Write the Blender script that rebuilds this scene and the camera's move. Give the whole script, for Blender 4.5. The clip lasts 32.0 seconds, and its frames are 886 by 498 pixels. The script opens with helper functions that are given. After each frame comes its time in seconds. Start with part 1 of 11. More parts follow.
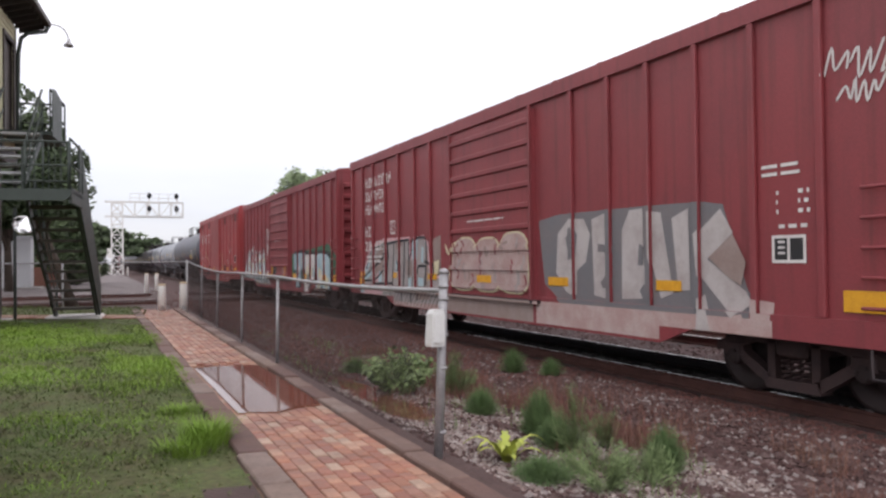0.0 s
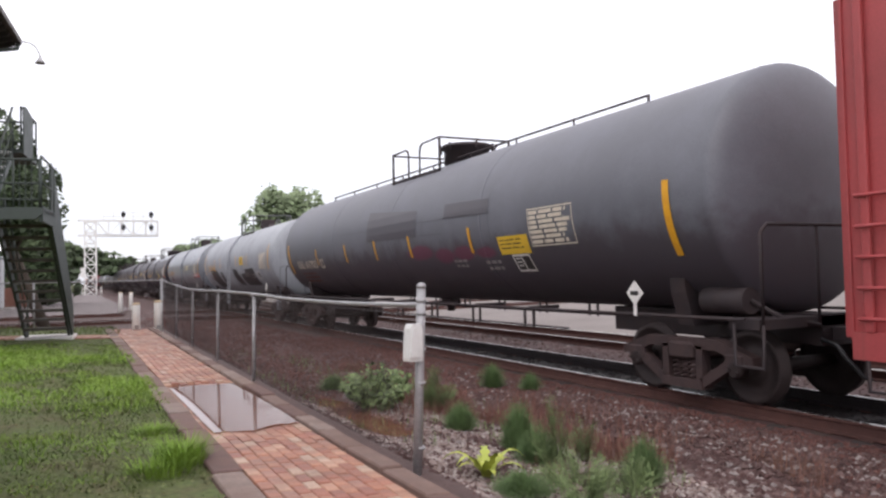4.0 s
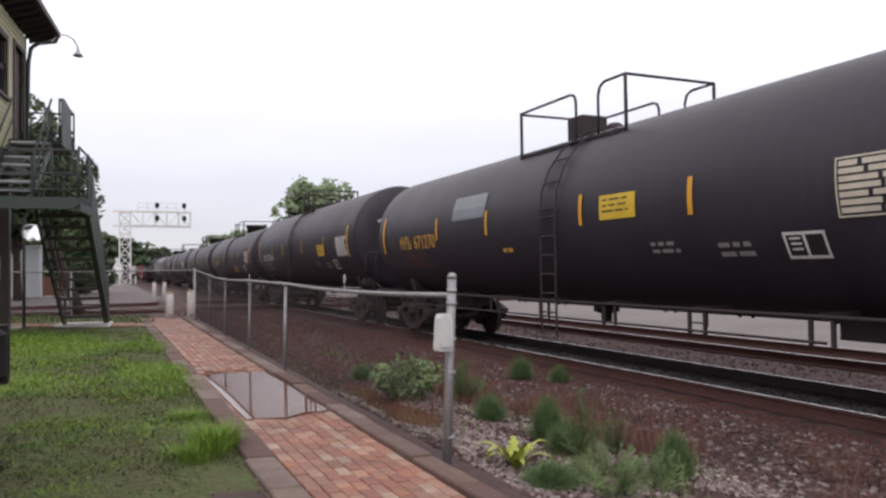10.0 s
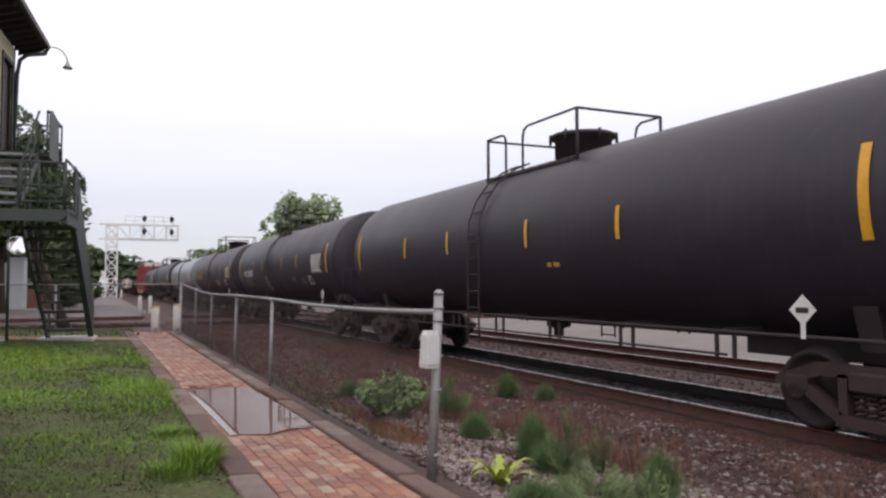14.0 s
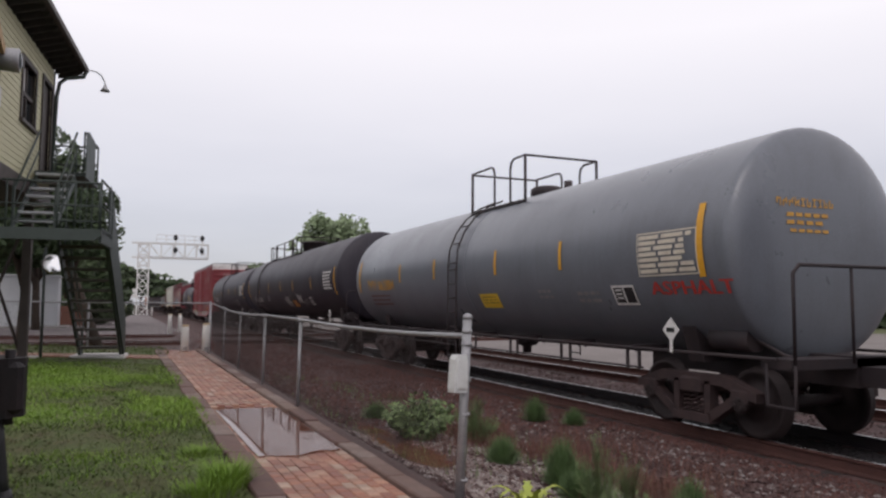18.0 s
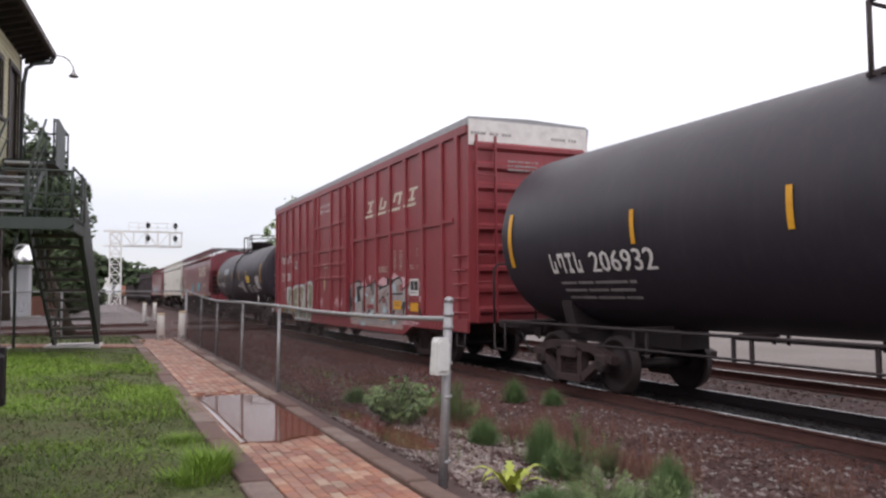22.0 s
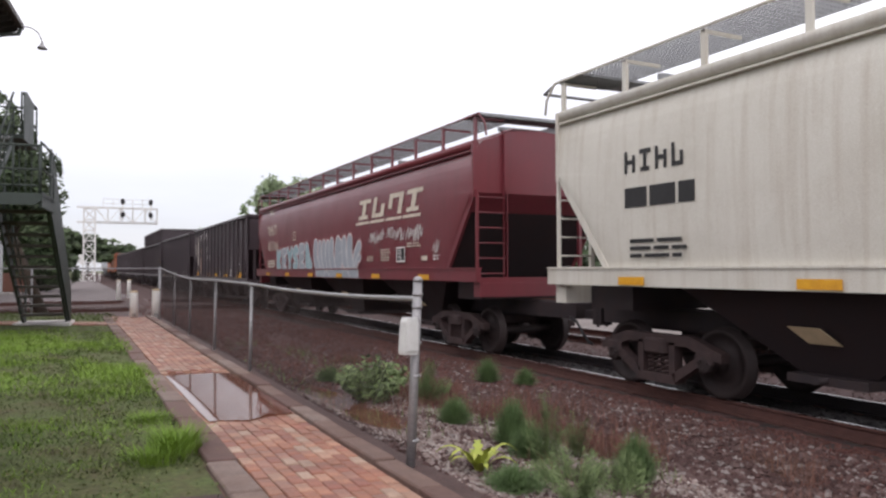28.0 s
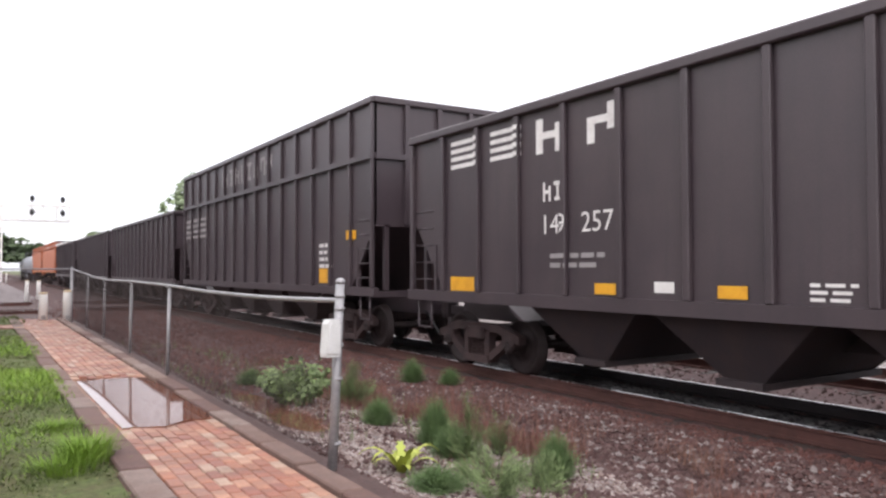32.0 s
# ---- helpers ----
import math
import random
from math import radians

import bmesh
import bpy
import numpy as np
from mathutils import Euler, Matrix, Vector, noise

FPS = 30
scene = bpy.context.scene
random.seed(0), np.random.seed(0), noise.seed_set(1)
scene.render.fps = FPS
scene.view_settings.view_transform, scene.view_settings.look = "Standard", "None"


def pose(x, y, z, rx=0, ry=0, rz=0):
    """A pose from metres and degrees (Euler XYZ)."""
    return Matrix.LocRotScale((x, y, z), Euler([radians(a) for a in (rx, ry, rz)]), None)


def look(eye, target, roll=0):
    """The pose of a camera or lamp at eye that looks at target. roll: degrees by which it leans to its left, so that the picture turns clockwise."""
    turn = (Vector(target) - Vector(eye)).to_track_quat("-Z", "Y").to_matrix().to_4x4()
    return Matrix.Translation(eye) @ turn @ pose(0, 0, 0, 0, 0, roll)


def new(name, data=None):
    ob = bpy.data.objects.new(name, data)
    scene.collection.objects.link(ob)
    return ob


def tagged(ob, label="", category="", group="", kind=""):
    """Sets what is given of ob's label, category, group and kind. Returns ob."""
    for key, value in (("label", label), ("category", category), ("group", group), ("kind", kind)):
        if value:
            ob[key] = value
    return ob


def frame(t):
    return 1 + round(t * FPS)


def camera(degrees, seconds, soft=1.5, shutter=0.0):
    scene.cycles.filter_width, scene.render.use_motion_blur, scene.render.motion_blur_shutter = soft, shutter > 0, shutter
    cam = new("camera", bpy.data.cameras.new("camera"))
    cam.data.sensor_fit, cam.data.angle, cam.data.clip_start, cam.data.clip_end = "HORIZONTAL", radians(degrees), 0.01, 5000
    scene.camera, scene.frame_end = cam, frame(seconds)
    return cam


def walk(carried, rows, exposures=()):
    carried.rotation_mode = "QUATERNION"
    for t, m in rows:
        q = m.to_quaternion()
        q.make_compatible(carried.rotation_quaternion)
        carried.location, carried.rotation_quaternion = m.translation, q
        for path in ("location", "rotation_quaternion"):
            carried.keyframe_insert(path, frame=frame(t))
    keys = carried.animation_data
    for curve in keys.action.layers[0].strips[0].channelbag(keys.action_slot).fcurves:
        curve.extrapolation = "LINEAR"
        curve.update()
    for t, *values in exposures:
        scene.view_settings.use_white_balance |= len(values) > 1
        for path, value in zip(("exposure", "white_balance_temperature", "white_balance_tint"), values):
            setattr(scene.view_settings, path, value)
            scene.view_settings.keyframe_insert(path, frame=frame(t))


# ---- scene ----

# The camera stands beside the path and is held in the hand: seconds, place, then yaw, pitch and lean in degrees.
PATH = (
    (0, 0.016, -0.056, 1.467, -24.66, 0.84, -0.68),
    (0.5, 0.026, -0.040, 1.458, -24.80, 1.14, -1.34),
    (1, 0.024, -0.040, 1.459, -25.11, 1.20, -1.12),
    (1.5, 0.027, -0.027, 1.452, -25.23, 1.29, -1.08),
    (2, 0.015, -0.045, 1.457, -25.15, 1.65, -1.02),
    (2.5, 0.024, -0.039, 1.449, -25.15, 1.82, -1.28),
    (4.5, 0.032, -0.041, 1.453, -26.64, 2.10, -1.25),
    (5, 0.026, -0.060, 1.450, -27.32, 2.18, -1.23),
    (5.5, 0.028, -0.076, 1.463, -29.48, 2.09, -1.35),
    (6, 0.004, -0.052, 1.455, -24.52, 2.31, -0.79),
    (6.5, 0.011, -0.037, 1.457, -21.38, 2.25, -0.32),
    (7, 0.012, -0.034, 1.446, -22.77, 2.03, -0.47),
    (7.5, -0.000, -0.044, 1.444, -23.41, 2.41, -0.13),
    (8, 0.010, -0.034, 1.438, -22.97, 2.90, -1.13),
    (8.5, 0.010, -0.051, 1.439, -24.12, 3.03, -1.43),
    (9, 0.014, -0.042, 1.438, -24.26, 1.83, -0.93),
    (9.5, 0.008, -0.043, 1.437, -24.14, 1.62, -1.24),
    (10, 0.007, -0.049, 1.432, -24.16, 1.53, -0.81),
    (10.5, 0.013, -0.045, 1.436, -24.19, 1.43, -1.10),
    (11, 0.022, -0.026, 1.433, -24.24, 1.36, -1.61),
    (11.5, 0.011, -0.042, 1.447, -24.39, 1.95, -0.90),
    (12, 0.003, -0.052, 1.457, -24.53, 2.91, -0.42),
    (12.5, 0.008, -0.051, 1.451, -24.56, 3.51, 0.70),
    (13, 0.014, -0.051, 1.438, -24.57, 3.48, 0.16),
    (13.5, 0.016, -0.057, 1.435, -24.96, 2.88, -0.24),
    (15.5, 0.007, -0.057, 1.452, -25.20, 2.72, -0.17),
    (16, -0.004, -0.073, 1.460, -23.94, 3.38, -0.10),
    (16.5, 0.005, -0.060, 1.452, -23.62, 3.68, -0.30),
    (17, 0.004, -0.058, 1.454, -23.42, 3.92, -0.43),
    (17.5, -0.005, -0.069, 1.458, -23.20, 4.11, -0.21),
    (18, -0.005, -0.057, 1.458, -22.98, 4.37, 0.34),
    (18.5, -0.001, -0.065, 1.463, -22.80, 4.54, 0.12),
    (19, 0.002, -0.062, 1.460, -22.71, 4.72, 0.18),
    (19.5, -0.003, -0.077, 1.467, -23.16, 4.57, 0.07),
    (20, 0.008, -0.060, 1.453, -23.66, 3.84, -0.37),
    (20.5, 0.007, -0.053, 1.455, -24.60, 3.04, 0.30),
    (21, -0.006, -0.069, 1.459, -25.48, 2.69, 0.12),
    (21.5, -0.027, -0.076, 1.459, -25.50, 2.98, -0.25),
    (22, -0.046, -0.061, 1.450, -24.83, 3.18, -0.50),
    (22.5, -0.013, -0.049, 1.467, -29.98, 2.91, -0.48),
    (23, 0.010, -0.087, 1.465, -39.33, 2.43, -0.07),
    (23.5, -0.055, -0.092, 1.456, -28.44, 2.85, -0.24),
    (24, -0.055, -0.027, 1.454, -19.19, 1.86, 0.18),
    (24.5, -0.039, -0.010, 1.461, -17.22, 1.43, 0.39),
    (25, -0.033, 0.001, 1.463, -17.94, 1.10, 0.77),
    (25.5, 0.001, 0.006, 1.468, -20.49, 1.94, 0.55),
    (26, 0.006, -0.032, 1.463, -23.47, 2.33, -0.25),
    (26.5, -0.008, -0.052, 1.465, -23.53, 2.00, -0.22),
    (28.5, 0.041, -0.067, 1.450, -26.94, 1.49, -0.10),
    (29, 0.041, -0.065, 1.446, -26.41, 1.23, -0.07),
    (29.5, 0.034, -0.071, 1.450, -25.96, 0.98, 0.31),
    (30, 0.046, -0.055, 1.445, -25.73, 0.74, -0.27),
    (30.5, 0.058, -0.023, 1.433, -25.76, 0.67, 0.17),
    (31, 0.049, -0.059, 1.460, -26.60, 0.82, 0.06),
    (31.5, 0.057, -0.061, 1.473, -28.32, 1.26, -0.17),
    (32, 0.059, -0.087, 1.469, -32.04, 1.53, -0.18),
)


def aim(x, y, z, yaw, pitch, lean):
    a, b = radians(yaw), radians(pitch)
    ahead = Vector((-math.sin(a) * math.cos(b), math.cos(a) * math.cos(b), math.sin(b)))
    return look((x, y, z), Vector((x, y, z)) + ahead, lean)


cam = camera(61.38, 32.0, soft=2.5)
walk(cam, [(row[0], aim(*row[1:])) for row in PATH],
     [(t, stops, 6600, 17) for t, stops in ((0, 0.18), (1, 0.36), (2, 0.42), (4.5, 0.38), (6, 0.1), (7, 0.0), (8, 0.0), (9, -0.08), (10, -0.03), (11, 0.05), (12, 0.04), (13, -0.06), (16, -0.04), (17, -0.16), (18, -0.4), (19, -0.46), (20, -0.34), (21, 0.0), (21.5, 0.04), (22, 0.1),
                                            (22.5, 0.33), (23, 0.56), (24, 0.48), (26, 0.2), (28.5, 0.16), (29, 0.26), (30.5, 0.42), (31, 0.44), (32, 0.78))])

# ---- light ----
world = bpy.data.worlds.new("overcast")
scene.world = world
world.use_nodes = True
wn, wl = world.node_tree.nodes, world.node_tree.links
wn.clear()
w_out, w_bg, w_bg2, w_add = (wn.new("ShaderNodeOutputWorld"), wn.new("ShaderNodeBackground"),
                             wn.new("ShaderNodeBackground"), wn.new("ShaderNodeAddShader"))
sky = wn.new("ShaderNodeTexSky")
sky.sky_type, sky.sun_disc = "NISHITA", False
sky.sun_elevation, sky.sun_rotation = radians(50), radians(200)
wl.new(sky.outputs[0], w_bg.inputs[0])
w_bg.inputs[1].default_value = 0.03
# the cloud cover: pale grey-blue near the horizon, white higher up, with soft clouds
w_co, w_sep, w_ramp, w_noise, w_mix = (wn.new("ShaderNodeTexCoord"), wn.new("ShaderNodeSeparateXYZ"), wn.new("ShaderNodeValToRGB"),
                                       wn.new("ShaderNodeTexNoise"), wn.new("ShaderNodeMixRGB"))
wl.new(w_co.outputs["Generated"], w_sep.inputs[0])
wl.new(w_sep.outputs["Z"], w_ramp.inputs[0])
el = w_ramp.color_ramp.elements
el[0].position, el[0].color = 0.0, (0.50, 0.53, 0.585, 1)
el[1].position, el[1].color = 0.34, (1.05, 1.05, 1.05, 1)
mid = w_ramp.color_ramp.elements.new(0.11)
mid.color = (0.62, 0.64, 0.68, 1)
w_map = wn.new("ShaderNodeMapping")
w_map.inputs["Scale"].default_value = (1.5, 1.5, 7.0)
wl.new(w_co.outputs["Generated"], w_map.inputs[0])
wl.new(w_map.outputs[0], w_noise.inputs["Vector"])
w_noise.inputs["Scale"].default_value, w_noise.inputs["Detail"].default_value = 1.6, 4.0
w_mix.blend_type = "SOFT_LIGHT"
w_mix.inputs[0].default_value = 0.55
wl.new(w_ramp.outputs[0], w_mix.inputs[1])
wl.new(w_noise.outputs["Fac"], w_mix.inputs[2])
wl.new(w_mix.outputs[0], w_bg2.inputs[0])
w_bg2.inputs[1].default_value = 1.12
wl.new(w_bg.outputs[0], w_add.inputs[0])
wl.new(w_bg2.outputs[0], w_add.inputs[1])
wl.new(w_add.outputs[0], w_out.inputs[0])

sun_data = bpy.data.lights.new("sun", "SUN")
sun_data.energy, sun_data.angle, sun_data.color = 0.6, radians(25), (1.0, 0.97, 0.93)
sun = new("sun", sun_data)
sun.matrix_world = look((-20, -30, 45), (4, 10, 0))
scene.view_settings.exposure = 0.0


# ---- materials ----
def mat(name, base, rough=0.7, metal=0.0, second=None, scale=3.0, amount=0.5, grain=60.0, grain_amount=0.25, bump=0.15,
        streak=None, streak_amount=0.0, spec=0.5, per_object=0.0, stretch=(1, 1, 1)):
    """A worn surface: base colour, broad stains of a second colour, fine grain, optional vertical streaks, fine relief."""
    m = bpy.data.materials.new(name)
    m.use_nodes = True
    n, l = m.node_tree.nodes, m.node_tree.links
    p = n["Principled BSDF"]
    co = n.new("ShaderNodeTexCoord")
    mp = n.new("ShaderNodeMapping")
    mp.inputs["Scale"].default_value = stretch
    l.new(co.outputs["Object"], mp.inputs[0])
    second = second or tuple(c * 0.6 for c in base)
    big = n.new("ShaderNodeTexNoise")
    big.inputs["Scale"].default_value, big.inputs["Detail"].default_value, big.inputs["Roughness"].default_value = scale, 6.0, 0.65
    l.new(mp.outputs[0], big.inputs["Vector"])
    r1 = n.new("ShaderNodeValToRGB")
    r1.color_ramp.elements[0].position, r1.color_ramp.elements[1].position = 0.42, 0.68
    l.new(big.outputs["Fac"], r1.inputs[0])
    f1 = n.new("ShaderNodeMath")
    f1.operation = "MULTIPLY"
    f1.inputs[1].default_value = amount
    l.new(r1.outputs[0], f1.inputs[0])
    m1 = n.new("ShaderNodeMixRGB")
    m1.inputs[1].default_value, m1.inputs[2].default_value = (*base, 1), (*second, 1)
    l.new(f1.outputs[0], m1.inputs[0])
    last = m1
    if streak:
        ms = n.new("ShaderNodeMapping")
        ms.inputs["Scale"].default_value = (7.0, 7.0, 0.35)
        l.new(co.outputs["Object"], ms.inputs[0])
        sn = n.new("ShaderNodeTexNoise")
        sn.inputs["Scale"].default_value, sn.inputs["Detail"].default_value = 1.3, 5.0
        l.new(ms.outputs[0], sn.inputs["Vector"])
        r2 = n.new("ShaderNodeValToRGB")
        r2.color_ramp.elements[0].position, r2.color_ramp.elements[1].position = 0.5, 0.75
        l.new(sn.outputs["Fac"], r2.inputs[0])
        f2 = n.new("ShaderNodeMath")
        f2.operation = "MULTIPLY"
        f2.inputs[1].default_value = streak_amount
        l.new(r2.outputs[0], f2.inputs[0])
        m2 = n.new("ShaderNodeMixRGB")
        m2.inputs[2].default_value = (*streak, 1)
        l.new(f2.outputs[0], m2.inputs[0])
        l.new(last.outputs[0], m2.inputs[1])
        last = m2
    fine = n.new("ShaderNodeTexNoise")
    fine.inputs["Scale"].default_value, fine.inputs["Detail"].default_value = grain, 3.0
    l.new(co.outputs["Object"], fine.inputs["Vector"])
    hs = n.new("ShaderNodeMixRGB")
    hs.blend_type = "OVERLAY"
    hs.inputs[0].default_value = grain_amount
    l.new(last.outputs[0], hs.inputs[1])
    l.new(fine.outputs["Fac"], hs.inputs[2])
    last = hs
    if per_object:
        info = n.new("ShaderNodeObjectInfo")
        mr = n.new("ShaderNodeMapRange")
        mr.inputs[3].default_value, mr.inputs[4].default_value = 1 - per_object, 1 + per_object
        l.new(info.outputs["Random"], mr.inputs[0])
        hv = n.new("ShaderNodeHueSaturation")
        l.new(mr.outputs[0], hv.inputs["Value"])
        l.new(last.outputs[0], hv.inputs["Color"])
        last = hv
    l.new(last.outputs[0], p.inputs["Base Color"])
    rr = n.new("ShaderNodeMapRange")
    rr.inputs[3].default_value, rr.inputs[4].default_value = max(0.02, rough - 0.12), min(1.0, rough + 0.15)
    l.new(big.outputs["Fac"], rr.inputs[0])
    l.new(rr.outputs[0], p.inputs["Roughness"])
    p.inputs["Metallic"].default_value = metal
    p.inputs["Specular IOR Level"].default_value = spec
    if bump:
        bp = n.new("ShaderNodeBump")
        bp.inputs["Strength"].default_value, bp.inputs["Distance"].default_value = bump, 0.01
        l.new(fine.outputs["Fac"], bp.inputs["Height"])
        l.new(bp.outputs[0], p.inputs["Normal"])
    return m


def island_tint(m, lo, hi, hue=0.0):
    """Vary a material from loose piece to loose piece of one mesh."""
    n, l = m.node_tree.nodes, m.node_tree.links
    p = n["Principled BSDF"]
    src = p.inputs["Base Color"].links[0].from_socket
    g, mr, hv = n.new("ShaderNodeNewGeometry"), n.new("ShaderNodeMapRange"), n.new("ShaderNodeHueSaturation")
    mr.inputs[3].default_value, mr.inputs[4].default_value = lo, hi
    l.new(g.outputs["Random Per Island"], mr.inputs[0])
    l.new(mr.outputs[0], hv.inputs["Value"])
    l.new(src, hv.inputs["Color"])
    l.new(hv.outputs[0], p.inputs["Base Color"])
    return m


def object_ramp(name, colours, rough=0.8, grain=40.0, bump=0.3, from_island=False, dirt=0.0):
    """A material whose colour is picked from a ramp piece by piece, with grain and stains."""
    m = mat(name, colours[0], rough, grain=grain, bump=bump, amount=0.0)
    n, l = m.node_tree.nodes, m.node_tree.links
    src = n.new("ShaderNodeNewGeometry").outputs["Random Per Island"] if from_island else n.new("ShaderNodeObjectInfo").outputs["Random"]
    ramp = n.new("ShaderNodeValToRGB")
    ramp.color_ramp.interpolation = "CONSTANT"
    while len(ramp.color_ramp.elements) < len(colours):
        ramp.color_ramp.elements.new(0.5)
    for i, e in enumerate(ramp.color_ramp.elements):
        e.position, e.color = i / len(colours), (*colours[i], 1)
    l.new(src, ramp.inputs[0])
    mix = next(x for x in n if x.type == "MIX_RGB" and x.blend_type == "MIX")
    stain = n.new("ShaderNodeMixRGB")
    stain.blend_type = "MULTIPLY"
    stain.inputs[0].default_value = 0.55
    big = next(x for x in n if x.type == "TEX_NOISE")
    big.inputs["Scale"].default_value = 4.0
    st = n.new("ShaderNodeMapRange")
    st.inputs[1].default_value, st.inputs[2].default_value, st.inputs[3].default_value = 0.35, 0.65, 0.45
    l.new(big.outputs["Fac"], st.inputs[0])
    l.new(ramp.outputs[0], stain.inputs[1])
    l.new(st.outputs[0], stain.inputs[2])
    over = next(x for x in n if x.type == "MIX_RGB" and x.blend_type == "OVERLAY")
    last = stain
    if dirt:
        # soil trodden into the surface, in patches that run over the joints
        where, soil = n.new("ShaderNodeNewGeometry"), n.new("ShaderNodeTexNoise")
        soil.inputs["Scale"].default_value, soil.inputs["Detail"].default_value, soil.inputs["Roughness"].default_value = 1.7, 7.0, 0.7
        l.new(where.outputs["Position"], soil.inputs["Vector"])
        reach = n.new("ShaderNodeMapRange")
        reach.inputs[1].default_value, reach.inputs[2].default_value, reach.inputs[4].default_value = 0.42, 0.72, dirt
        l.new(soil.outputs["Fac"], reach.inputs[0])
        last = n.new("ShaderNodeMixRGB")
        last.inputs[2].default_value = (0.13, 0.075, 0.058, 1)
        l.new(reach.outputs[0], last.inputs[0])
        l.new(stain.outputs[0], last.inputs[1])
    l.new(last.outputs[0], over.inputs[1])
    n.remove(mix)
    return m


RUST = (0.13, 0.06, 0.04)
M_CPRED = mat("faded red boxcar paint", (0.25, 0.043, 0.05), 0.5, second=(0.195, 0.042, 0.05), scale=0.8, amount=0.7, streak=(0.10, 0.03, 0.03), streak_amount=0.5)
M_BRIGHTRED = mat("bright red boxcar paint", (0.36, 0.052, 0.055), 0.48, second=(0.27, 0.05, 0.052), scale=0.9, amount=0.7, streak=(0.17, 0.05, 0.045), streak_amount=0.5)
M_LINTEL = mat("dark brown-red paint", (0.12, 0.04, 0.036), 0.7, second=(0.17, 0.065, 0.055), scale=2.2, amount=0.8)
M_BNRED = mat("oxide red freight car paint", (0.265, 0.042, 0.05), 0.42, second=(0.2, 0.038, 0.046), scale=0.7, amount=0.6, streak=(0.11, 0.035, 0.03), streak_amount=0.4)
M_BNCLEAN = mat("clean oxide red freight car paint", (0.175, 0.03, 0.04), 0.32, second=(0.14, 0.028, 0.038), scale=0.7, amount=0.6, streak=(0.09, 0.03, 0.03), streak_amount=0.3, spec=0.7)
M_TANKGREY = mat("grey tank car paint", (0.15, 0.163, 0.188), 0.3, second=(0.11, 0.118, 0.137), scale=0.7, amount=0.7, streak=(0.09, 0.092, 0.105), streak_amount=0.22, spec=0.65)
M_RAILGREY = mat("grey railing paint", (0.12, 0.125, 0.135), 0.5)
M_TANKSILVER = mat("pale grey tank car paint", (0.30, 0.32, 0.35), 0.5, second=(0.22, 0.23, 0.26), scale=0.7, amount=0.7, streak=(0.14, 0.14, 0.15), streak_amount=0.2)
M_TANKBLACK = mat("black tank car paint", (0.027, 0.023, 0.033), 0.46, second=(0.04, 0.034, 0.044), scale=0.8, amount=0.7, streak=(0.065, 0.055, 0.058), streak_amount=0.22, spec=0.35)
M_TANKDULL = mat("sooty blue-black tank car paint", (0.064, 0.06, 0.073), 0.45, second=(0.08, 0.075, 0.087), scale=0.7, amount=0.7)
M_COAL = mat("sooty black hopper paint", (0.05, 0.037, 0.043), 0.4, second=(0.068, 0.05, 0.055), scale=0.7, amount=0.8, streak=(0.035, 0.03, 0.034), streak_amount=0.35)
M_WHITECAR = mat("off-white hopper paint", (0.62, 0.60, 0.54), 0.5, second=(0.5, 0.47, 0.41), scale=0.8, amount=0.6, streak=(0.42, 0.36, 0.29), streak_amount=0.45)
M_ORANGECAR = mat("orange boxcar paint", (0.42, 0.13, 0.06), 0.6, streak=(0.2, 0.08, 0.05), streak_amount=0.4)
M_BLACKSPILL = mat("black residue", (0.013, 0.012, 0.015), 0.45, amount=0.3)
M_UNDER = mat("grimy underframe steel", (0.024, 0.017, 0.02), 0.7, second=(0.045, 0.028, 0.027), scale=3.0, amount=0.7)
M_TRUCK = mat("rust-brown cast steel", (0.05, 0.028, 0.027), 0.75, second=(0.026, 0.018, 0.02), scale=4.0, amount=0.7)
M_WHEEL = mat("dull wheel steel", (0.035, 0.024, 0.024), 0.65, metal=0.3, second=(0.022, 0.016, 0.017), scale=5.0)
M_YELLOW = mat("yellow reflective strip", (0.72, 0.36, 0.02), 0.45, second=(0.5, 0.22, 0.02), scale=6, amount=0.5)
M_ORANGE = mat("orange placard paint", (0.62, 0.23, 0.03), 0.5, second=(0.4, 0.15, 0.03), scale=6, amount=0.4)
M_WHITE = mat("white lettering paint", (0.70, 0.68, 0.66), 0.6, second=(0.5, 0.46, 0.45), scale=5, amount=0.6)
M_CREAM = mat("cream lettering paint", (0.62, 0.56, 0.46), 0.6, second=(0.45, 0.36, 0.3), scale=5, amount=0.5)
M_LETTERY = mat("amber lettering paint", (0.62, 0.33, 0.06), 0.6, second=(0.4, 0.2, 0.05), scale=5, amount=0.6)
M_FAINT = mat("faint rust-red lettering", (0.17, 0.065, 0.042), 0.7, second=(0.09, 0.04, 0.035), scale=4, amount=0.6)
M_DULLTXT = mat("dull grey lettering", (0.28, 0.26, 0.26), 0.7, amount=0.5)
M_REDSIGN = mat("red placard", (0.5, 0.05, 0.04), 0.5)
M_BLACKP = mat("black placard", (0.02, 0.02, 0.022), 0.5)
M_GRAF_GREY = mat("grey spray paint", (0.36, 0.33, 0.32), 0.65, second=(0.24, 0.21, 0.21), scale=2.0, amount=0.7)
M_GRAF_WHITE = mat("white spray paint", (0.62, 0.60, 0.58), 0.65, second=(0.42, 0.4, 0.4), scale=2.0, amount=0.6)
M_GRAF_BLUE = mat("pale blue spray paint", (0.33, 0.45, 0.50), 0.65, second=(0.22, 0.29, 0.34), scale=2.0, amount=0.7)
M_GRAF_DARK = mat("dark spray outline", (0.03, 0.03, 0.035), 0.6, amount=0.3)
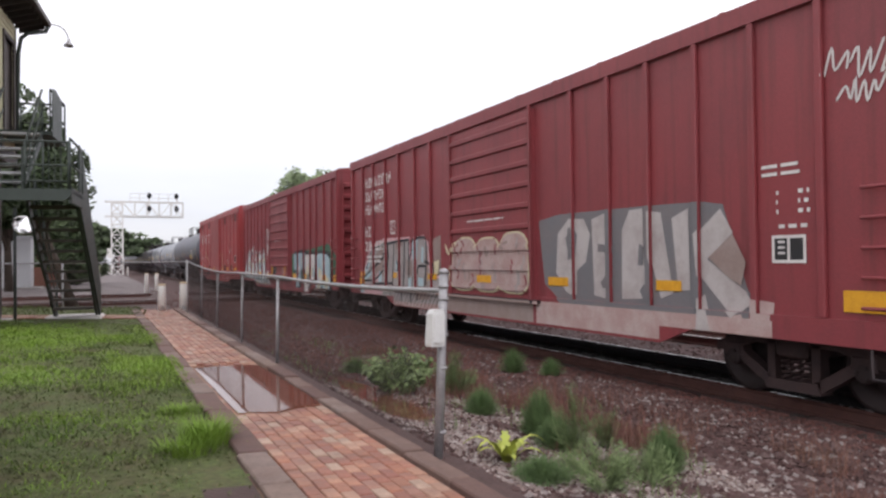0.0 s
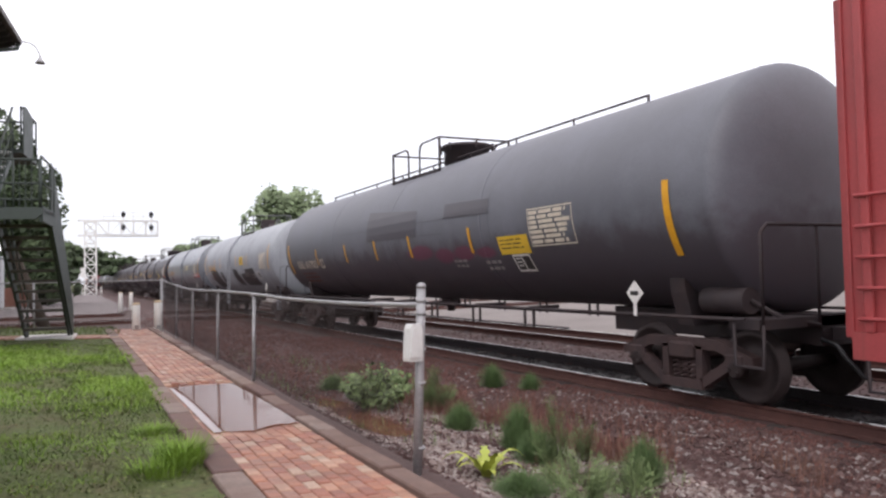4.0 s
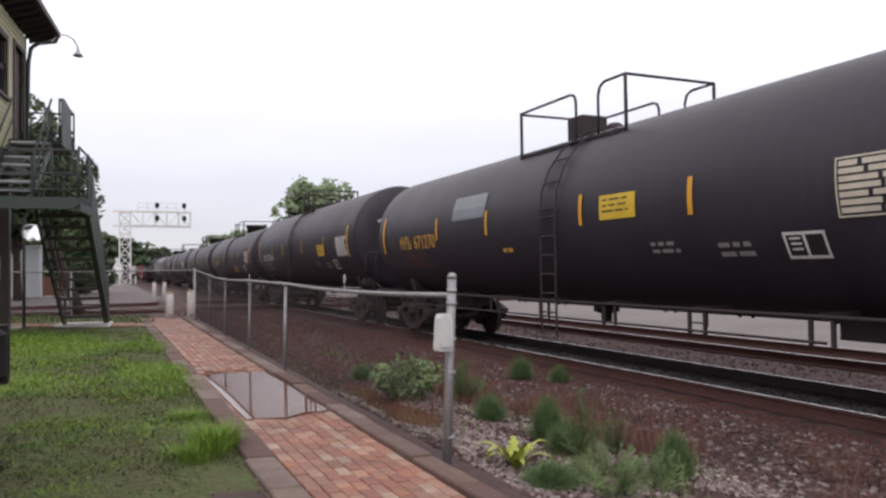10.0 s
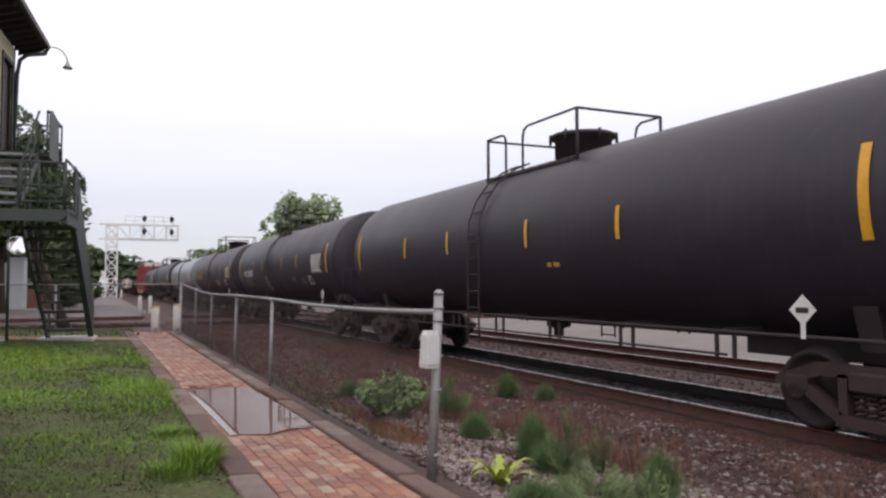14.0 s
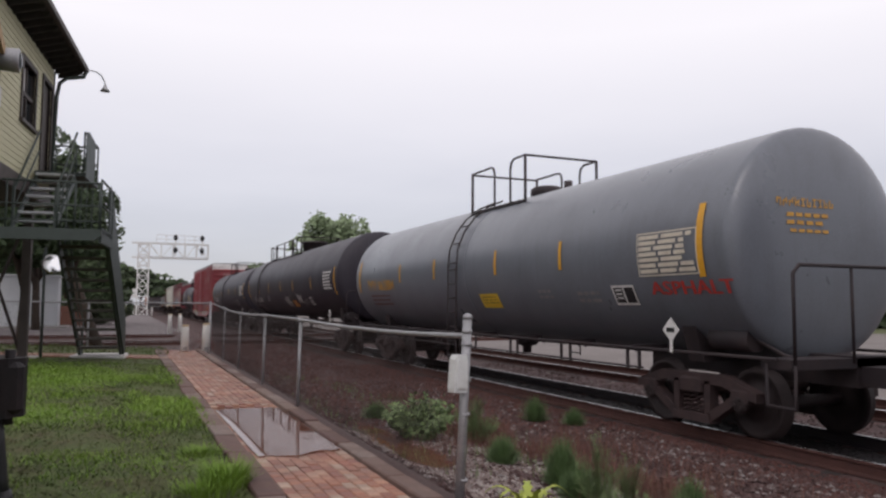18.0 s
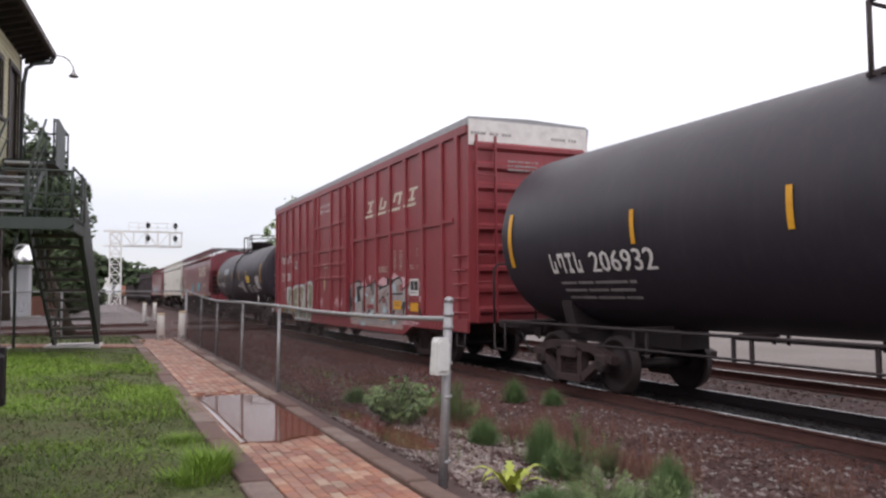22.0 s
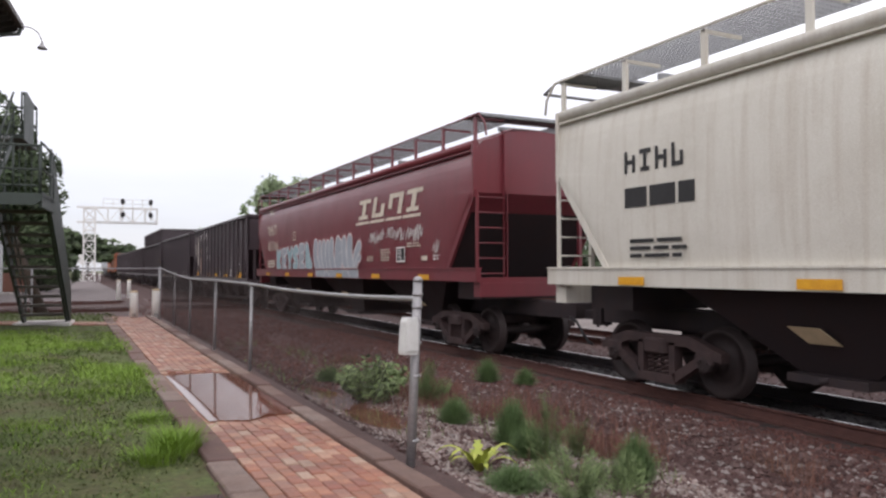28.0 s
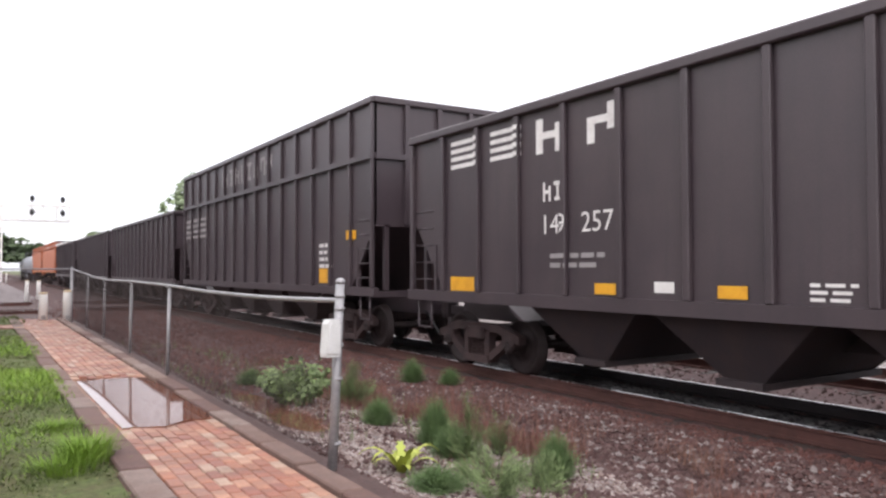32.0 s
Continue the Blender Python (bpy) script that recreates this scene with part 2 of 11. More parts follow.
M_GRAF_GREEN = mat("green spray paint", (0.06, 0.16, 0.10), 0.65, amount=0.5)
M_GRAF_OLIVE = mat("olive spray paint", (0.22, 0.22, 0.15), 0.65, amount=0.5)
M_GRAF_PINK = mat("pink spray paint", (0.62, 0.38, 0.40), 0.65, amount=0.5)
M_GRAF_CREAM = mat("cream spray paint", (0.62, 0.57, 0.38), 0.65, amount=0.4)
M_GRAF_TAUPE = mat("taupe spray paint", (0.27, 0.20, 0.18), 0.65, second=(0.34, 0.28, 0.26), scale=2.0, amount=0.7)
M_GRAF_FADED = mat("faded white spray paint", (0.40, 0.27, 0.25), 0.65, second=(0.50, 0.42, 0.40), scale=2.5, amount=0.8)
M_GRAF_PALEBLUE = mat("pale blue spray paint", (0.36, 0.5, 0.55), 0.65, second=(0.46, 0.56, 0.58), scale=2.0, amount=0.5)
M_GRAF_SKYBLUE = mat("sky blue spray paint", (0.10, 0.47, 0.60), 0.65, second=(0.2, 0.55, 0.64), scale=2.0, amount=0.5)
M_GRAF_WASH = mat("thin pale spray over red", (0.45, 0.46, 0.45), 0.7, second=(0.30, 0.13, 0.13), scale=2.4, amount=0.9)
M_GRAF_STEEL = mat("steel blue spray paint", (0.3, 0.33, 0.37), 0.65, second=(0.37, 0.4, 0.44), scale=1.6, amount=0.8)
M_GRAF_MAUVE = mat("thin pale overspray", (0.42, 0.23, 0.24), 0.7, second=(0.36, 0.12, 0.12), scale=3.0, amount=0.8)
M_GRAF_PALE = mat("pale white-blue spray paint", (0.55, 0.60, 0.60), 0.65, second=(0.45, 0.54, 0.58), scale=2.0, amount=0.7)
M_GRAF_CHALK = mat("chalky white spray paint", (0.46, 0.43, 0.42), 0.75, second=(0.34, 0.29, 0.28), scale=3.0, amount=0.8)
M_GRAF_SLATE = mat("slate grey spray paint", (0.16, 0.16, 0.17), 0.7, second=(0.2, 0.17, 0.17), scale=2.0, amount=0.7)
M_GRAF_TEAL = mat("teal spray paint", (0.24, 0.37, 0.41), 0.65, second=(0.33, 0.43, 0.46), scale=1.6, amount=0.8)

def patchy(name, under, coats):
    """Old black paint with soft-edged faded patches of other colours; each patch: colour, middle (y, z) and reach."""
    m = mat(name, under, 0.55, second=tuple(c * 1.4 for c in under), scale=0.9, amount=0.7)
    n, l = m.node_tree.nodes, m.node_tree.links
    p = n["Principled BSDF"]
    last = p.inputs["Base Color"].links[0].from_socket
    co = n.new("ShaderNodeTexCoord")
    rag = n.new("ShaderNodeTexNoise")
    rag.inputs["Scale"].default_value, rag.inputs["Detail"].default_value, rag.inputs["Roughness"].default_value = 2.2, 5.0, 0.6
    l.new(co.outputs["Object"], rag.inputs["Vector"])
    for colour, y, z, ry, rz in coats:
        off = n.new("ShaderNodeVectorMath")
        off.operation = "SUBTRACT"
        off.inputs[1].default_value = (0, y, z)
        l.new(co.outputs["Object"], off.inputs[0])
        sc = n.new("ShaderNodeVectorMath")
        sc.operation = "MULTIPLY"
        sc.inputs[1].default_value = (0, 1 / ry, 1 / rz)
        l.new(off.outputs[0], sc.inputs[0])
        ln = n.new("ShaderNodeVectorMath")
        ln.operation = "LENGTH"
        l.new(sc.outputs[0], ln.inputs[0])
        ad = n.new("ShaderNodeMath")
        ad.operation = "MULTIPLY_ADD"
        ad.inputs[1].default_value = 0.9
        l.new(rag.outputs["Fac"], ad.inputs[0])
        l.new(ln.outputs["Value"], ad.inputs[2])
        mr = n.new("ShaderNodeMapRange")
        mr.interpolation_type = "SMOOTHSTEP"
        mr.inputs[1].default_value, mr.inputs[2].default_value, mr.inputs[3].default_value, mr.inputs[4].default_value = 1.15, 1.6, 0.95, 0.0
        l.new(ad.outputs[0], mr.inputs[0])
        mx = n.new("ShaderNodeMixRGB")
        mx.inputs[2].default_value = (*colour, 1)
        l.new(mr.outputs[0], mx.inputs[0])
        l.new(last, mx.inputs[1])
        last = mx.outputs[0]
    l.new(last, p.inputs["Base Color"])
    return m


FADED_WHITE, FADED_TAN, SOOT = (0.52, 0.46, 0.42), (0.3, 0.2, 0.155), (0.05, 0.037, 0.043)
M_SCORCHED = patchy("burnt black paint with bare patches", SOOT, ((FADED_WHITE, 7.32, 3.0, 0.42, 0.72), (FADED_WHITE, 6.78, 3.05, 0.42, 0.62), (FADED_WHITE, 6.42, 2.72, 0.5, 0.3), (FADED_WHITE, 6.42, 2.28, 0.62, 0.36),
                                                                   (FADED_TAN, 6.08, 2.05, 0.25, 0.32), (FADED_TAN, 5.6, 1.98, 0.3, 0.62), (FADED_TAN, 5.55, 2.82, 0.2, 0.2)))
MAGENTA = (0.125, 0.036, 0.066)
# Grey, darker below about 2.3 m with a soft ragged edge; magenta spots.
M_TANKTWO = patchy("worn grey tank paint, darker towards the bottom", (0.105, 0.11, 0.13), (((0.058, 0.05, 0.062), 0.0, 1.27, 100.0, 1.11), (MAGENTA, -1.5, 2.2, 0.65, 0.16), (MAGENTA, -2.7, 2.1, 0.45, 0.17), (MAGENTA, -3.6, 2.12, 0.5, 0.14), (MAGENTA, -4.4, 2.1, 0.4, 0.12)))
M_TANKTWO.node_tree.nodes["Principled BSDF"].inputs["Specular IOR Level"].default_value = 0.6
# Near black: the shade under the hoppers is put into this colour.
M_CHUTE = mat("maroon chute with underside shade in its colour", (0.017, 0.01, 0.012), 0.75, second=(0.03, 0.015, 0.015), scale=2.0, amount=0.7)
M_GALV = mat("galvanised steel", (0.36, 0.36, 0.37), 0.5, metal=0.55, second=(0.25, 0.24, 0.25), scale=9, amount=0.6)
M_GRATE = mat("steel grating", (0.24, 0.25, 0.26), 0.6, metal=0.3)
M_RAIL = mat("polished rail head", (0.5, 0.48, 0.48), 0.26, metal=1.0, amount=0.2, bump=0.05)
# Shade under the train is put into this bed colour.
M_SHADEBED = mat("oil-stained ballast bed with train shade in its colour", (0.011, 0.008, 0.009), 0.8, second=(0.02, 0.014, 0.015), scale=2.0, amount=0.7, grain=26, grain_amount=0.7, bump=0.9, spec=0.3)
M_RAILSIDE = mat("rusty rail web", (0.085, 0.034, 0.027), 0.85, second=(0.05, 0.025, 0.022), scale=5)
# The web facing the gauge is blackened for the train's shade.
M_RAILSHADE = mat("oil-stained rail web with train shade in its colour", (0.016, 0.011, 0.013), 0.7, second=(0.028, 0.018, 0.018), scale=5)
M_TIE = object_ramp("weathered crosstie", ((0.045, 0.033, 0.03), (0.06, 0.04, 0.034), (0.038, 0.03, 0.028), (0.075, 0.05, 0.042)), 0.85)
M_CONCRETE = mat("pale concrete", (0.36, 0.34, 0.32), 0.85, second=(0.26, 0.235, 0.22), scale=3, amount=0.6, bump=0.3)
M_KERB = object_ramp("weathered kerb stone", ((0.19, 0.125, 0.105), (0.235, 0.17, 0.14), (0.135, 0.078, 0.068), (0.25, 0.19, 0.165), (0.16, 0.095, 0.082)), 0.8, dirt=0.8)
M_BRICK = object_ramp("clay paver", ((0.399, 0.171, 0.105), (0.479, 0.257, 0.171), (0.342, 0.139, 0.0935), (0.502, 0.353, 0.262), (0.422, 0.199, 0.128), (0.308, 0.125, 0.0912), (0.479, 0.285, 0.199), (0.388, 0.171, 0.114), (0.365, 0.188, 0.139)), 0.6, grain=70, dirt=0.75)
M_BRICKFAR = object_ramp("clay pavers", ((0.399, 0.171, 0.105), (0.479, 0.257, 0.171), (0.342, 0.139, 0.0935), (0.502, 0.353, 0.262), (0.422, 0.199, 0.128), (0.308, 0.125, 0.0912), (0.479, 0.285, 0.199), (0.388, 0.171, 0.114), (0.365, 0.188, 0.139)), 0.6, grain=70, from_island=True, dirt=0.75)
M_SAND = mat("paver bedding", (0.24, 0.15, 0.11), 0.9, scale=6)
M_SOIL = mat("damp soil", (0.055, 0.028, 0.025), 0.75, second=(0.09, 0.053, 0.048), scale=2.0, amount=0.8, grain=30, grain_amount=0.6, bump=0.8)
M_LAWN = mat("lawn soil and thatch", (0.08, 0.108, 0.028), 0.95, second=(0.09, 0.072, 0.036), scale=2.4, amount=0.9, grain=16, grain_amount=0.8, bump=0.8)
M_GRAVEL = mat("dark gravel bed", (0.062, 0.029, 0.027), 0.95, second=(0.108, 0.062, 0.058), scale=1.6, amount=0.8, grain=22, grain_amount=0.9, bump=1.0)
M_LOT = mat("pale gravel yard", (0.19, 0.165, 0.155), 0.95, second=(0.14, 0.12, 0.11), scale=0.4, amount=0.6, grain=14, grain_amount=0.4, bump=0.4)
M_STONE = object_ramp("ballast stone", ((0.08, 0.042, 0.038), (0.115, 0.07, 0.064), (0.06, 0.029, 0.026), (0.25, 0.215, 0.205), (0.09, 0.048, 0.044), (0.07, 0.034, 0.031), (0.14, 0.09, 0.083)), 0.85, from_island=True)
M_PEBBLE = object_ramp("pale pebbles", ((0.31, 0.25, 0.23), (0.23, 0.18, 0.165), (0.4, 0.355, 0.33), (0.25, 0.19, 0.17)), 0.85, from_island=True)
# These stones carry the train's shade in their colour.
M_STONEDARK = object_ramp("oil-stained ballast stone with train shade in its colour", ((0.014, 0.01, 0.011), (0.022, 0.016, 0.017), (0.01, 0.008, 0.009), (0.032, 0.024, 0.025)), 0.85, from_island=True)
M_STONERUST = object_ramp("rust-stained ballast stone", ((0.105, 0.037, 0.029), (0.125, 0.05, 0.04), (0.08, 0.031, 0.026), (0.14, 0.066, 0.056)), 0.85, from_island=True)
M_GRASS = island_tint(mat("grass blades", (0.165, 0.29, 0.026), 0.65, second=(0.2, 0.29, 0.05), scale=0.8, amount=0.8, grain_amount=0.0, bump=0), 0.75, 1.2)
M_CLOVER = island_tint(mat("dull short grass and clover", (0.078, 0.122, 0.026), 0.8, second=(0.11, 0.1, 0.042), scale=1.2, amount=0.8, grain_amount=0.0, bump=0), 0.72, 1.25)
M_CLOVERLEAF = island_tint(mat("clover leaves", (0.09, 0.118, 0.034), 0.75, second=(0.13, 0.095, 0.055), scale=1.6, amount=0.9, grain_amount=0.0, bump=0), 0.6, 1.5)
M_TANKMID = mat("mid grey tank car paint", (0.15, 0.162, 0.188), 0.3, second=(0.112, 0.118, 0.138), scale=0.7, amount=0.7, streak=(0.08, 0.08, 0.09), streak_amount=0.22, spec=0.65)
M_DRYGRASS = island_tint(mat("dry grass", (0.175, 0.074, 0.06), 0.85, second=(0.19, 0.115, 0.075), scale=1.0, amount=0.7, grain_amount=0.0, bump=0), 0.6, 1.3)
M_WEED = island_tint(mat("weed leaves", (0.145, 0.205, 0.08), 0.85, second=(0.185, 0.235, 0.115), scale=2.0, amount=0.7, grain_amount=0.0, bump=0), 0.6, 1.35)
M_TUFT = island_tint(mat("fine green needles", (0.085, 0.148, 0.048), 0.8, second=(0.12, 0.175, 0.07), scale=2.0, amount=0.7, grain_amount=0.0, bump=0), 0.6, 1.4)
M_BUSH = island_tint(mat("bush leaves", (0.10, 0.15, 0.05), 0.65, second=(0.17, 0.22, 0.10), scale=3.0, amount=0.8, grain_amount=0.0, bump=0), 0.4, 1.7)
M_LILY = island_tint(mat("yellow-green blades", (0.36, 0.40, 0.06), 0.5, second=(0.22, 0.32, 0.06), scale=3.0, amount=0.5, grain_amount=0.0, bump=0), 0.75, 1.2)
M_LEAF = island_tint(mat("tree leaves", (0.048, 0.076, 0.032), 0.7, second=(0.068, 0.092, 0.04), scale=0.3, amount=0.7, grain_amount=0.0, bump=0), 0.5, 1.5)
M_LEAF2 = island_tint(mat("light tree leaves", (0.18, 0.24, 0.125), 0.7, second=(0.23, 0.29, 0.165), scale=0.3, amount=0.7, grain_amount=0.0, bump=0), 0.55, 1.4)
M_BARK = mat("bark", (0.07, 0.052, 0.04), 0.9, bump=0.6)
M_CLAP = mat("cream clapboard", (0.55, 0.52, 0.34), 0.65, second=(0.47, 0.44, 0.28), scale=2, amount=0.5)
M_ROOF = mat("dark roof boards", (0.045, 0.038, 0.036), 0.8, second=(0.03, 0.026, 0.025), scale=3)
M_TRIM = mat("dark brown trim", (0.06, 0.045, 0.04), 0.6)
M_GREEN = mat("dark green painted steel", (0.038, 0.052, 0.045), 0.55, second=(0.028, 0.038, 0.034), scale=4, amount=0.6)
M_TREADS = mat("weathered stair plank", (0.085, 0.075, 0.065), 0.8, second=(0.05, 0.042, 0.038), scale=4)
M_IRON = mat("black painted iron", (0.016, 0.013, 0.015), 0.65, second=(0.03, 0.02, 0.02), scale=5, amount=0.6, spec=0.3)
M_RUSTY = mat("rusty black plate", (0.06, 0.032, 0.03), 0.65, second=(0.035, 0.024, 0.025), scale=3, amount=0.8)
M_SIGN = mat("yellow sign enamel", (0.72, 0.47, 0.04), 0.45, second=(0.6, 0.36, 0.04), scale=5, amount=0.4)
M_BRASS = mat("worn yellow handrail", (0.48, 0.33, 0.12), 0.5)
M_WHITEPOST = mat("white painted post", (0.86, 0.86, 0.83), 0.6, second=(0.72, 0.70, 0.66), scale=6, amount=0.5)
M_OCHRE = mat("ochre post cap", (0.60, 0.47, 0.30), 0.7)
M_SILVER = mat("silver painted steel", (0.52, 0.53, 0.54), 0.5, metal=0.2)
M_PALESTEEL = mat("weathered pale grey steel", (0.74, 0.74, 0.72), 0.6, second=(0.6, 0.59, 0.57), scale=2, amount=0.5)
M_SHED = mat("aluminium cabinet", (0.60, 0.62, 0.64), 0.5, metal=0.1, second=(0.66, 0.67, 0.68))
M_PLASTIC = mat("white plastic box", (0.66, 0.67, 0.66), 0.4, second=(0.5, 0.5, 0.49), scale=8, amount=0.5)
M_ASPHALT = mat("worn grey platform", (0.17, 0.145, 0.145), 0.9, second=(0.21, 0.185, 0.18), scale=0.5, amount=0.6, bump=0.3)
M_RUSTWALL = mat("rust-red wall", (0.20, 0.085, 0.06), 0.85, second=(0.14, 0.07, 0.05), scale=0.6)
M_DISH = mat("convex mirror", (0.93, 0.93, 0.93), 0.14, metal=1.0, second=(0.88, 0.88, 0.88), bump=0.0)
M_PAD = mat("bleached concrete pad", (0.62, 0.60, 0.58), 0.85, second=(0.5, 0.48, 0.46), scale=4)

M_WATER = bpy.data.materials.new("still puddle water")
M_WATER.use_nodes = True
_p = M_WATER.node_tree.nodes["Principled BSDF"]
_p.inputs["Base Color"].default_value = (0.15, 0.062, 0.04, 1)
_p.inputs["Roughness"].default_value = 0.03
_p.inputs["IOR"].default_value = 1.45
_p.inputs["Specular IOR Level"].default_value = 0.8
M_GLASS = bpy.data.materials.new("dark window glass")
M_GLASS.use_nodes = True
_p = M_GLASS.node_tree.nodes["Principled BSDF"]
_p.inputs["Base Color"].default_value = (0.03, 0.035, 0.04, 1)
_p.inputs["Roughness"].default_value = 0.05
M_MESH = bpy.data.materials.new("chain link wire")
M_MESH.use_nodes = True
_p = M_MESH.node_tree.nodes["Principled BSDF"]
_p.inputs["Base Color"].default_value = (0.06, 0.048, 0.048, 1)
_p.inputs["Metallic"].default_value, _p.inputs["Roughness"].default_value = 0.5, 0.6


# ---- mesh helpers ----
class Shape:
    """Collects pieces of one mesh."""

    def __init__(self):
        self.v, self.f, self.smooth = [], [], []

    def add(self, verts, faces, smooth=False):
        k = len(self.v)
        self.v += [tuple(p) for p in verts]
        self.f += [tuple(i + k for i in q) for q in faces]
        self.smooth += [smooth] * len(faces)
        return self

    def box(self, x0, x1, y0, y1, z0, z1, bevel=0.0):
        if bevel:
            b = bevel
            ring = [(x0 + b, y0), (x1 - b, y0), (x1, y0 + b), (x1, y1 - b), (x1 - b, y1), (x0 + b, y1), (x0, y1 - b), (x0, y0 + b)]
            cx, cy = (x0 + x1) / 2, (y0 + y1) / 2
            kx, ky = 1 - 2 * b / max(x1 - x0, 1e-6), 1 - 2 * b / max(y1 - y0, 1e-6)
            inner = [(cx + (x - cx) * kx, cy + (y - cy) * ky) for x, y in ring]
            vs = [(x, y, z0) for x, y in inner] + [(x, y, z0 + b) for x, y in ring] + [(x, y, z1 - b) for x, y in ring] + [(x, y, z1) for x, y in inner]
            fs = [tuple(range(7, -1, -1)), tuple(range(24, 32))]
            for r in range(3):
                fs += [(r * 8 + i, r * 8 + (i + 1) % 8, (r + 1) * 8 + (i + 1) % 8, (r + 1) * 8 + i) for i in range(8)]
            return self.add(vs, fs)
        return self.add([(x0, y0, z0), (x1, y0, z0), (x1, y1, z0), (x0, y1, z0), (x0, y0, z1), (x1, y0, z1), (x1, y1, z1), (x0, y1, z1)],
                        [(3, 2, 1, 0), (4, 5, 6, 7), (0, 1, 5, 4), (1, 2, 6, 5), (2, 3, 7, 6), (3, 0, 4, 7)])

    def rod(self, a, b, r, n=8, r2=None, caps=True):
        a, b = Vector(a), Vector(b)
        d = (b - a).normalized()
        s = d.orthogonal().normalized()
        t = d.cross(s)
        r2 = r if r2 is None else r2
        vs = [a + (s * math.cos(i * math.tau / n) + t * math.sin(i * math.tau / n)) * r for i in range(n)]
        vs += [b + (s * math.cos(i * math.tau / n) + t * math.sin(i * math.tau / n)) * r2 for i in range(n)]
        self.add(vs, [(i, (i + 1) % n, n + (i + 1) % n, n + i) for i in range(n)], n > 5)
        if caps:
            k = len(self.v) - 2 * n
            self.f += [tuple(range(k + n - 1, k - 1, -1)), tuple(range(k + n, k + 2 * n))]
            self.smooth += [False, False]
        return self

    def pipe(self, points, r, n=6):
        """One unbroken bent tube through the points."""
        pts = [Vector(p) for p in points]
        dirs = [(b - a).normalized() for a, b in zip(pts, pts[1:])]
        side = dirs[0].orthogonal().normalized()
        vs, fs = [], []
        for i, p in enumerate(pts):
            d = dirs[0] if i == 0 else dirs[-1] if i == len(dirs) else dirs[i - 1] + dirs[i]
            d = d.normalized() if d.length > 1e-6 else dirs[i]
            side = (side - d * side.dot(d)).normalized()
            up = d.cross(side)
            k = 1.0 if i in (0, len(dirs)) else 1 / max(0.6, d.dot(dirs[i]))
            vs += [p + (side * math.cos(q * math.tau / n) + up * math.sin(q * math.tau / n)) * r * k for q in range(n)]
        for i in range(len(dirs)):
            fs += [(i * n + q, i * n + (q + 1) % n, (i + 1) * n + (q + 1) % n, (i + 1) * n + q) for q in range(n)]
        m = len(dirs) * n
        self.add(vs, fs, n > 5)
        k0 = len(self.v) - len(vs)
        self.f += [tuple(k0 + q for q in range(n - 1, -1, -1)), tuple(k0 + m + q for q in range(n))]
        self.smooth += [False, False]
        return self

    def prism(self, ring, axis, a, b):
        """A closed outline in the plane across axis, from a to b along it."""
        n = len(ring)

        def put(p, w):
            return (w, p[0], p[1]) if axis == "x" else (p[0], w, p[1]) if axis == "y" else (p[0], p[1], w)

        vs = [put(p, a) for p in ring] + [put(p, b) for p in ring]
        fs = [tuple(range(n - 1, -1, -1)), tuple(range(n, 2 * n))] + [(i, (i + 1) % n, n + (i + 1) % n, n + i) for i in range(n)]
        return self.add(vs, fs)

    def lathe(self, profile, centre, axis="y", n=24):
        """Turn a profile of (along, radius) round an axis through centre."""
        vs = []
        for w, r in profile:
            for i in range(n):
                c, s = r * math.cos(i * math.tau / n), r * math.sin(i * math.tau / n)
                o = (w, c, s) if axis == "x" else (c, w, s) if axis == "y" else (c, s, w)
                vs.append((centre[0] + o[0], centre[1] + o[1], centre[2] + o[2]))
        fs = []
        for k in range(len(profile) - 1):
            fs += [(k * n + i, k * n + (i + 1) % n, (k + 1) * n + (i + 1) % n, (k + 1) * n + i) for i in range(n)]
        m = len(profile) - 1
        self.add(vs, fs, True)
        k0 = len(self.v) - len(vs)
        self.f += [tuple(k0 + i for i in range(n - 1, -1, -1)), tuple(k0 + m * n + i for i in range(n))]
        self.smooth += [False, False]
        return self

    def mesh(self, name, material):
        me = bpy.data.meshes.new(name)
        me.from_pydata(self.v, [], self.f)
        bm = bmesh.new()
        bm.from_mesh(me)
        bmesh.ops.recalc_face_normals(bm, faces=bm.faces)
        bm.to_mesh(me)
        bm.free()
        me.polygons.foreach_set("use_smooth", self.smooth)
        me.materials.append(material)
        return me

    def raw(self, name, material):
        me = bpy.data.meshes.new(name)
        me.from_pydata(self.v, [], self.f)
        me.polygons.foreach_set("use_smooth", self.smooth)
        me.materials.append(material)
        return me


def part(name, shape, material, parent, label="", at=None):
    """One mesh object under a thing or a part."""
    me = shape if isinstance(shape, bpy.types.Mesh) else shape.mesh(name, material)
    ob = new(name, me)
    ob.parent = parent
    if at is not None:
        ob.matrix_local = at
    if label:
        ob["label"] = label
    return ob


def empty(name, label, category, m=None, group="", kind=""):
    ob = tagged(new(name), label, category, group, kind)
    ob.empty_display_size = 0.2
    if m is not None:
        ob.matrix_world = m
    return ob


def structure(name, shape, material, label="", category=""):
    me = shape if isinstance(shape, bpy.types.Mesh) else shape.mesh(name, material)
    return tagged(new(name, me), label, category, "", "structure")

# ---- ground ----
def lin(v, pairs):
    return float(np.interp(v, [p[0] for p in pairs], [p[1] for p in pairs]))


def lawn_z(x, y):
    """The lawn and the path lean a little towards the tracks."""
    x, y = min(max(x, -4.0), 2.45), min(max(y, -5.0), 24.5)
    return -0.01 - 0.04 * (x - 1.26) + 0.0062 * (y - 7.44)


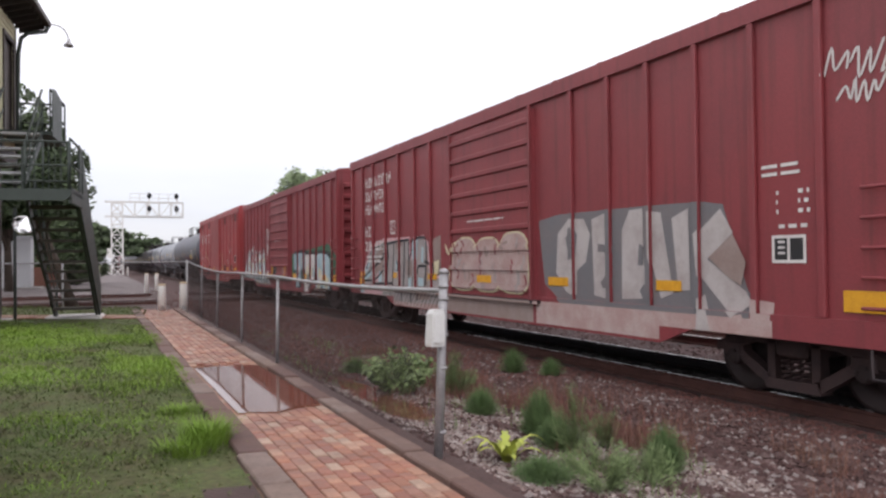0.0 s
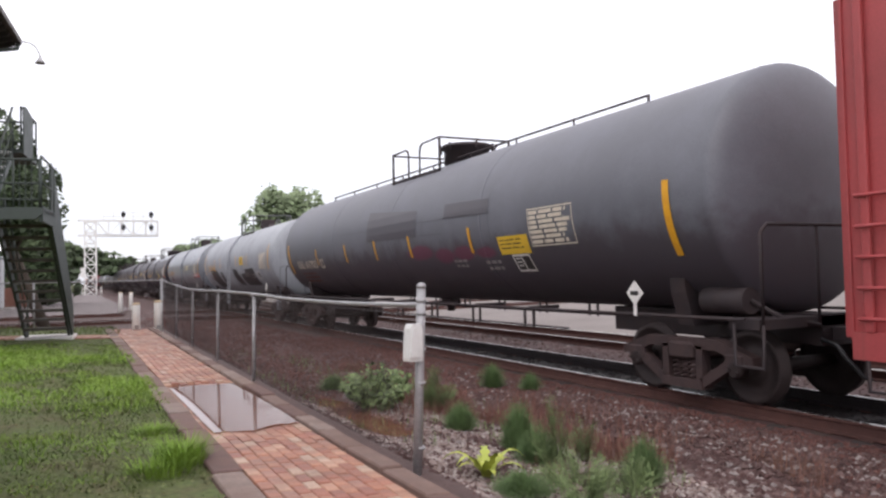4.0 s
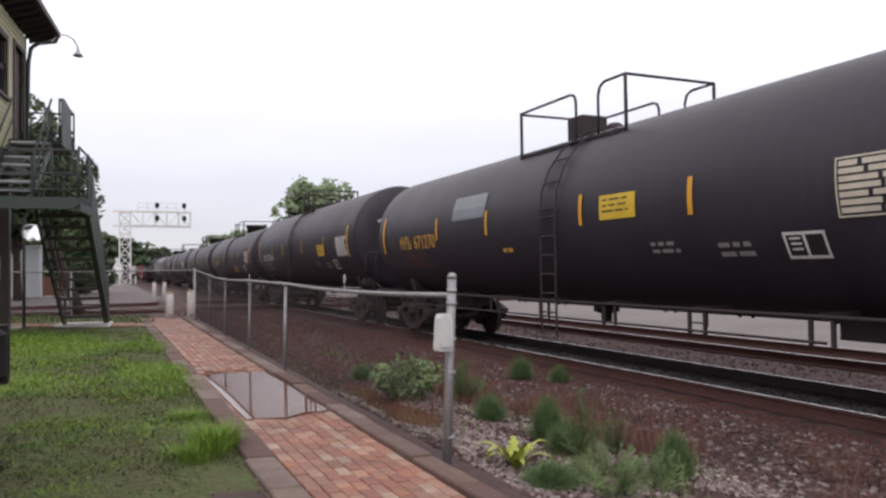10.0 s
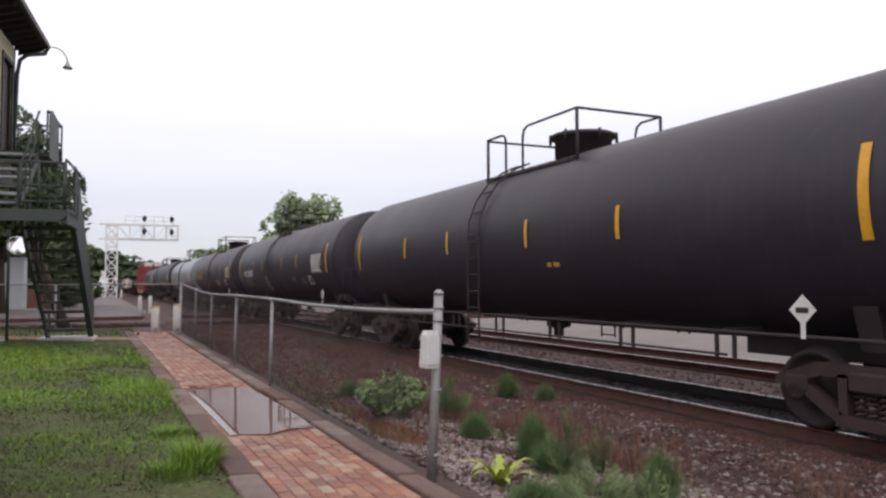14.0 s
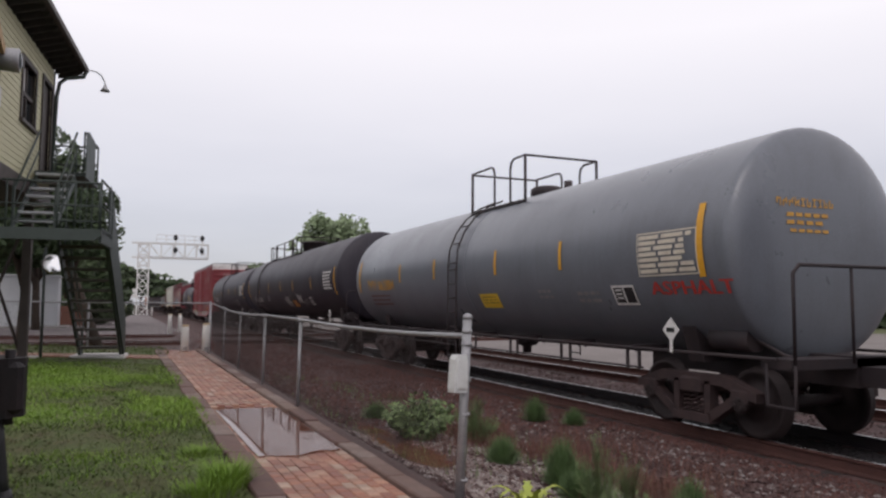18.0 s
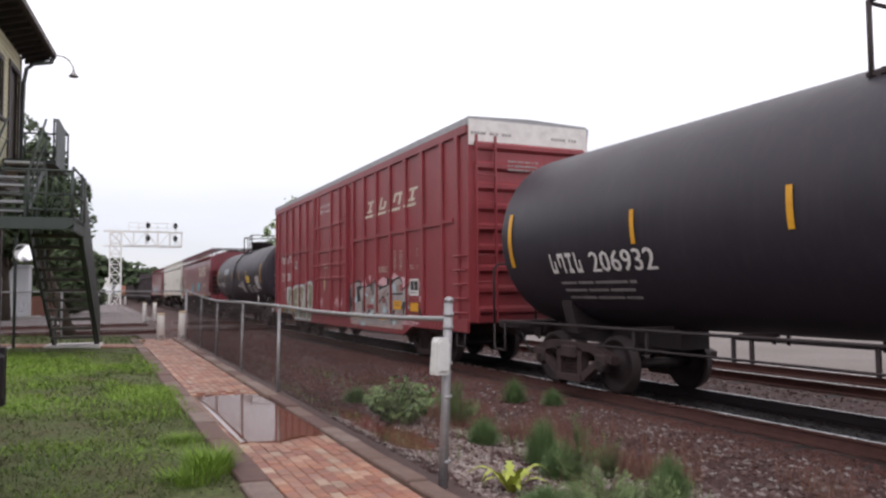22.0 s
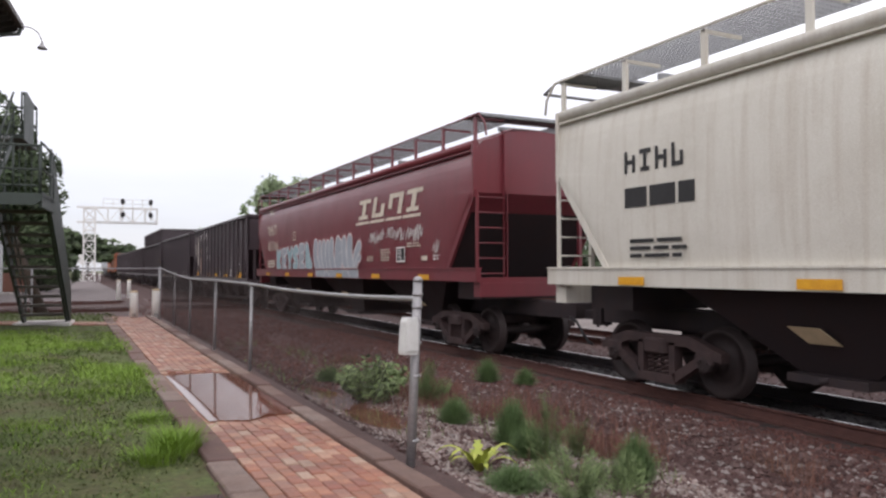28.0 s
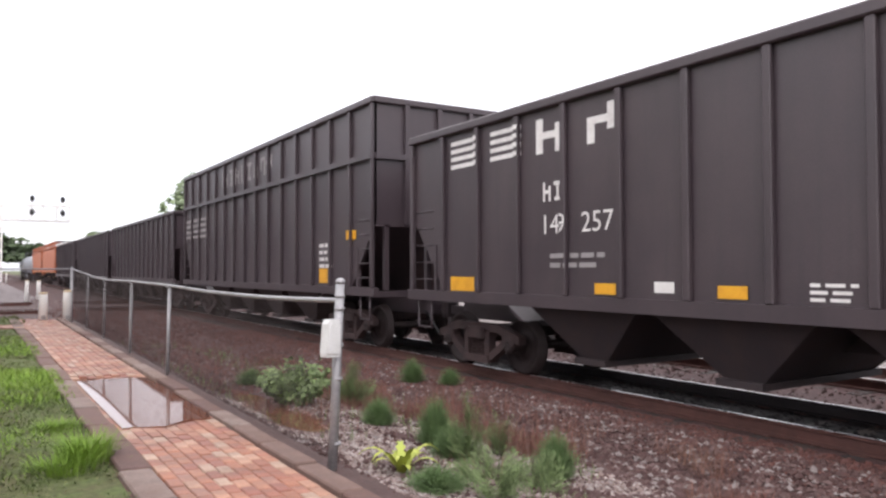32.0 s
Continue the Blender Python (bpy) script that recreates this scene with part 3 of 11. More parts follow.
CROSS = ((2.45, None), (2.9, -0.18), (3.3, -0.2), (3.6, -0.225), (4.1, -0.3), (4.6, -0.37), (5.8, -0.43), (6.9, -0.425), (9.9, -0.425), (10.45, -0.48), (11.0, -0.425), (14.0, -0.425),
         (14.8, -0.5), (16.5, -0.42), (30.0, -0.35), (60.0, 0.0), (1500.0, 0.0))


def ground_z(x, y):
    if x <= 2.45:
        k = min(max((y - 24.6) / 3.5, 0.0), 1.0)
        k = k * k * (3 - 2 * k)
        low = lin(y, [(28.0, -0.42), (48.0, -0.42), (60.0, -0.3), (130.0, -0.25), (200.0, 0.0)])
        return lawn_z(x, y) * (1 - k) + low * k
    edge = ground_z(2.45, y)
    dip = 0.06 * math.exp(-((x - 3.05) / 0.36) ** 2 - ((y - 8.6) / 1.7) ** 4) if x < 4.5 else 0.0
    return lin(x, [(p, edge if z is None else z) for p, z in CROSS]) - dip


def make_ground():
    xs = [-1500, -500, -200, -100, -60, -40, -25, -16, -10, -7, -5, -4, -3, -2, -1.2, -0.5, 0.1, 0.6, 0.93, 1.02, 1.6, 2.2, 2.45, 2.58, 2.74, 2.9, 3.05, 3.2, 3.4, 3.6, 3.85, 4.1, 4.6, 5.2, 5.8, 6.4, 6.9,
          7.6, 8.4, 9.2, 9.9, 10.45, 11.0, 12.5, 14.0, 14.8, 15.6, 16.5, 20, 25, 30, 45, 60, 100, 200, 500, 1500]
    ys = [-1500, -500, -200, -80, -40, -20, -12, -8, -5, -3, -1, 0, 1, 2, 3, 4, 5, 6, 7, 8, 9, 10, 11, 12, 13, 14, 16, 18, 20, 22, 23.5, 24.6, 25.4, 26.2, 27.1, 28.1, 30, 33,
          38.5, 39.5, 46, 49, 60, 90, 150, 300, 700, 1500]
    rnd = random.Random(5)
    s = Shape()
    verts = []
    for y in ys:
        for x in xs:
            near = -6 < x < 20 and -3 < y < 40
            bumpy = rnd.uniform(-0.012, 0.012) if near and not (2.5 < x < 3.7 and 6 < y < 11) and not 0.9 < x < 2.5 and not 6.8 < x < 10 else 0
            under = 0.09 if 1.0 < x < 2.21 and -3.4 < y < 23.6 else 0.0
            verts.append((x, y, ground_z(x, y) + bumpy - under))
    n = len(xs)
    faces, mats = [], []
    for j in range(len(ys) - 1):
        for i in range(n - 1):
            faces.append((j * n + i, j * n + i + 1, (j + 1) * n + i + 1, (j + 1) * n + i))
            x, y = (xs[i] + xs[i + 1]) / 2, (ys[j] + ys[j + 1]) / 2
            if x < 2.45:
                k = (3 if 0.93 < x or (x > 0.6 and y < 5.0) else 0) if y < 26.0 else 3 if y < 49 else 4
                if x < -60 or y > 150 or y < -40:
                    k = 0
            elif x < 14.4:
                k = 1 if x > 2.9 else 3
                if x < 3.3 and y > 49:
                    k = 4
            else:
                k = 2 if x < 45 and -60 < y < 200 else 0
            mats.append(k)
    me = bpy.data.meshes.new("ground")
    me.from_pydata(verts, [], faces)
    for m in (M_LAWN, M_GRAVEL, M_LOT, M_SOIL, M_ASPHALT):
        me.materials.append(m)
    me.polygons.foreach_set("material_index", mats)
    me.polygons.foreach_set("use_smooth", [True] * len(faces))
    return structure("ground", me, None, "patchy lawn, dark gravel and pale yard", "ground")


ground = make_ground()


# ---- tracks ----
def rail_mesh(length, web=None):
    s = Shape()
    ring = [(-0.07, -0.17), (0.07, -0.17), (0.07, -0.155), (0.012, -0.14), (0.012, -0.045), (0.036, -0.032), (0.036, -0.006), (0.03, -0.002), (-0.03, -0.002), (-0.036, -0.006), (-0.036, -0.032), (-0.012, -0.045), (-0.012, -0.14), (-0.07, -0.155)]
    s.prism(ring, "y", -length / 2, length / 2)
    return s.mesh("rail", web or M_RAILSIDE)


def head_mesh(length):
    s = Shape()
    s.prism([(-0.026, -0.004), (0.026, -0.004), (0.02, 0.002), (-0.02, 0.002)], "y", -length / 2, length / 2)
    return s.mesh("rail_head", M_RAIL)


def track(name, label, cx, y0, y1, turn=0.0, origin=None, ties=True, tie_y=(-6, 30)):
    length = y1 - y0
    m = origin or pose(cx, (y0 + y1) / 2, -0.242, 0, 0, turn)
    tr = empty(name, label, "railway track", m, "", "structure")
    for d in (-1, 1):
        # the far main-line rail takes the web colour with shade in it
        rail = part("rail", rail_mesh(length, M_RAILSHADE if d > 0 and name == "track_main" else None), None, tr, at=pose(d * 0.7525, 0, 0))
        part("rail_head", head_mesh(length), None, rail, "polished running surface")
    tie = Shape().box(-1.3, 1.3, -0.115, 0.115, -0.36, -0.175, 0.012).mesh("tie", M_TIE)
    plate = Shape().box(-0.09, 0.09, -0.09, 0.09, -0.176, -0.16).mesh("tie_plate", M_RAILSIDE)
    rnd = random.Random(len(name))
    pitch = 0.53
    k = 0
    rest = Shape()
    y = -length / 2 + 0.3
    while y < length / 2:
        world_y = y + (y0 + y1) / 2
        if tie_y[0] <= world_y <= tie_y[1]:
            t = part("tie", tie, None, tr, at=pose(rnd.uniform(-0.04, 0.04), y + rnd.uniform(-0.03, 0.03), rnd.uniform(-0.008, 0.0), 0, 0, rnd.uniform(-1, 1)))
            for d in (-1, 1):
                part("tie_plate", plate, None, t, at=pose(d * 0.7525, 0, 0))
        else:
            rest.box(-1.3, 1.3, y - 0.115, y + 0.115, -0.36, -0.176)
        y += pitch
    if rest.f:
        tagged(part("ties", rest, M_TIE, tr), kind="stuff")
    return tr


track("track_main", "worn main line with polished rails and dark ties", 8.426, -90, 330)
# A black sheet between the rails, standing in for the shade under the train.
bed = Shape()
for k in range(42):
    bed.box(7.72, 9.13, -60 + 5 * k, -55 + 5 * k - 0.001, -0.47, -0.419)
structure("track_bed", bed, M_SHADEBED, "oil-stained ballast between the rails, train shade in its colour", "ballast")
track("track_second", "second line with dark ties in dirty gravel", 12.5, -90, 330, tie_y=(0, 28))
track("track_crossing", "track that crosses the main line on the level", 0, -70, 70, origin=pose(-12, 37.6, -0.262, 0, 0, 90), tie_y=(-18, 12))
track("track_crossing_far", "second track that crosses the main line", 0, -70, 70, origin=pose(-12, 46.0, -0.262, 0, 0, 90), tie_y=(900, 901))


# ---- brick path with its kerbs ----
def path_x(y):
    """The path's far-side shift: it runs almost along the track."""
    return -0.007 * (y - 7.44)


BRICK_L, BRICK_W = 0.205, 0.104
P_L, P_R = 1.175, 2.095


def build_path():
    bed = Shape()
    y0, y1 = -3.4, 23.5
    n = 55
    vs = []
    for k in range(n + 1):
        y = y0 + (y1 - y0) * k / n
        dx = path_x(y)
        for x in (0.92, 2.30):
            z = lawn_z(x + dx, y)
            vs += [(x + dx, y, z - 0.012), (x + dx, y, z - 0.1)]
    fs = []
    for k in range(n):
        q = 4 * k
        fs += [(q, q + 2, q + 6, q + 4), (q + 1, q + 5, q + 7, q + 3), (q, q + 4, q + 5, q + 1), (q + 2, q + 3, q + 7, q + 6)]
    bed.add(vs, fs)
    path = structure("path", bed, M_SAND, "red and buff clay brick path with a rain puddle", "path")
    # the bricks lie lengthwise, each column shifted by half a brick
    brick = Shape().box(-BRICK_W / 2 + 0.003, BRICK_W / 2 - 0.003, -BRICK_L / 2 + 0.004, BRICK_L / 2 - 0.004, -0.05, 0.0, 0.006).mesh("brick", M_BRICK)
    far = Shape()
    rnd = random.Random(8)
    cols = 9
    wide = (P_R - P_L) / cols
    count = 0
    for r in range(cols):
        x = P_L + (r + 0.5) * wide
        y = y0 + (r % 2) * BRICK_L / 2
        while y < y1:
            yc = y + BRICK_L / 2
            c = x + path_x(yc)
            wet = min(max((yc - 7.1) / 0.3, 0.0), 1.0) * min(max((11.12 - yc) / 0.2, 0.0), 1.0)
            sunk = wet * (-0.012 - lawn_z(c, yc) - 0.022)
            z = lawn_z(c, yc) + 0.022 + rnd.uniform(-0.003, 0.003) + sunk
            if 3.2 < yc < 6.6 and count < 300:
                part("brick", brick, None, path, at=pose(c, yc, z, rnd.uniform(-0.6, 0.6), 2.3 + rnd.uniform(-0.6, 0.6), rnd.uniform(-0.8, 0.8)))
                count += 1
            else:
                g, q, t = wide / 2 - 0.004, rnd.uniform(-0.002, 0.002), 0.02 * wide
                a, b = yc - BRICK_L / 2 + 0.004, yc + BRICK_L / 2 - 0.004
                far.add([(c - g, a, z + t + q), (c + g, a, z - t + q), (c + g, b, z - t + q), (c - g, b, z + t + q), (c - g, a, z - 0.04), (c + g, a, z - 0.04), (c + g, b, z - 0.04), (c - g, b, z - 0.04)],
                        [(0, 1, 2, 3), (0, 4, 5, 1), (1, 5, 6, 2), (2, 6, 7, 3), (3, 7, 4, 0)])
            y += BRICK_L
    tagged(part("bricks", far.raw("bricks", M_BRICKFAR), None, path), kind="stuff")
    # kerb stones along both edges
    def kerb(name, x0, x1, lift, seed):
        k = structure(name, Shape().box(x0, x1, -3.4, -3.35, -0.3, -0.2), M_KERB, "weathered stone kerb along the brick path", "kerb")
        rnd = random.Random(seed)
        y = -3.3
        while y < 23.2:
            ln = rnd.uniform(0.7, 1.1)
            c = path_x(y + ln / 2)
            zc = lawn_z((x0 + x1) / 2 + c, y + ln / 2)
            s = Shape().box(-(x1 - x0) / 2, (x1 - x0) / 2, -ln / 2 + 0.008, ln / 2 - 0.008, -0.12, lift, 0.012)
            part("kerb_stone", s, M_KERB, k, at=pose((x0 + x1) / 2 + c + rnd.uniform(-0.01, 0.01), y + ln / 2, zc + rnd.uniform(-0.008, 0.008), rnd.uniform(-0.5, 0.5), 2.3, rnd.uniform(-0.7, 0.7)))
            y += ln
    kerb("kerb_lawn", 0.935, 1.165, 0.03, 3)
    kerb("kerb_fence", 2.105, 2.29, 0.06, 4)
    # the cross arm of the path at its far end
    arm = Shape()
    rnd = random.Random(12)
    y = 20.2
    while y < 21.2:
        x = -9.0
        while x < 1.08:
            z = lawn_z(x, y) + 0.02 + rnd.uniform(-0.003, 0.003)
            arm.box(x + 0.004, x + 0.2, y + 0.003, y + 0.101, z - 0.05, z)
            x += 0.205
        y += 0.104
    tagged(part("bricks", arm.raw("bricks", M_BRICKFAR), None, path), kind="stuff")
    return path


brick_path = build_path()


def build_puddle():
    """Rain water standing on the sunken bricks: an uneven sheet."""
    rnd = random.Random(6)
    near = [(1.225 + 0.835 * k / 9, 7.28 + 0.12 * rnd.random() + 0.1 * (k > 5)) for k in range(10)]
    right = [(2.085, 7.44 + 3.2 * k / 6) for k in range(1, 6)]
    far = [(2.08 - 0.855 * k / 7, 10.75 + 0.25 * k / 7 + rnd.uniform(-0.05, 0.05)) for k in range(8)]
    left = [(1.222, 10.6 - 3.1 * k / 6) for k in range(6)]
    pts = near + right + far + left
    s = Shape()
    zw = 0.004
    vs = [(x + path_x(y), y, zw) for x, y in pts] + [(x + path_x(y), y, zw - 0.03) for x, y in pts]
    n = len(pts)
    s.add(vs, [tuple(range(n)), tuple(range(2 * n - 1, n - 1, -1))] + [(i, (i + 1) % n, n + (i + 1) % n, n + i) for i in range(n)])
    structure("puddle", s, M_WATER, "shallow rain puddle on the brick path", "puddle")
    s = Shape()
    pts = [(3.07 + (0.34 + rnd.uniform(-0.05, 0.05)) * math.cos(k * math.tau / 22) - 0.05 * math.sin(k * math.tau / 22), 8.55 + (1.75 + rnd.uniform(-0.2, 0.2)) * math.sin(k * math.tau / 22)) for k in range(22)]
    n = len(pts)
    s.add([(x, y, -0.222) for x, y in pts] + [(x, y, -0.26) for x, y in pts], [tuple(range(n)), tuple(range(2 * n - 1, n - 1, -1))] + [(i, (i + 1) % n, n + (i + 1) % n, n + i) for i in range(n)])
    structure("puddle_gravel", s, M_WATER, "muddy puddle in the gravel beside the fence", "puddle")


build_puddle()

# ---- the train ----
TRACK_X, RAIL_Z, SPEED = 8.426, -0.242, 13.6
HALF = 1.55
MOVING = []
WHEELSETS = []
CACHE = {}


def cached(key, build):
    if key not in CACHE:
        CACHE[key] = build()
    return CACHE[key]


def wheelset_mesh():
    s = Shape()
    s.rod((-1.02, 0, 0), (1.02, 0, 0), 0.085, 12)
    for d in (-1, 1):
        x = d * 0.7525
        prof = [(-0.07, 0.10), (-0.075, 0.17), (-0.02, 0.20), (0.0, 0.36), (-0.07, 0.39), (-0.07, 0.455), (0.05, 0.457), (0.052, 0.485), (0.075, 0.485), (0.075, 0.39), (0.03, 0.36), (0.02, 0.2), (0.07, 0.16), (0.07, 0.1)]
        s.lathe([(-d * w, r) for w, r in prof], (x, 0, 0), "x", 28)
        s.lathe([(d * 0.0, 0.115), (d * 0.13, 0.115), (d * 0.15, 0.09)], (d * 0.98, 0, 0), "x", 14)
        for k in range(3):
            a = k * math.tau / 3
            s.rod((d * 1.12, 0.065 * math.cos(a), 0.065 * math.sin(a)), (d * 1.155, 0.065 * math.cos(a), 0.065 * math.sin(a)), 0.022, 6)
    return s.mesh("wheelset", M_WHEEL)


def sideframe_mesh():
    s = Shape()
    t0, t1 = -0.075, 0.075
    # top chord, diagonals, bottom chord, columns and bearing pedestals
    s.prism([(-1.17, 0.50), (-1.17, 0.62), (-0.62, 0.80), (0.62, 0.80), (1.17, 0.62), (1.17, 0.50), (0.95, 0.54), (0.58, 0.66), (-0.58, 0.66), (-0.95, 0.54)], "x", t0, t1)
    s.prism([(-0.98, 0.54), (-0.76, 0.55), (-0.30, 0.27), (-0.36, 0.16)], "x", t0, t1)
    s.prism([(0.98, 0.54), (0.36, 0.16), (0.30, 0.27), (0.76, 0.55)], "x", t0, t1)
    s.prism([(-0.38, 0.14), (0.38, 0.14), (0.34, 0.26), (-0.34, 0.26)], "x", t0 - 0.03, t1 + 0.03)
    s.box(t0, t1, -0.36, -0.25, 0.22, 0.70)
    s.box(t0, t1, 0.25, 0.36, 0.22, 0.70)
    for d in (-1, 1):
        s.box(t0 - 0.02, t1 + 0.02, d * 0.89 - 0.15, d * 0.89 + 0.15, 0.46, 0.64, 0.02)
    return s.mesh("sideframe", M_TRUCK)


def spring_mesh():
    s = Shape()
    for y in (-0.14, 0.0, 0.14):
        pts = [(0.06 * math.cos(a), y + 0.06 * math.sin(a), 0.26 + 0.25 * k / 24) for k in range(25) for a in (k * math.tau / 6,)]
        s.pipe(pts, 0.016, 4)
    return s.mesh("spring", M_TRUCK)


def bolster_mesh():
    s = Shape()
    s.box(-1.15, 1.15, -0.22, 0.22, 0.52, 0.74, 0.03)
    s.rod((0, 0, 0.72), (0, 0, 0.86), 0.2, 14)
    s.box(-0.8, 0.8, -0.62, -0.54, 0.38, 0.46)
    s.box(-0.8, 0.8, 0.54, 0.62, 0.38, 0.46)
    return s.mesh("truck", M_TRUCK)


def truck(car, y, u_mid):
    tr = part("truck", cached("bolster", bolster_mesh), None, car, at=pose(0, y, 0))
    for d in (-1, 1):
        part("sideframe", cached("sideframe", sideframe_mesh), None, tr, at=pose(d * 1.03, 0, 0))
        part("spring", cached("spring", spring_mesh), None, tr, at=pose(d * 1.03, 0, 0))
        ws = part("wheelset", cached("wheelset", wheelset_mesh), None, tr, at=pose(0, d * 0.89, 0.457))
        WHEELSETS.append((ws, d * 0.89, u_mid + y))
    return tr


def coupler_mesh():
    s = Shape()
    s.box(-0.09, 0.09, -0.72, -0.12, 0.80, 0.96)
    s.prism([(-0.16, -0.16), (0.02, -0.19), (0.14, -0.10), (0.16, 0.04), (0.06, 0.10), (-0.02, 0.0), (-0.14, 0.06)], "z", 0.72, 1.02)
    s.rod((0.11, 0.02, 0.68), (0.11, 0.02, 1.06), 0.03, 8)
    return s.mesh("coupler", M_UNDER)


def hose_mesh():
    s = Shape()
    s.pipe([(0.3, -0.55, 0.82), (0.3, -0.35, 0.76), (0.29, -0.2, 0.58), (0.26, -0.06, 0.42), (0.22, 0.02, 0.38)], 0.026, 6)
    return s.mesh("air_hose", M_BLACKP)


def ends(car, half):
    """Couplers and air hoses at both ends."""
    part("coupler", cached("coupler", coupler_mesh), None, car, at=pose(0, half, 0))
    part("coupler", cached("coupler", coupler_mesh), None, car, at=pose(0, -half, 0, 0, 0, 180))
    part("air_hose", cached("hose", hose_mesh), None, car, at=pose(0, half, 0))
    part("air_hose", cached("hose", hose_mesh), None, car, at=pose(0, -half, 0, 0, 0, 180))


def ladder(rungs, height, width=0.42, r=0.014, rails=True):
    """A ladder in the y-z plane, standing off the side."""
    s = Shape()
    if rails:
        s.box(-0.03, 0.03, -width / 2 - 0.02, -width / 2 + 0.02, 0, height)
        s.box(-0.03, 0.03, width / 2 - 0.02, width / 2 + 0.02, 0, height)
    for k in range(rungs):
        z = height * (k + 0.5) / rungs
        s.rod((-0.02, -width / 2, z), (-0.02, width / 2, z), r, 6)
    return s


def flat(points, x, depth=0.006):
    """A thin plate on the side facing -x, outline in (y, z)."""
    n = len(points)
    vs = [(x, p[0], p[1]) for p in points] + [(x + depth, p[0], p[1]) for p in points]
    s = Shape()
    return s.add(vs, [tuple(range(n)), tuple(range(2 * n - 1, n - 1, -1))] + [(i, (i + 1) % n, n + (i + 1) % n, n + i) for i in range(n)])


def rect(y0, y1, z0, z1, x, depth=0.006):
    return flat([(y0, z0), (y1, z0), (y1, z1), (y0, z1)], x, depth)


TEXTS = {}


def letters(text, height, shear=0.0):
    """Lettering with the built-in font, as a flat mesh outline: returns vertices (across, up) and faces."""
    if text not in TEXTS:
        cu = bpy.data.curves.new("lettering", "FONT")
        cu.body, cu.size, cu.resolution_u = text, 1.0, 2
        tmp = bpy.data.objects.new("lettering", cu)
        me = bpy.data.meshes.new_from_object(tmp)
        TEXTS[text] = ([(v.co.x, v.co.y) for v in me.vertices], [tuple(p.vertices) for p in me.polygons])
        bpy.data.objects.remove(tmp)
        bpy.data.meshes.remove(me)
        bpy.data.curves.remove(cu)
    vs, fs = TEXTS[text]
    k = height / 0.72
    return [((x + shear * y) * k, y * k) for x, y in vs], fs


def clip(poly, axis, a, b):
    """The part of a flat outline between a and b along one axis."""
    for lim, sgn in ((a, 1), (b, -1)):
        out = []
        for i, p in enumerate(poly):
            q = poly[(i + 1) % len(poly)]
            ip, iq = (p[axis] - lim) * sgn >= 0, (q[axis] - lim) * sgn >= 0
            if ip:
                out.append(p)
            if ip != iq:
                k = (lim - p[axis]) / (q[axis] - p[axis])
                out.append((p[0] + (q[0] - p[0]) * k, p[1] + (q[1] - p[1]) * k))
        poly = out
        if len(poly) < 3:
            return []
    return poly


# plain shapes for company names: bars across (from, to) and up (from, to), no letters
GLYPHS = (((0, 0.26, 0, 1), (0.26, 0.7, 0.4, 0.6), (0.7, 0.96, 0, 0.8)), ((0, 0.96, 0.8, 1), (0.34, 0.62, 0.2, 0.8), (0.1, 0.86, 0, 0.2)),
          ((0, 0.26, 0.2, 1), (0.0, 0.9, 0, 0.2), (0.64, 0.9, 0.2, 0.62)), ((0.7, 0.96, 0, 1), (0.0, 0.7, 0.78, 1), (0.0, 0.26, 0.3, 0.78)),
          ((0, 0.26, 0, 0.7), (0.26, 0.68, 0.5, 0.7), (0.68, 0.94, 0.3, 1)))


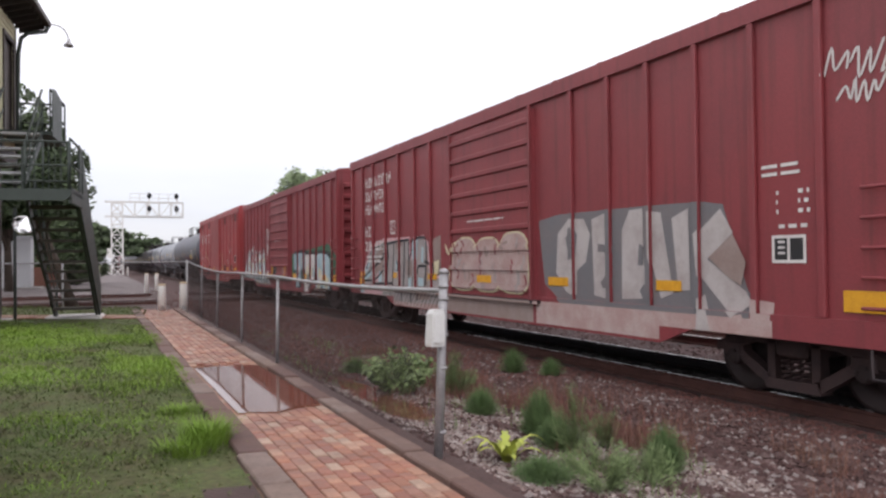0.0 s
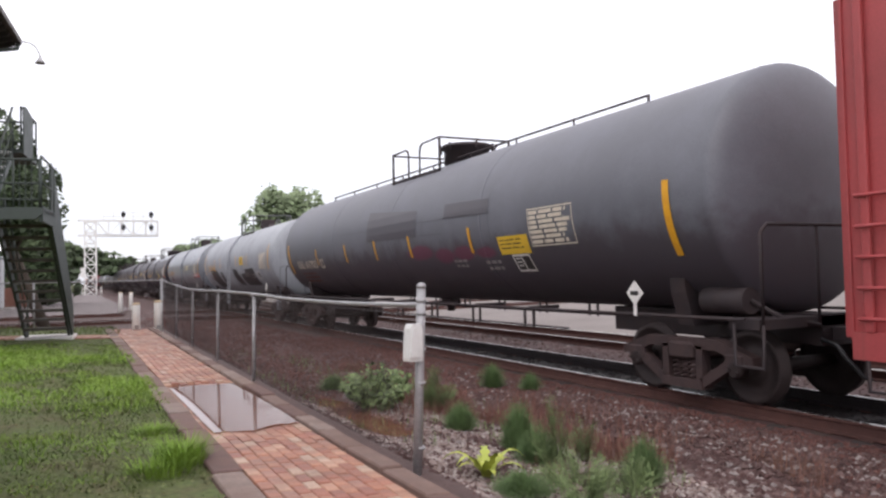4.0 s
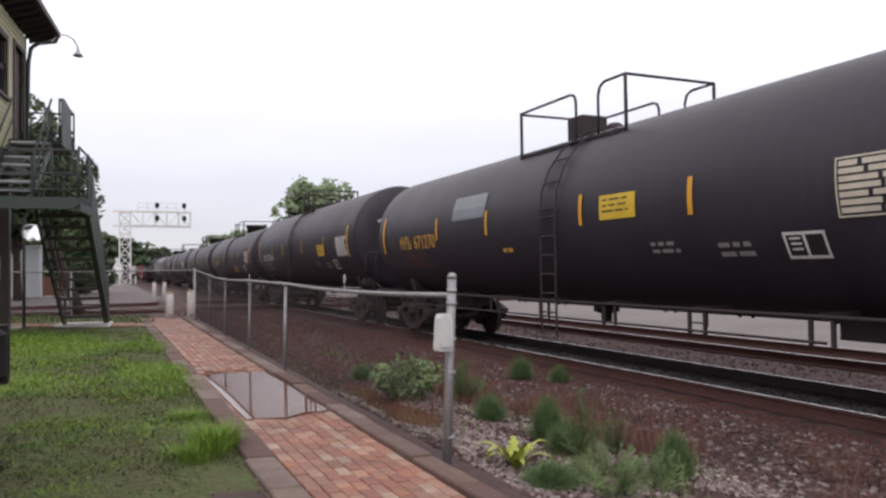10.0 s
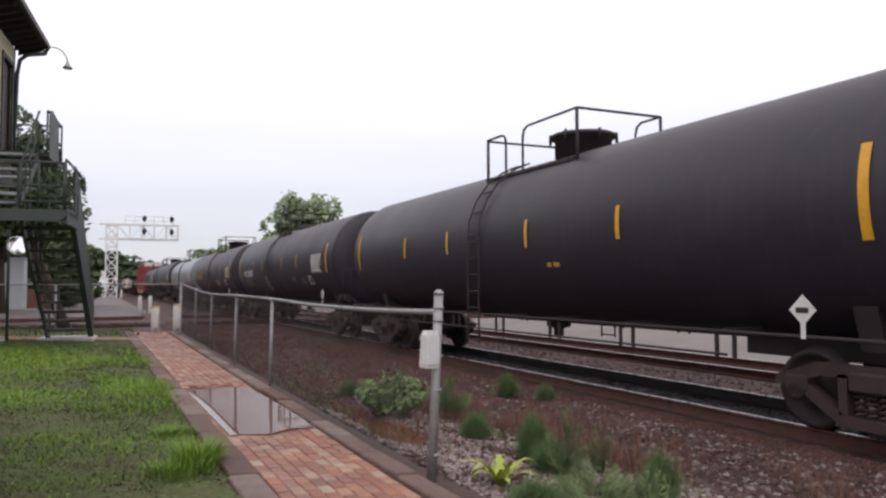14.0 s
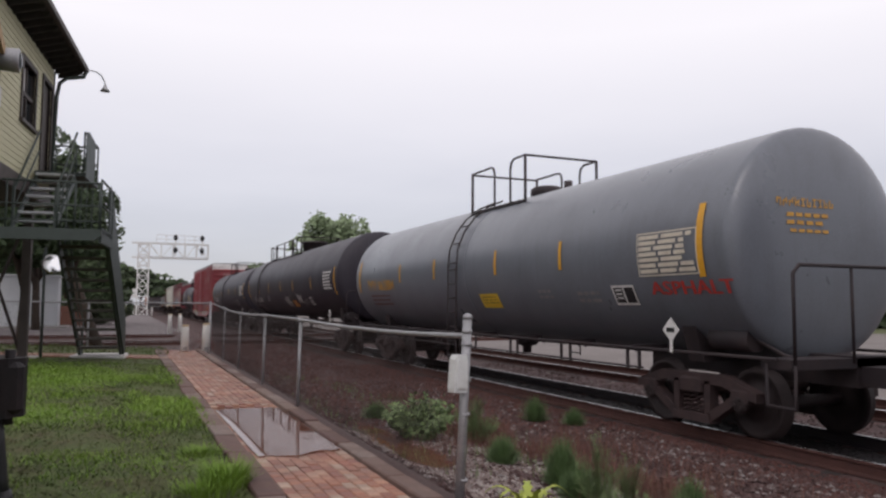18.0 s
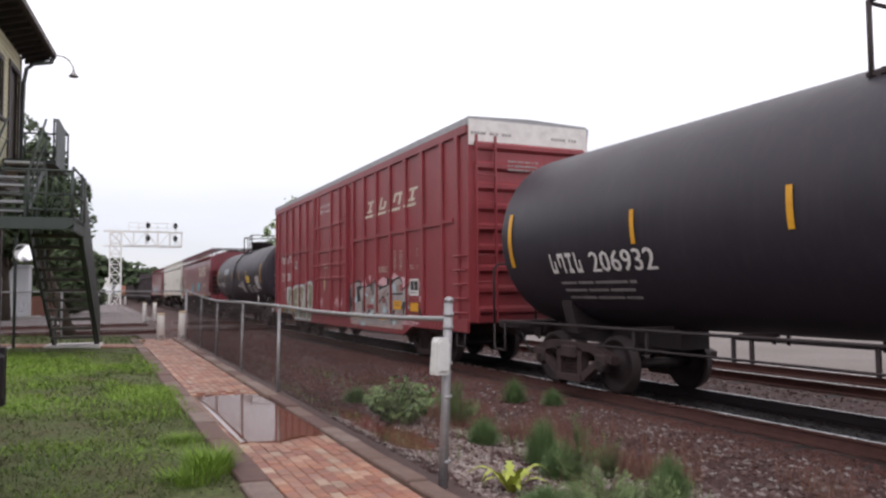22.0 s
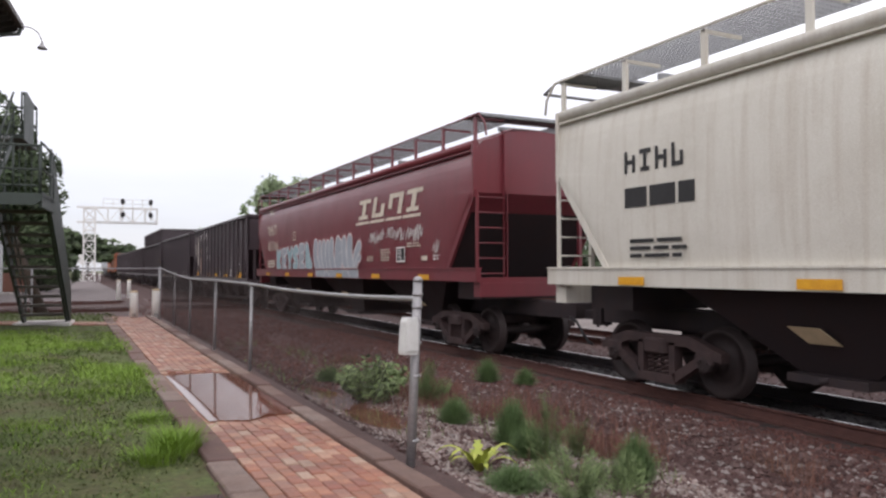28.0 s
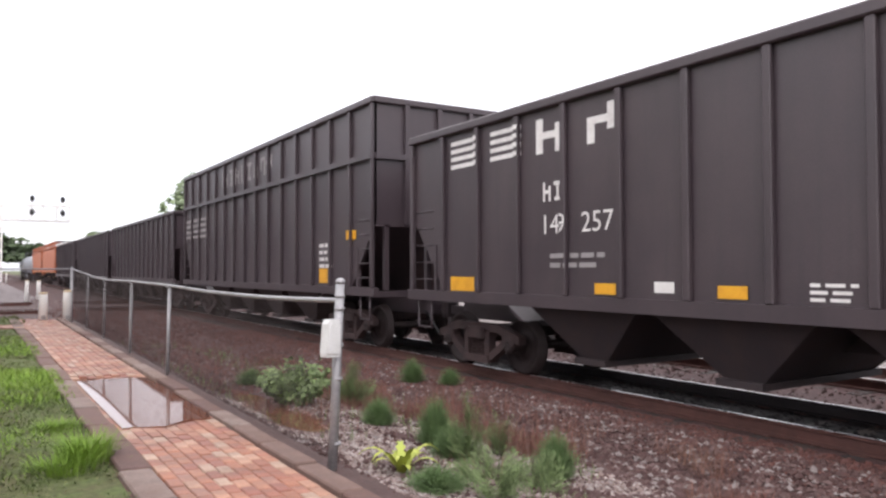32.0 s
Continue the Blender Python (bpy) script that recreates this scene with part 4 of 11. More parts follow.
class Side:
    """The near side of a car, on which paint lies over ribs, posts and door."""

    def __init__(self, car, w, ycut=(), zcut=(), depth=None, cylinder=None, low=None, ends=None):
        self.car, self.w, self.ycut, self.zcut, self.depth, self.cylinder = car, w, list(ycut), list(zcut), depth, cylinder
        self.low, self.ends = low, ends

    def paint(self, polys, material, layer=1, label="", name="lettering", parent=None):
        s = Shape()
        for i, poly in enumerate(polys):
            lift = 0.003 * layer + 0.00003 * (i % 20)
            if self.cylinder:
                cz, r = self.cylinder
                rows = [z for z in [cz + r * math.sin(radians(q)) for q in range(-70, 71, 7)]]
                z0, z1 = min(p[1] for p in poly), max(p[1] for p in poly)
                cuts = [z0 - 1] + [z for z in rows if z0 < z < z1] + [z1 + 1]
                for a, b in zip(cuts, cuts[1:]):
                    q = clip(poly, 1, a, b)
                    if len(q) > 2:
                        s.add([(-math.sqrt(max(r * r - (z - cz) ** 2, 0.01)) - lift - 0.006, y, z) for y, z in q], [tuple(range(len(q)))])
                continue
            y0, y1 = min(p[0] for p in poly), max(p[0] for p in poly)
            z0, z1 = min(p[1] for p in poly), max(p[1] for p in poly)
            ys = [y0 - 1] + [y for y in self.ycut if y0 < y < y1] + [y1 + 1]
            zs = [z0 - 1] + [z for z in self.zcut if z0 < z < z1] + [z1 + 1]
            for a, b in zip(ys, ys[1:]):
                strip = clip(poly, 0, a, b)
                if strip and self.ends:
                    strip = clip(strip, 0, *self.ends)
                if strip and self.low:
                    strip = clip(strip, 1, self.low(sum(p[0] for p in strip) / len(strip)), 99.0)
                if not strip:
                    continue
                for c, d in zip(zs, zs[1:]):
                    q = clip(strip, 1, c, d)
                    if len(q) < 3:
                        continue
                    cy, cz = sum(p[0] for p in q) / len(q), sum(p[1] for p in q) / len(q)
                    x = -self.w - (self.depth(cy, cz) if self.depth else 0.0) - lift
                    s.add([(x, y, z) for y, z in q], [tuple(range(len(q)))])
        if not s.f:
            return None
        ob = part(name, s, material, parent or self.car, label)
        if name in ("stencil", "graffiti", "lettering") and len(polys) > 2:
            tagged(ob, kind="stuff")
        return ob

    # -- outlines --
    def text(self, text, y_far, z, height, material, y_near=None, layer=2, label="", gaps=0.0, bold=0.02):
        vs, fs = letters(text, height)
        wide = max(v[0] for v in vs)
        k = (y_far - y_near) / wide if y_near is not None else 1.0
        polys = [[(y_far - vs[i][0] * k - dy, z + vs[i][1]) for i in f] for dy in ((0, bold) if bold else (0,)) for f in fs]
        return self.paint(polys, material, layer, label)

    def mark(self, n, y_far, y_near, z0, z1, material, slant=0.0, layer=2, gap=0.25, label="", line=False, seed=2):
        """A company name drawn as plain shapes, one a letter."""
        rnd = random.Random(seed)
        pitch = (y_far - y_near) / n
        width, h, polys = pitch * (1 - gap), z1 - z0, []
        last = -1
        for k in range(n):
            a = y_far - k * pitch
            pick = rnd.randrange(len(GLYPHS))
            last = pick if pick != last else (pick + 1) % len(GLYPHS)
            for x0, x1, b0, b1 in GLYPHS[last]:
                polys.append([(a - width * px - slant * h * pz, z0 + h * pz) for px, pz in ((x0, b0), (x1, b0), (x1, b1), (x0, b1))])
            if line:
                polys.append([(a + 0.06, z0 - 0.06), (a - width - 0.02, z0 - 0.06), (a - width + 0.04, z0 - 0.13), (a + 0.12, z0 - 0.13)])
        return self.paint(polys, material, layer, label)

    def lines(self, rows, y_far, y_near, z1, z0, material, seed=1, layer=2, fill=0.5, name="stencil"):
        """Small writing that cannot be read, as broken bars."""
        rnd = random.Random(seed)
        pitch, polys = (z1 - z0) / rows, []
        for k in range(rows):
            z, y = z1 - k * pitch, y_far
            end = y_near + (y_far - y_near) * rnd.uniform(0, 0.2)
            while y > end + 0.03:
                w = min(rnd.uniform(0.15, 0.4) * (y_far - y_near), y - end)
                polys.append([(y, z), (y - w, z), (y - w, z - pitch * fill), (y, z - pitch * fill)])
                y -= w + 0.05
        return self.paint(polys, material, layer, name=name)

    def box(self, y_far, y_near, z1, z0, material, layer=2, name="patch", label=""):
        return self.paint([[(y_far, z1), (y_near, z1), (y_near, z0), (y_far, z0)]], material, layer, label, name)

    def outline(self, y_far, y_near, z1, z0, material, b=0.03, layer=3):
        q = [[(y_far, z1), (y_near, z1), (y_near, z1 - b), (y_far, z1 - b)], [(y_far, z0), (y_near, z0), (y_near, z0 + b), (y_far, z0 + b)],
             [(y_far, z1), (y_far - b, z1), (y_far - b, z0), (y_far, z0)], [(y_near, z1), (y_near + b, z1), (y_near + b, z0), (y_near, z0)]]
        return self.paint(q, material, layer, name="stencil")

    def frame_box(self, y_far, y_near, z1, z0, material, dark=None):
        """The small framed inspection panel."""
        b = 0.035
        if dark:
            self.box(y_far, y_near, z1, z0, dark, 2, "inspection_panel", "black inspection panel with a white frame")
        q = [[(y_far, z1), (y_near, z1), (y_near, z1 - b), (y_far, z1 - b)], [(y_far, z0), (y_near, z0), (y_near, z0 + b), (y_far, z0 + b)],
             [(y_far, z1), (y_far - b, z1), (y_far - b, z0), (y_far, z0)], [(y_near, z1), (y_near + b, z1), (y_near + b, z0), (y_near, z0)]]
        m = (y_far + y_near) / 2
        q.append([(m + b / 2, z1 - b), (m - b / 2, z1 - b), (m - b / 2, z0 + b), (m + b / 2, z0 + b)])
        c = (z1 - z0) / 5
        q += [[(y_far - 0.08, z1 - c * k), (m + 0.05, z1 - c * k), (m + 0.05, z1 - c * (k + 0.4)), (y_far - 0.08, z1 - c * (k + 0.4))] for k in (1, 2, 3)]
        return self.paint(q, material, 3, name="stencil")


def ribbon(points, width, smooth=4, caps=True):
    """A brush stroke with round ends: outlines of its pieces."""
    if len(points) > 2 and smooth:
        pts = [points[0]] + list(points) + [points[-1]]
        fine = []
        for i in range(1, len(pts) - 2):
            p0, p1, p2, p3 = pts[i - 1:i + 3]
            for k in range(smooth):
                t = k / smooth
                fine.append(tuple(0.5 * (2 * p1[j] + (p2[j] - p0[j]) * t + (2 * p0[j] - 5 * p1[j] + 4 * p2[j] - p3[j]) * t * t + (3 * p1[j] - p0[j] - 3 * p2[j] + p3[j]) * t ** 3) for j in (0, 1)))
        fine.append(tuple(points[-1]))
    else:
        fine = [tuple(p) for p in points]
    r = width / 2
    left, right = [], []
    for i, p in enumerate(fine):
        a, b = fine[max(i - 1, 0)], fine[min(i + 1, len(fine) - 1)]
        d = math.hypot(b[0] - a[0], b[1] - a[1]) or 1.0
        nx, nz = -(b[1] - a[1]) / d * r, (b[0] - a[0]) / d * r
        left.append((p[0] + nx, p[1] + nz))
        right.append((p[0] - nx, p[1] - nz))
    out = [[left[i], left[i + 1], right[i + 1], right[i]] for i in range(len(fine) - 1)]
    for p in (fine[0], fine[-1]) if caps else ():
        out.append([(p[0] + r * math.cos(k * math.tau / 10), p[1] + r * math.sin(k * math.tau / 10)) for k in range(10)])
    return out


def star(points, c):
    """A shape round a centre, as triangles."""
    n = len(points)
    return [[c, points[i], points[(i + 1) % n]] for i in range(n)]


def spray(side, y_far, y_near, z0, z1, count, style, fills, line, rim=None, halo=None, back=None, accents=(), seed=3, lean=0.1, edge=0.035, rim_w=0.07, halo_w=0.2, busy=3):
    """A sprayed piece: touching letters with fill, contour, rim and inner shapes. style: bubble, block or shard."""
    rnd = random.Random(seed)
    step, h = (y_far - y_near) / count, z1 - z0
    outs, rims, halos = [], [], []
    fill = [[] for _ in fills]
    acc = [[] for _ in accents]
    for c in range(count):
        cy = y_far - (c + 0.5) * step
        hh = h * rnd.uniform(0.8, 1.0)
        ln = lean * rnd.uniform(-0.5, 1.5)
        pts = []
        if style == "bubble":
            for i in range(22):
                a = i * math.tau / 22
                q, r = math.cos(a), math.sin(a)
                q, r = math.copysign(abs(q) ** 0.65, q), math.copysign(abs(r) ** 0.6, r)
                pts.append((0.54 * q * (1 - 0.12 * r), 0.5 + 0.5 * r))
        elif style == "block":
            t = rnd.uniform(0.25, 0.45)
            pts = [(-0.52, 0), (0.52, 0.0), (0.55, 0.4), (0.5 + rnd.uniform(-0.05, 0.08), 0.9), (t, 1.0), (-t * 0.2, 0.94 + rnd.uniform(0, 0.08)), (-0.48, rnd.uniform(0.8, 1.0)), (-0.56, 0.45)]
        else:
            m = 11
            for i in range(m):
                a = i * math.tau / m + rnd.uniform(-0.12, 0.12)
                k = rnd.uniform(0.95, 1.3) if i % 2 else rnd.uniform(0.62, 0.85)
                pts.append((0.62 * k * math.cos(a), max(0.0, 0.5 + 0.55 * k * math.sin(a))))
        pts = [(cy - p[0] * step - ln * (p[1] - 0.5), z0 + p[1] * hh) for p in pts]
        mid = (cy, z0 + hh / 2)
        loop = pts + pts[:1]
        fill[c % len(fills)] += star(pts, mid)
        sm = 3 if style == "bubble" else 0
        outs += ribbon(loop, edge, sm)
        if rim:
            rims += ribbon(loop, edge + rim_w, sm)
        if halo:
            halos += ribbon(loop, edge + halo_w, sm)
        # counters, shards and highlights inside the letter
        for a, ps in enumerate(acc):
            for _ in range(rnd.randint(max(0, busy - 2), busy)):
                px, pz = cy + rnd.uniform(-0.42, 0.42) * step, z0 + rnd.uniform(0.1, 0.88) * hh
                w, t = step * rnd.uniform(0.08, 0.24), hh * rnd.uniform(0.08, 0.3)
                if style == "shard":
                    d = rnd.uniform(-0.6, 0.6)
                    ps.append([(px - w, pz - t * 0.3), (px + w * 0.6, pz - t * 0.5 + d * t), (px + w * 1.2, pz + t * 0.5)])
                elif style == "block":
                    d = rnd.uniform(-0.5, 0.5) * w
                    ps.append([(px - w * 0.5, pz - t), (px + w * 0.4, pz - t * 0.8), (px + w * 0.5 + d, pz + t), (px - w * 0.4 + d, pz + t * 0.7)])
                else:
                    ps += ribbon([(px, pz - t * 0.6), (px + w * rnd.uniform(-0.8, 0.8), pz), (px + w * rnd.uniform(-0.6, 0.6), pz + t * 0.6)], 0.05, 3)
        if style != "bubble":
            for _ in range(busy):
                px, pz = cy + rnd.uniform(-0.4, 0.4) * step, z0 + rnd.uniform(0.15, 0.85) * hh
                outs += ribbon([(px, pz), (px + rnd.uniform(-0.3, 0.3) * step, pz + rnd.uniform(-0.3, 0.3) * hh), (px + rnd.uniform(-0.3, 0.3) * step, pz + rnd.uniform(-0.4, 0.4) * hh)], edge, 3 if style == "block" else 0)
    if back:
        polys = []
        m = max(4, int((y_far - y_near) / 0.5))
        for k in range(m + 1):
            cy = y_far - (y_far - y_near) * k / m
            r, cz = rnd.uniform(0.5, 0.64) * h, (z0 + z1) / 2 + rnd.uniform(-0.06, 0.1) * h
            polys.append([(cy + 0.5 * math.cos(q * math.tau / 14), cz + r * math.sin(q * math.tau / 14)) for q in range(14)])
        side.paint(polys, back, 1, "sprayed backing cloud", "graffiti")
    if halo:
        side.paint(halos, halo, 2, "thin overspray round the letters", "graffiti")
    if rim:
        side.paint(rims, rim, 3, "sprayed rim", "graffiti")
    for ps, m in zip(fill, fills):
        side.paint(ps, m, 4, "sprayed lettering", "graffiti")
    for ps, m in zip(acc, accents):
        side.paint(ps, m, 5, "sprayed inner shapes", "graffiti")
    side.paint(outs, line, 6, "sprayed contour", "graffiti")


STROKES = {
    "B": (((0.15, 0.0), (0.15, 0.95)), ((0.15, 0.92), (0.75, 0.88), (0.7, 0.55), (0.2, 0.5)), ((0.2, 0.5), (0.9, 0.42), (0.85, 0.05), (0.15, 0.03))),
    "C": (((0.9, 0.85), (0.5, 0.97), (0.12, 0.7), (0.12, 0.3), (0.5, 0.03), (0.92, 0.15)),),
    "P": (((0.15, 0.0), (0.15, 0.95)), ((0.15, 0.9), (0.7, 0.95), (0.92, 0.72), (0.7, 0.48), (0.15, 0.45))),
    "E": (((0.2, 0.05), (0.15, 0.95)), ((0.15, 0.93), (0.85, 0.95)), ((0.2, 0.5), (0.75, 0.52)), ((0.2, 0.06), (0.9, 0.06))),
    "A": (((0.08, 0.0), (0.5, 0.97)), ((0.5, 0.97), (0.9, 0.0)), ((0.25, 0.35), (0.75, 0.35))),
    "K": (((0.15, 0.0), (0.15, 0.97)), ((0.2, 0.45), (0.85, 0.97)), ((0.3, 0.55), (0.95, 0.0))),
    "Z": (((0.05, 0.93), (0.9, 0.93)), ((0.9, 0.9), (0.1, 0.1)), ((0.05, 0.07), (0.95, 0.07))),
    "U": (((0.15, 0.95), (0.13, 0.3), (0.3, 0.06), (0.7, 0.06), (0.87, 0.3), (0.85, 0.95)),),
    "M": (((0.1, 0.0), (0.15, 0.95)), ((0.15, 0.93), (0.5, 0.35)), ((0.5, 0.35), (0.85, 0.95)), ((0.85, 0.95), (0.9, 0.0))),
    "O": (((0.5, 0.95), (0.15, 0.75), (0.12, 0.3), (0.5, 0.05), (0.88, 0.3), (0.85, 0.75), (0.5, 0.95)),),
    "T": (((0.05, 0.92), (0.95, 0.95)), ((0.5, 0.92), (0.45, 0.0))),
    "F": (((0.2, 0.0), (0.15, 0.95)), ((0.15, 0.92), (0.9, 0.95)), ((0.2, 0.52), (0.75, 0.52))),
    "R": (((0.15, 0.0), (0.15, 0.95)), ((0.15, 0.92), (0.8, 0.9), (0.85, 0.58), (0.2, 0.48)), ((0.4, 0.45), (0.95, 0.0))),
    "H": (((0.12, 0.0), (0.12, 0.95)), ((0.85, 0.0), (0.9, 0.95)), ((0.12, 0.48), (0.88, 0.5))),
    "N": (((0.12, 0.0), (0.12, 0.95)), ((0.12, 0.9), (0.88, 0.08)), ((0.88, 0.0), (0.9, 0.95))),
    "Y": (((0.08, 0.95), (0.5, 0.5)), ((0.92, 0.95), (0.5, 0.5)), ((0.5, 0.5), (0.45, 0.0))),
    "L": (((0.18, 0.95), (0.18, 0.08)), ((0.18, 0.06), (0.9, 0.08))),
    "V": (((0.08, 0.95), (0.5, 0.05)), ((0.5, 0.05), (0.92, 0.95))),
    "S": (((0.9, 0.85), (0.5, 0.95), (0.12, 0.75), (0.5, 0.5), (0.9, 0.28), (0.5, 0.05), (0.08, 0.15)),),
}


def throw(side, text, y_far, y_near, z0, z1, weight, fills, line, rim=None, shade=None, accents=(), seed=1, edge=0.05, rim_w=0.1, overlap=1.12, lean=0.0, scuffs=None, drop=(-0.1, -0.08), soft=True):
    """A sprayed piece of fat letters: drop shade, rim, contour and fill follow the strokes of each letter."""
    rnd = random.Random(seed)
    step, h = (y_far - y_near) / len(text), z1 - z0
    fill = [[] for _ in fills]
    outs, rims, shades, scuff = [], [], [], []
    acc = [[] for _ in accents]
    inset = weight / 2
    for c, ch in enumerate(text):
        a = y_far - c * step
        wide = step * overlap * rnd.uniform(0.92, 1.05)
        up, tilt = rnd.uniform(-0.05, 0.05) * h, lean + rnd.uniform(-0.06, 0.06)
        for stroke in STROKES[ch]:
            pts = [(a - inset * 0.8 - (wide - 1.6 * inset) * (px + rnd.uniform(-0.03, 0.03)) - tilt * pz * h, z0 + up + inset + (h - 2 * inset) * (pz + rnd.uniform(-0.02, 0.02))) for px, pz in stroke]
            w = weight * rnd.uniform(0.85, 1.12)
            if not soft:
                for a0, a1 in ((0, 1), (-1, -2)):
                    d = math.hypot(pts[a0][0] - pts[a1][0], pts[a0][1] - pts[a1][1]) or 1.0
                    pts[a0] = tuple(pts[a0][i] + (pts[a0][i] - pts[a1][i]) * 0.4 * w / d for i in (0, 1))
            sm = 3 if len(pts) > 2 else 0
            fill[c % len(fills)] += ribbon(pts, w, sm, soft)
            outs += ribbon(pts, w + 2 * edge, sm, soft)
            if rim:
                rims += ribbon(pts, w + 2 * edge + 2 * rim_w, sm, soft)
            if shade:
                shades += ribbon([(q[0] + drop[0], q[1] + drop[1]) for q in pts], w + 2 * edge, sm, soft)
            for ps in acc:
                if rnd.random() < 0.75:
                    k = rnd.randrange(len(pts) - 1)
                    f = rnd.uniform(0.1, 0.9)
                    q = [pts[k][i] + (pts[k + 1][i] - pts[k][i]) * f for i in (0, 1)]
                    r = w * rnd.uniform(0.25, 0.45)
                    t = rnd.uniform(0, math.tau)
                    ps.append([(q[0] + r * math.cos(t + d), q[1] + r * k2 * math.sin(t + d)) for d, k2 in ((0, 1.3), (1.9, 0.9), (3.3, 1.2), (4.9, 0.8))])
            if scuffs:
                for _ in range(5):
                    k = rnd.randrange(len(pts) - 1)
                    f = rnd.random()
                    q = [pts[k][i] + (pts[k + 1][i] - pts[k][i]) * f + rnd.uniform(-0.3, 0.3) * w for i in (0, 1)]
                    scuff.append([(q[0] + 0.07, q[1]), (q[0] - rnd.uniform(0.03, 0.12), q[1] + 0.01), (q[0] - 0.06, q[1] - rnd.uniform(0.015, 0.03))])
    if rim:
        side.paint(rims, rim, 2, "sprayed rim round the letters", "graffiti")
    if shade:
        side.paint(shades, shade, 2.5, "sprayed shadow of the letters", "graffiti")
    side.paint(outs, line, 3.5, "sprayed contour", "graffiti")
    for ps, m in zip(fill, fills):
        side.paint(ps, m, 5, "sprayed lettering", "graffiti")
    for ps, m in zip(acc, accents):
        side.paint(ps, m, 6, "sprayed inner shapes", "graffiti")
    if scuffs:
        side.paint(scuff, scuffs, 6.5, "scuffed flecks", "graffiti")


def bubbles(side, glyphs, fills, line, halo, edge=0.045, layer=2.0):
    """Sprayed bubble letters that overlap one another: every letter has its own contour and fill. glyphs: strokes (points, width)."""
    soft = [q for strokes in glyphs for pts, w in strokes for q in ribbon(pts, w + 2 * edge + 0.09, 4)]
    side.paint(soft, halo, layer, "thin overspray round the letters", "graffiti")
    for k, strokes in enumerate(glyphs):
        side.paint([q for pts, w in strokes for q in ribbon(pts, w + 2 * edge, 5)], line, layer + 0.8 + 0.5 * k, "sprayed contour", "graffiti")
        side.paint([q for pts, w in strokes for q in ribbon(pts, w, 5)], fills[k % len(fills)], layer + 1.05 + 0.5 * k, "sprayed lettering", "graffiti")


def strokes(side, lines, width, material, layer, label):
    side.paint([q for pts in lines for q in ribbon(pts, width, 3)], material, layer, label, "graffiti")


def hand(side, words, z0, z1, material, seed, width=0.03, tall=5.0):
    """Quick spray-can scrawl that cannot be read: words (y_far, y_near), each a few runs of crowded zigzags."""
    rnd = random.Random(seed)
    polys = []
    h = z1 - z0
    for a, b in words:
        n = max(5, int((a - b) / h * tall))
        pts = []
        for c in range(n + 1):
            y = a - (a - b) * c / n + rnd.uniform(-0.5, 0.5) * (a - b) / n
            up = c % 2
            pts.append((y - 0.12 * h * up, z0 + h * (rnd.uniform(0.6, 1.1) if up else rnd.uniform(-0.1, 0.35))))
            if len(pts) > 3 and rnd.random() < 0.3:
                polys += ribbon(pts, width, 4)
                pts = [(y - 0.04, z0 + h * rnd.random())]
        if len(pts) > 1:
            polys += ribbon(pts, width, 4)
    side.paint(polys, material, 3, "white sprayed scrawl", "graffiti")


def loops(side, y_far, y_near, z0, z1, count, material, seed, width=0.022):
    """A small bubble-letter tag: crowded outlines of rounded shapes."""
    rnd = random.Random(seed)
    polys = []
    for k in range(count):
        y = y_far + (y_near - y_far) * (k + 0.5) / count
        ry, rz = abs(y_far - y_near) / count * rnd.uniform(0.5, 0.75), (z1 - z0) * rnd.uniform(0.38, 0.52)
        cz, a0, turn = (z0 + z1) / 2 + rnd.uniform(-0.06, 0.06) * (z1 - z0), rnd.uniform(0, math.tau), rnd.choice((0.8, 1.0, 1.15))
        polys += ribbon([(y + ry * math.cos(a0 + turn * math.tau * q / 9) * (1 + 0.25 * math.sin(3 * q)), cz + rz * math.sin(a0 + turn * math.tau * q / 9)) for q in range(10)], width, 3)
        if rnd.random() < 0.6:
            polys += ribbon([(y + 0.4 * ry, cz), (y - 0.3 * ry, cz + 0.2 * rz)], width, 0)
    side.paint(polys, material, 3, "white sprayed outline tag", "graffiti")


def scribble(side, y_far, y_near, z0, z1, material, seed, strokes=5, width=0.035):
    rnd = random.Random(seed)
    step = (y_far - y_near) / strokes
    polys = []
    for c in range(strokes):
        y = y_far - c * step
        pts = [(y - rnd.uniform(-0.15, 1.15) * step, z0 + (z1 - z0) * rnd.random()) for _ in range(5)]
        polys += ribbon(pts, width, 5)
    side.paint(polys, material, 3, "thin sprayed scribble", "graffiti")


def start_car(name, label, u0, u1, category):
    mid = (u0 + u1) / 2
    car = empty(name, label, category, pose(TRACK_X, mid, RAIL_Z), "cars of the freight train")
    MOVING.append((car, mid))
    half = (u1 - u0) / 2
    ends(car, half)
    return car, mid, half


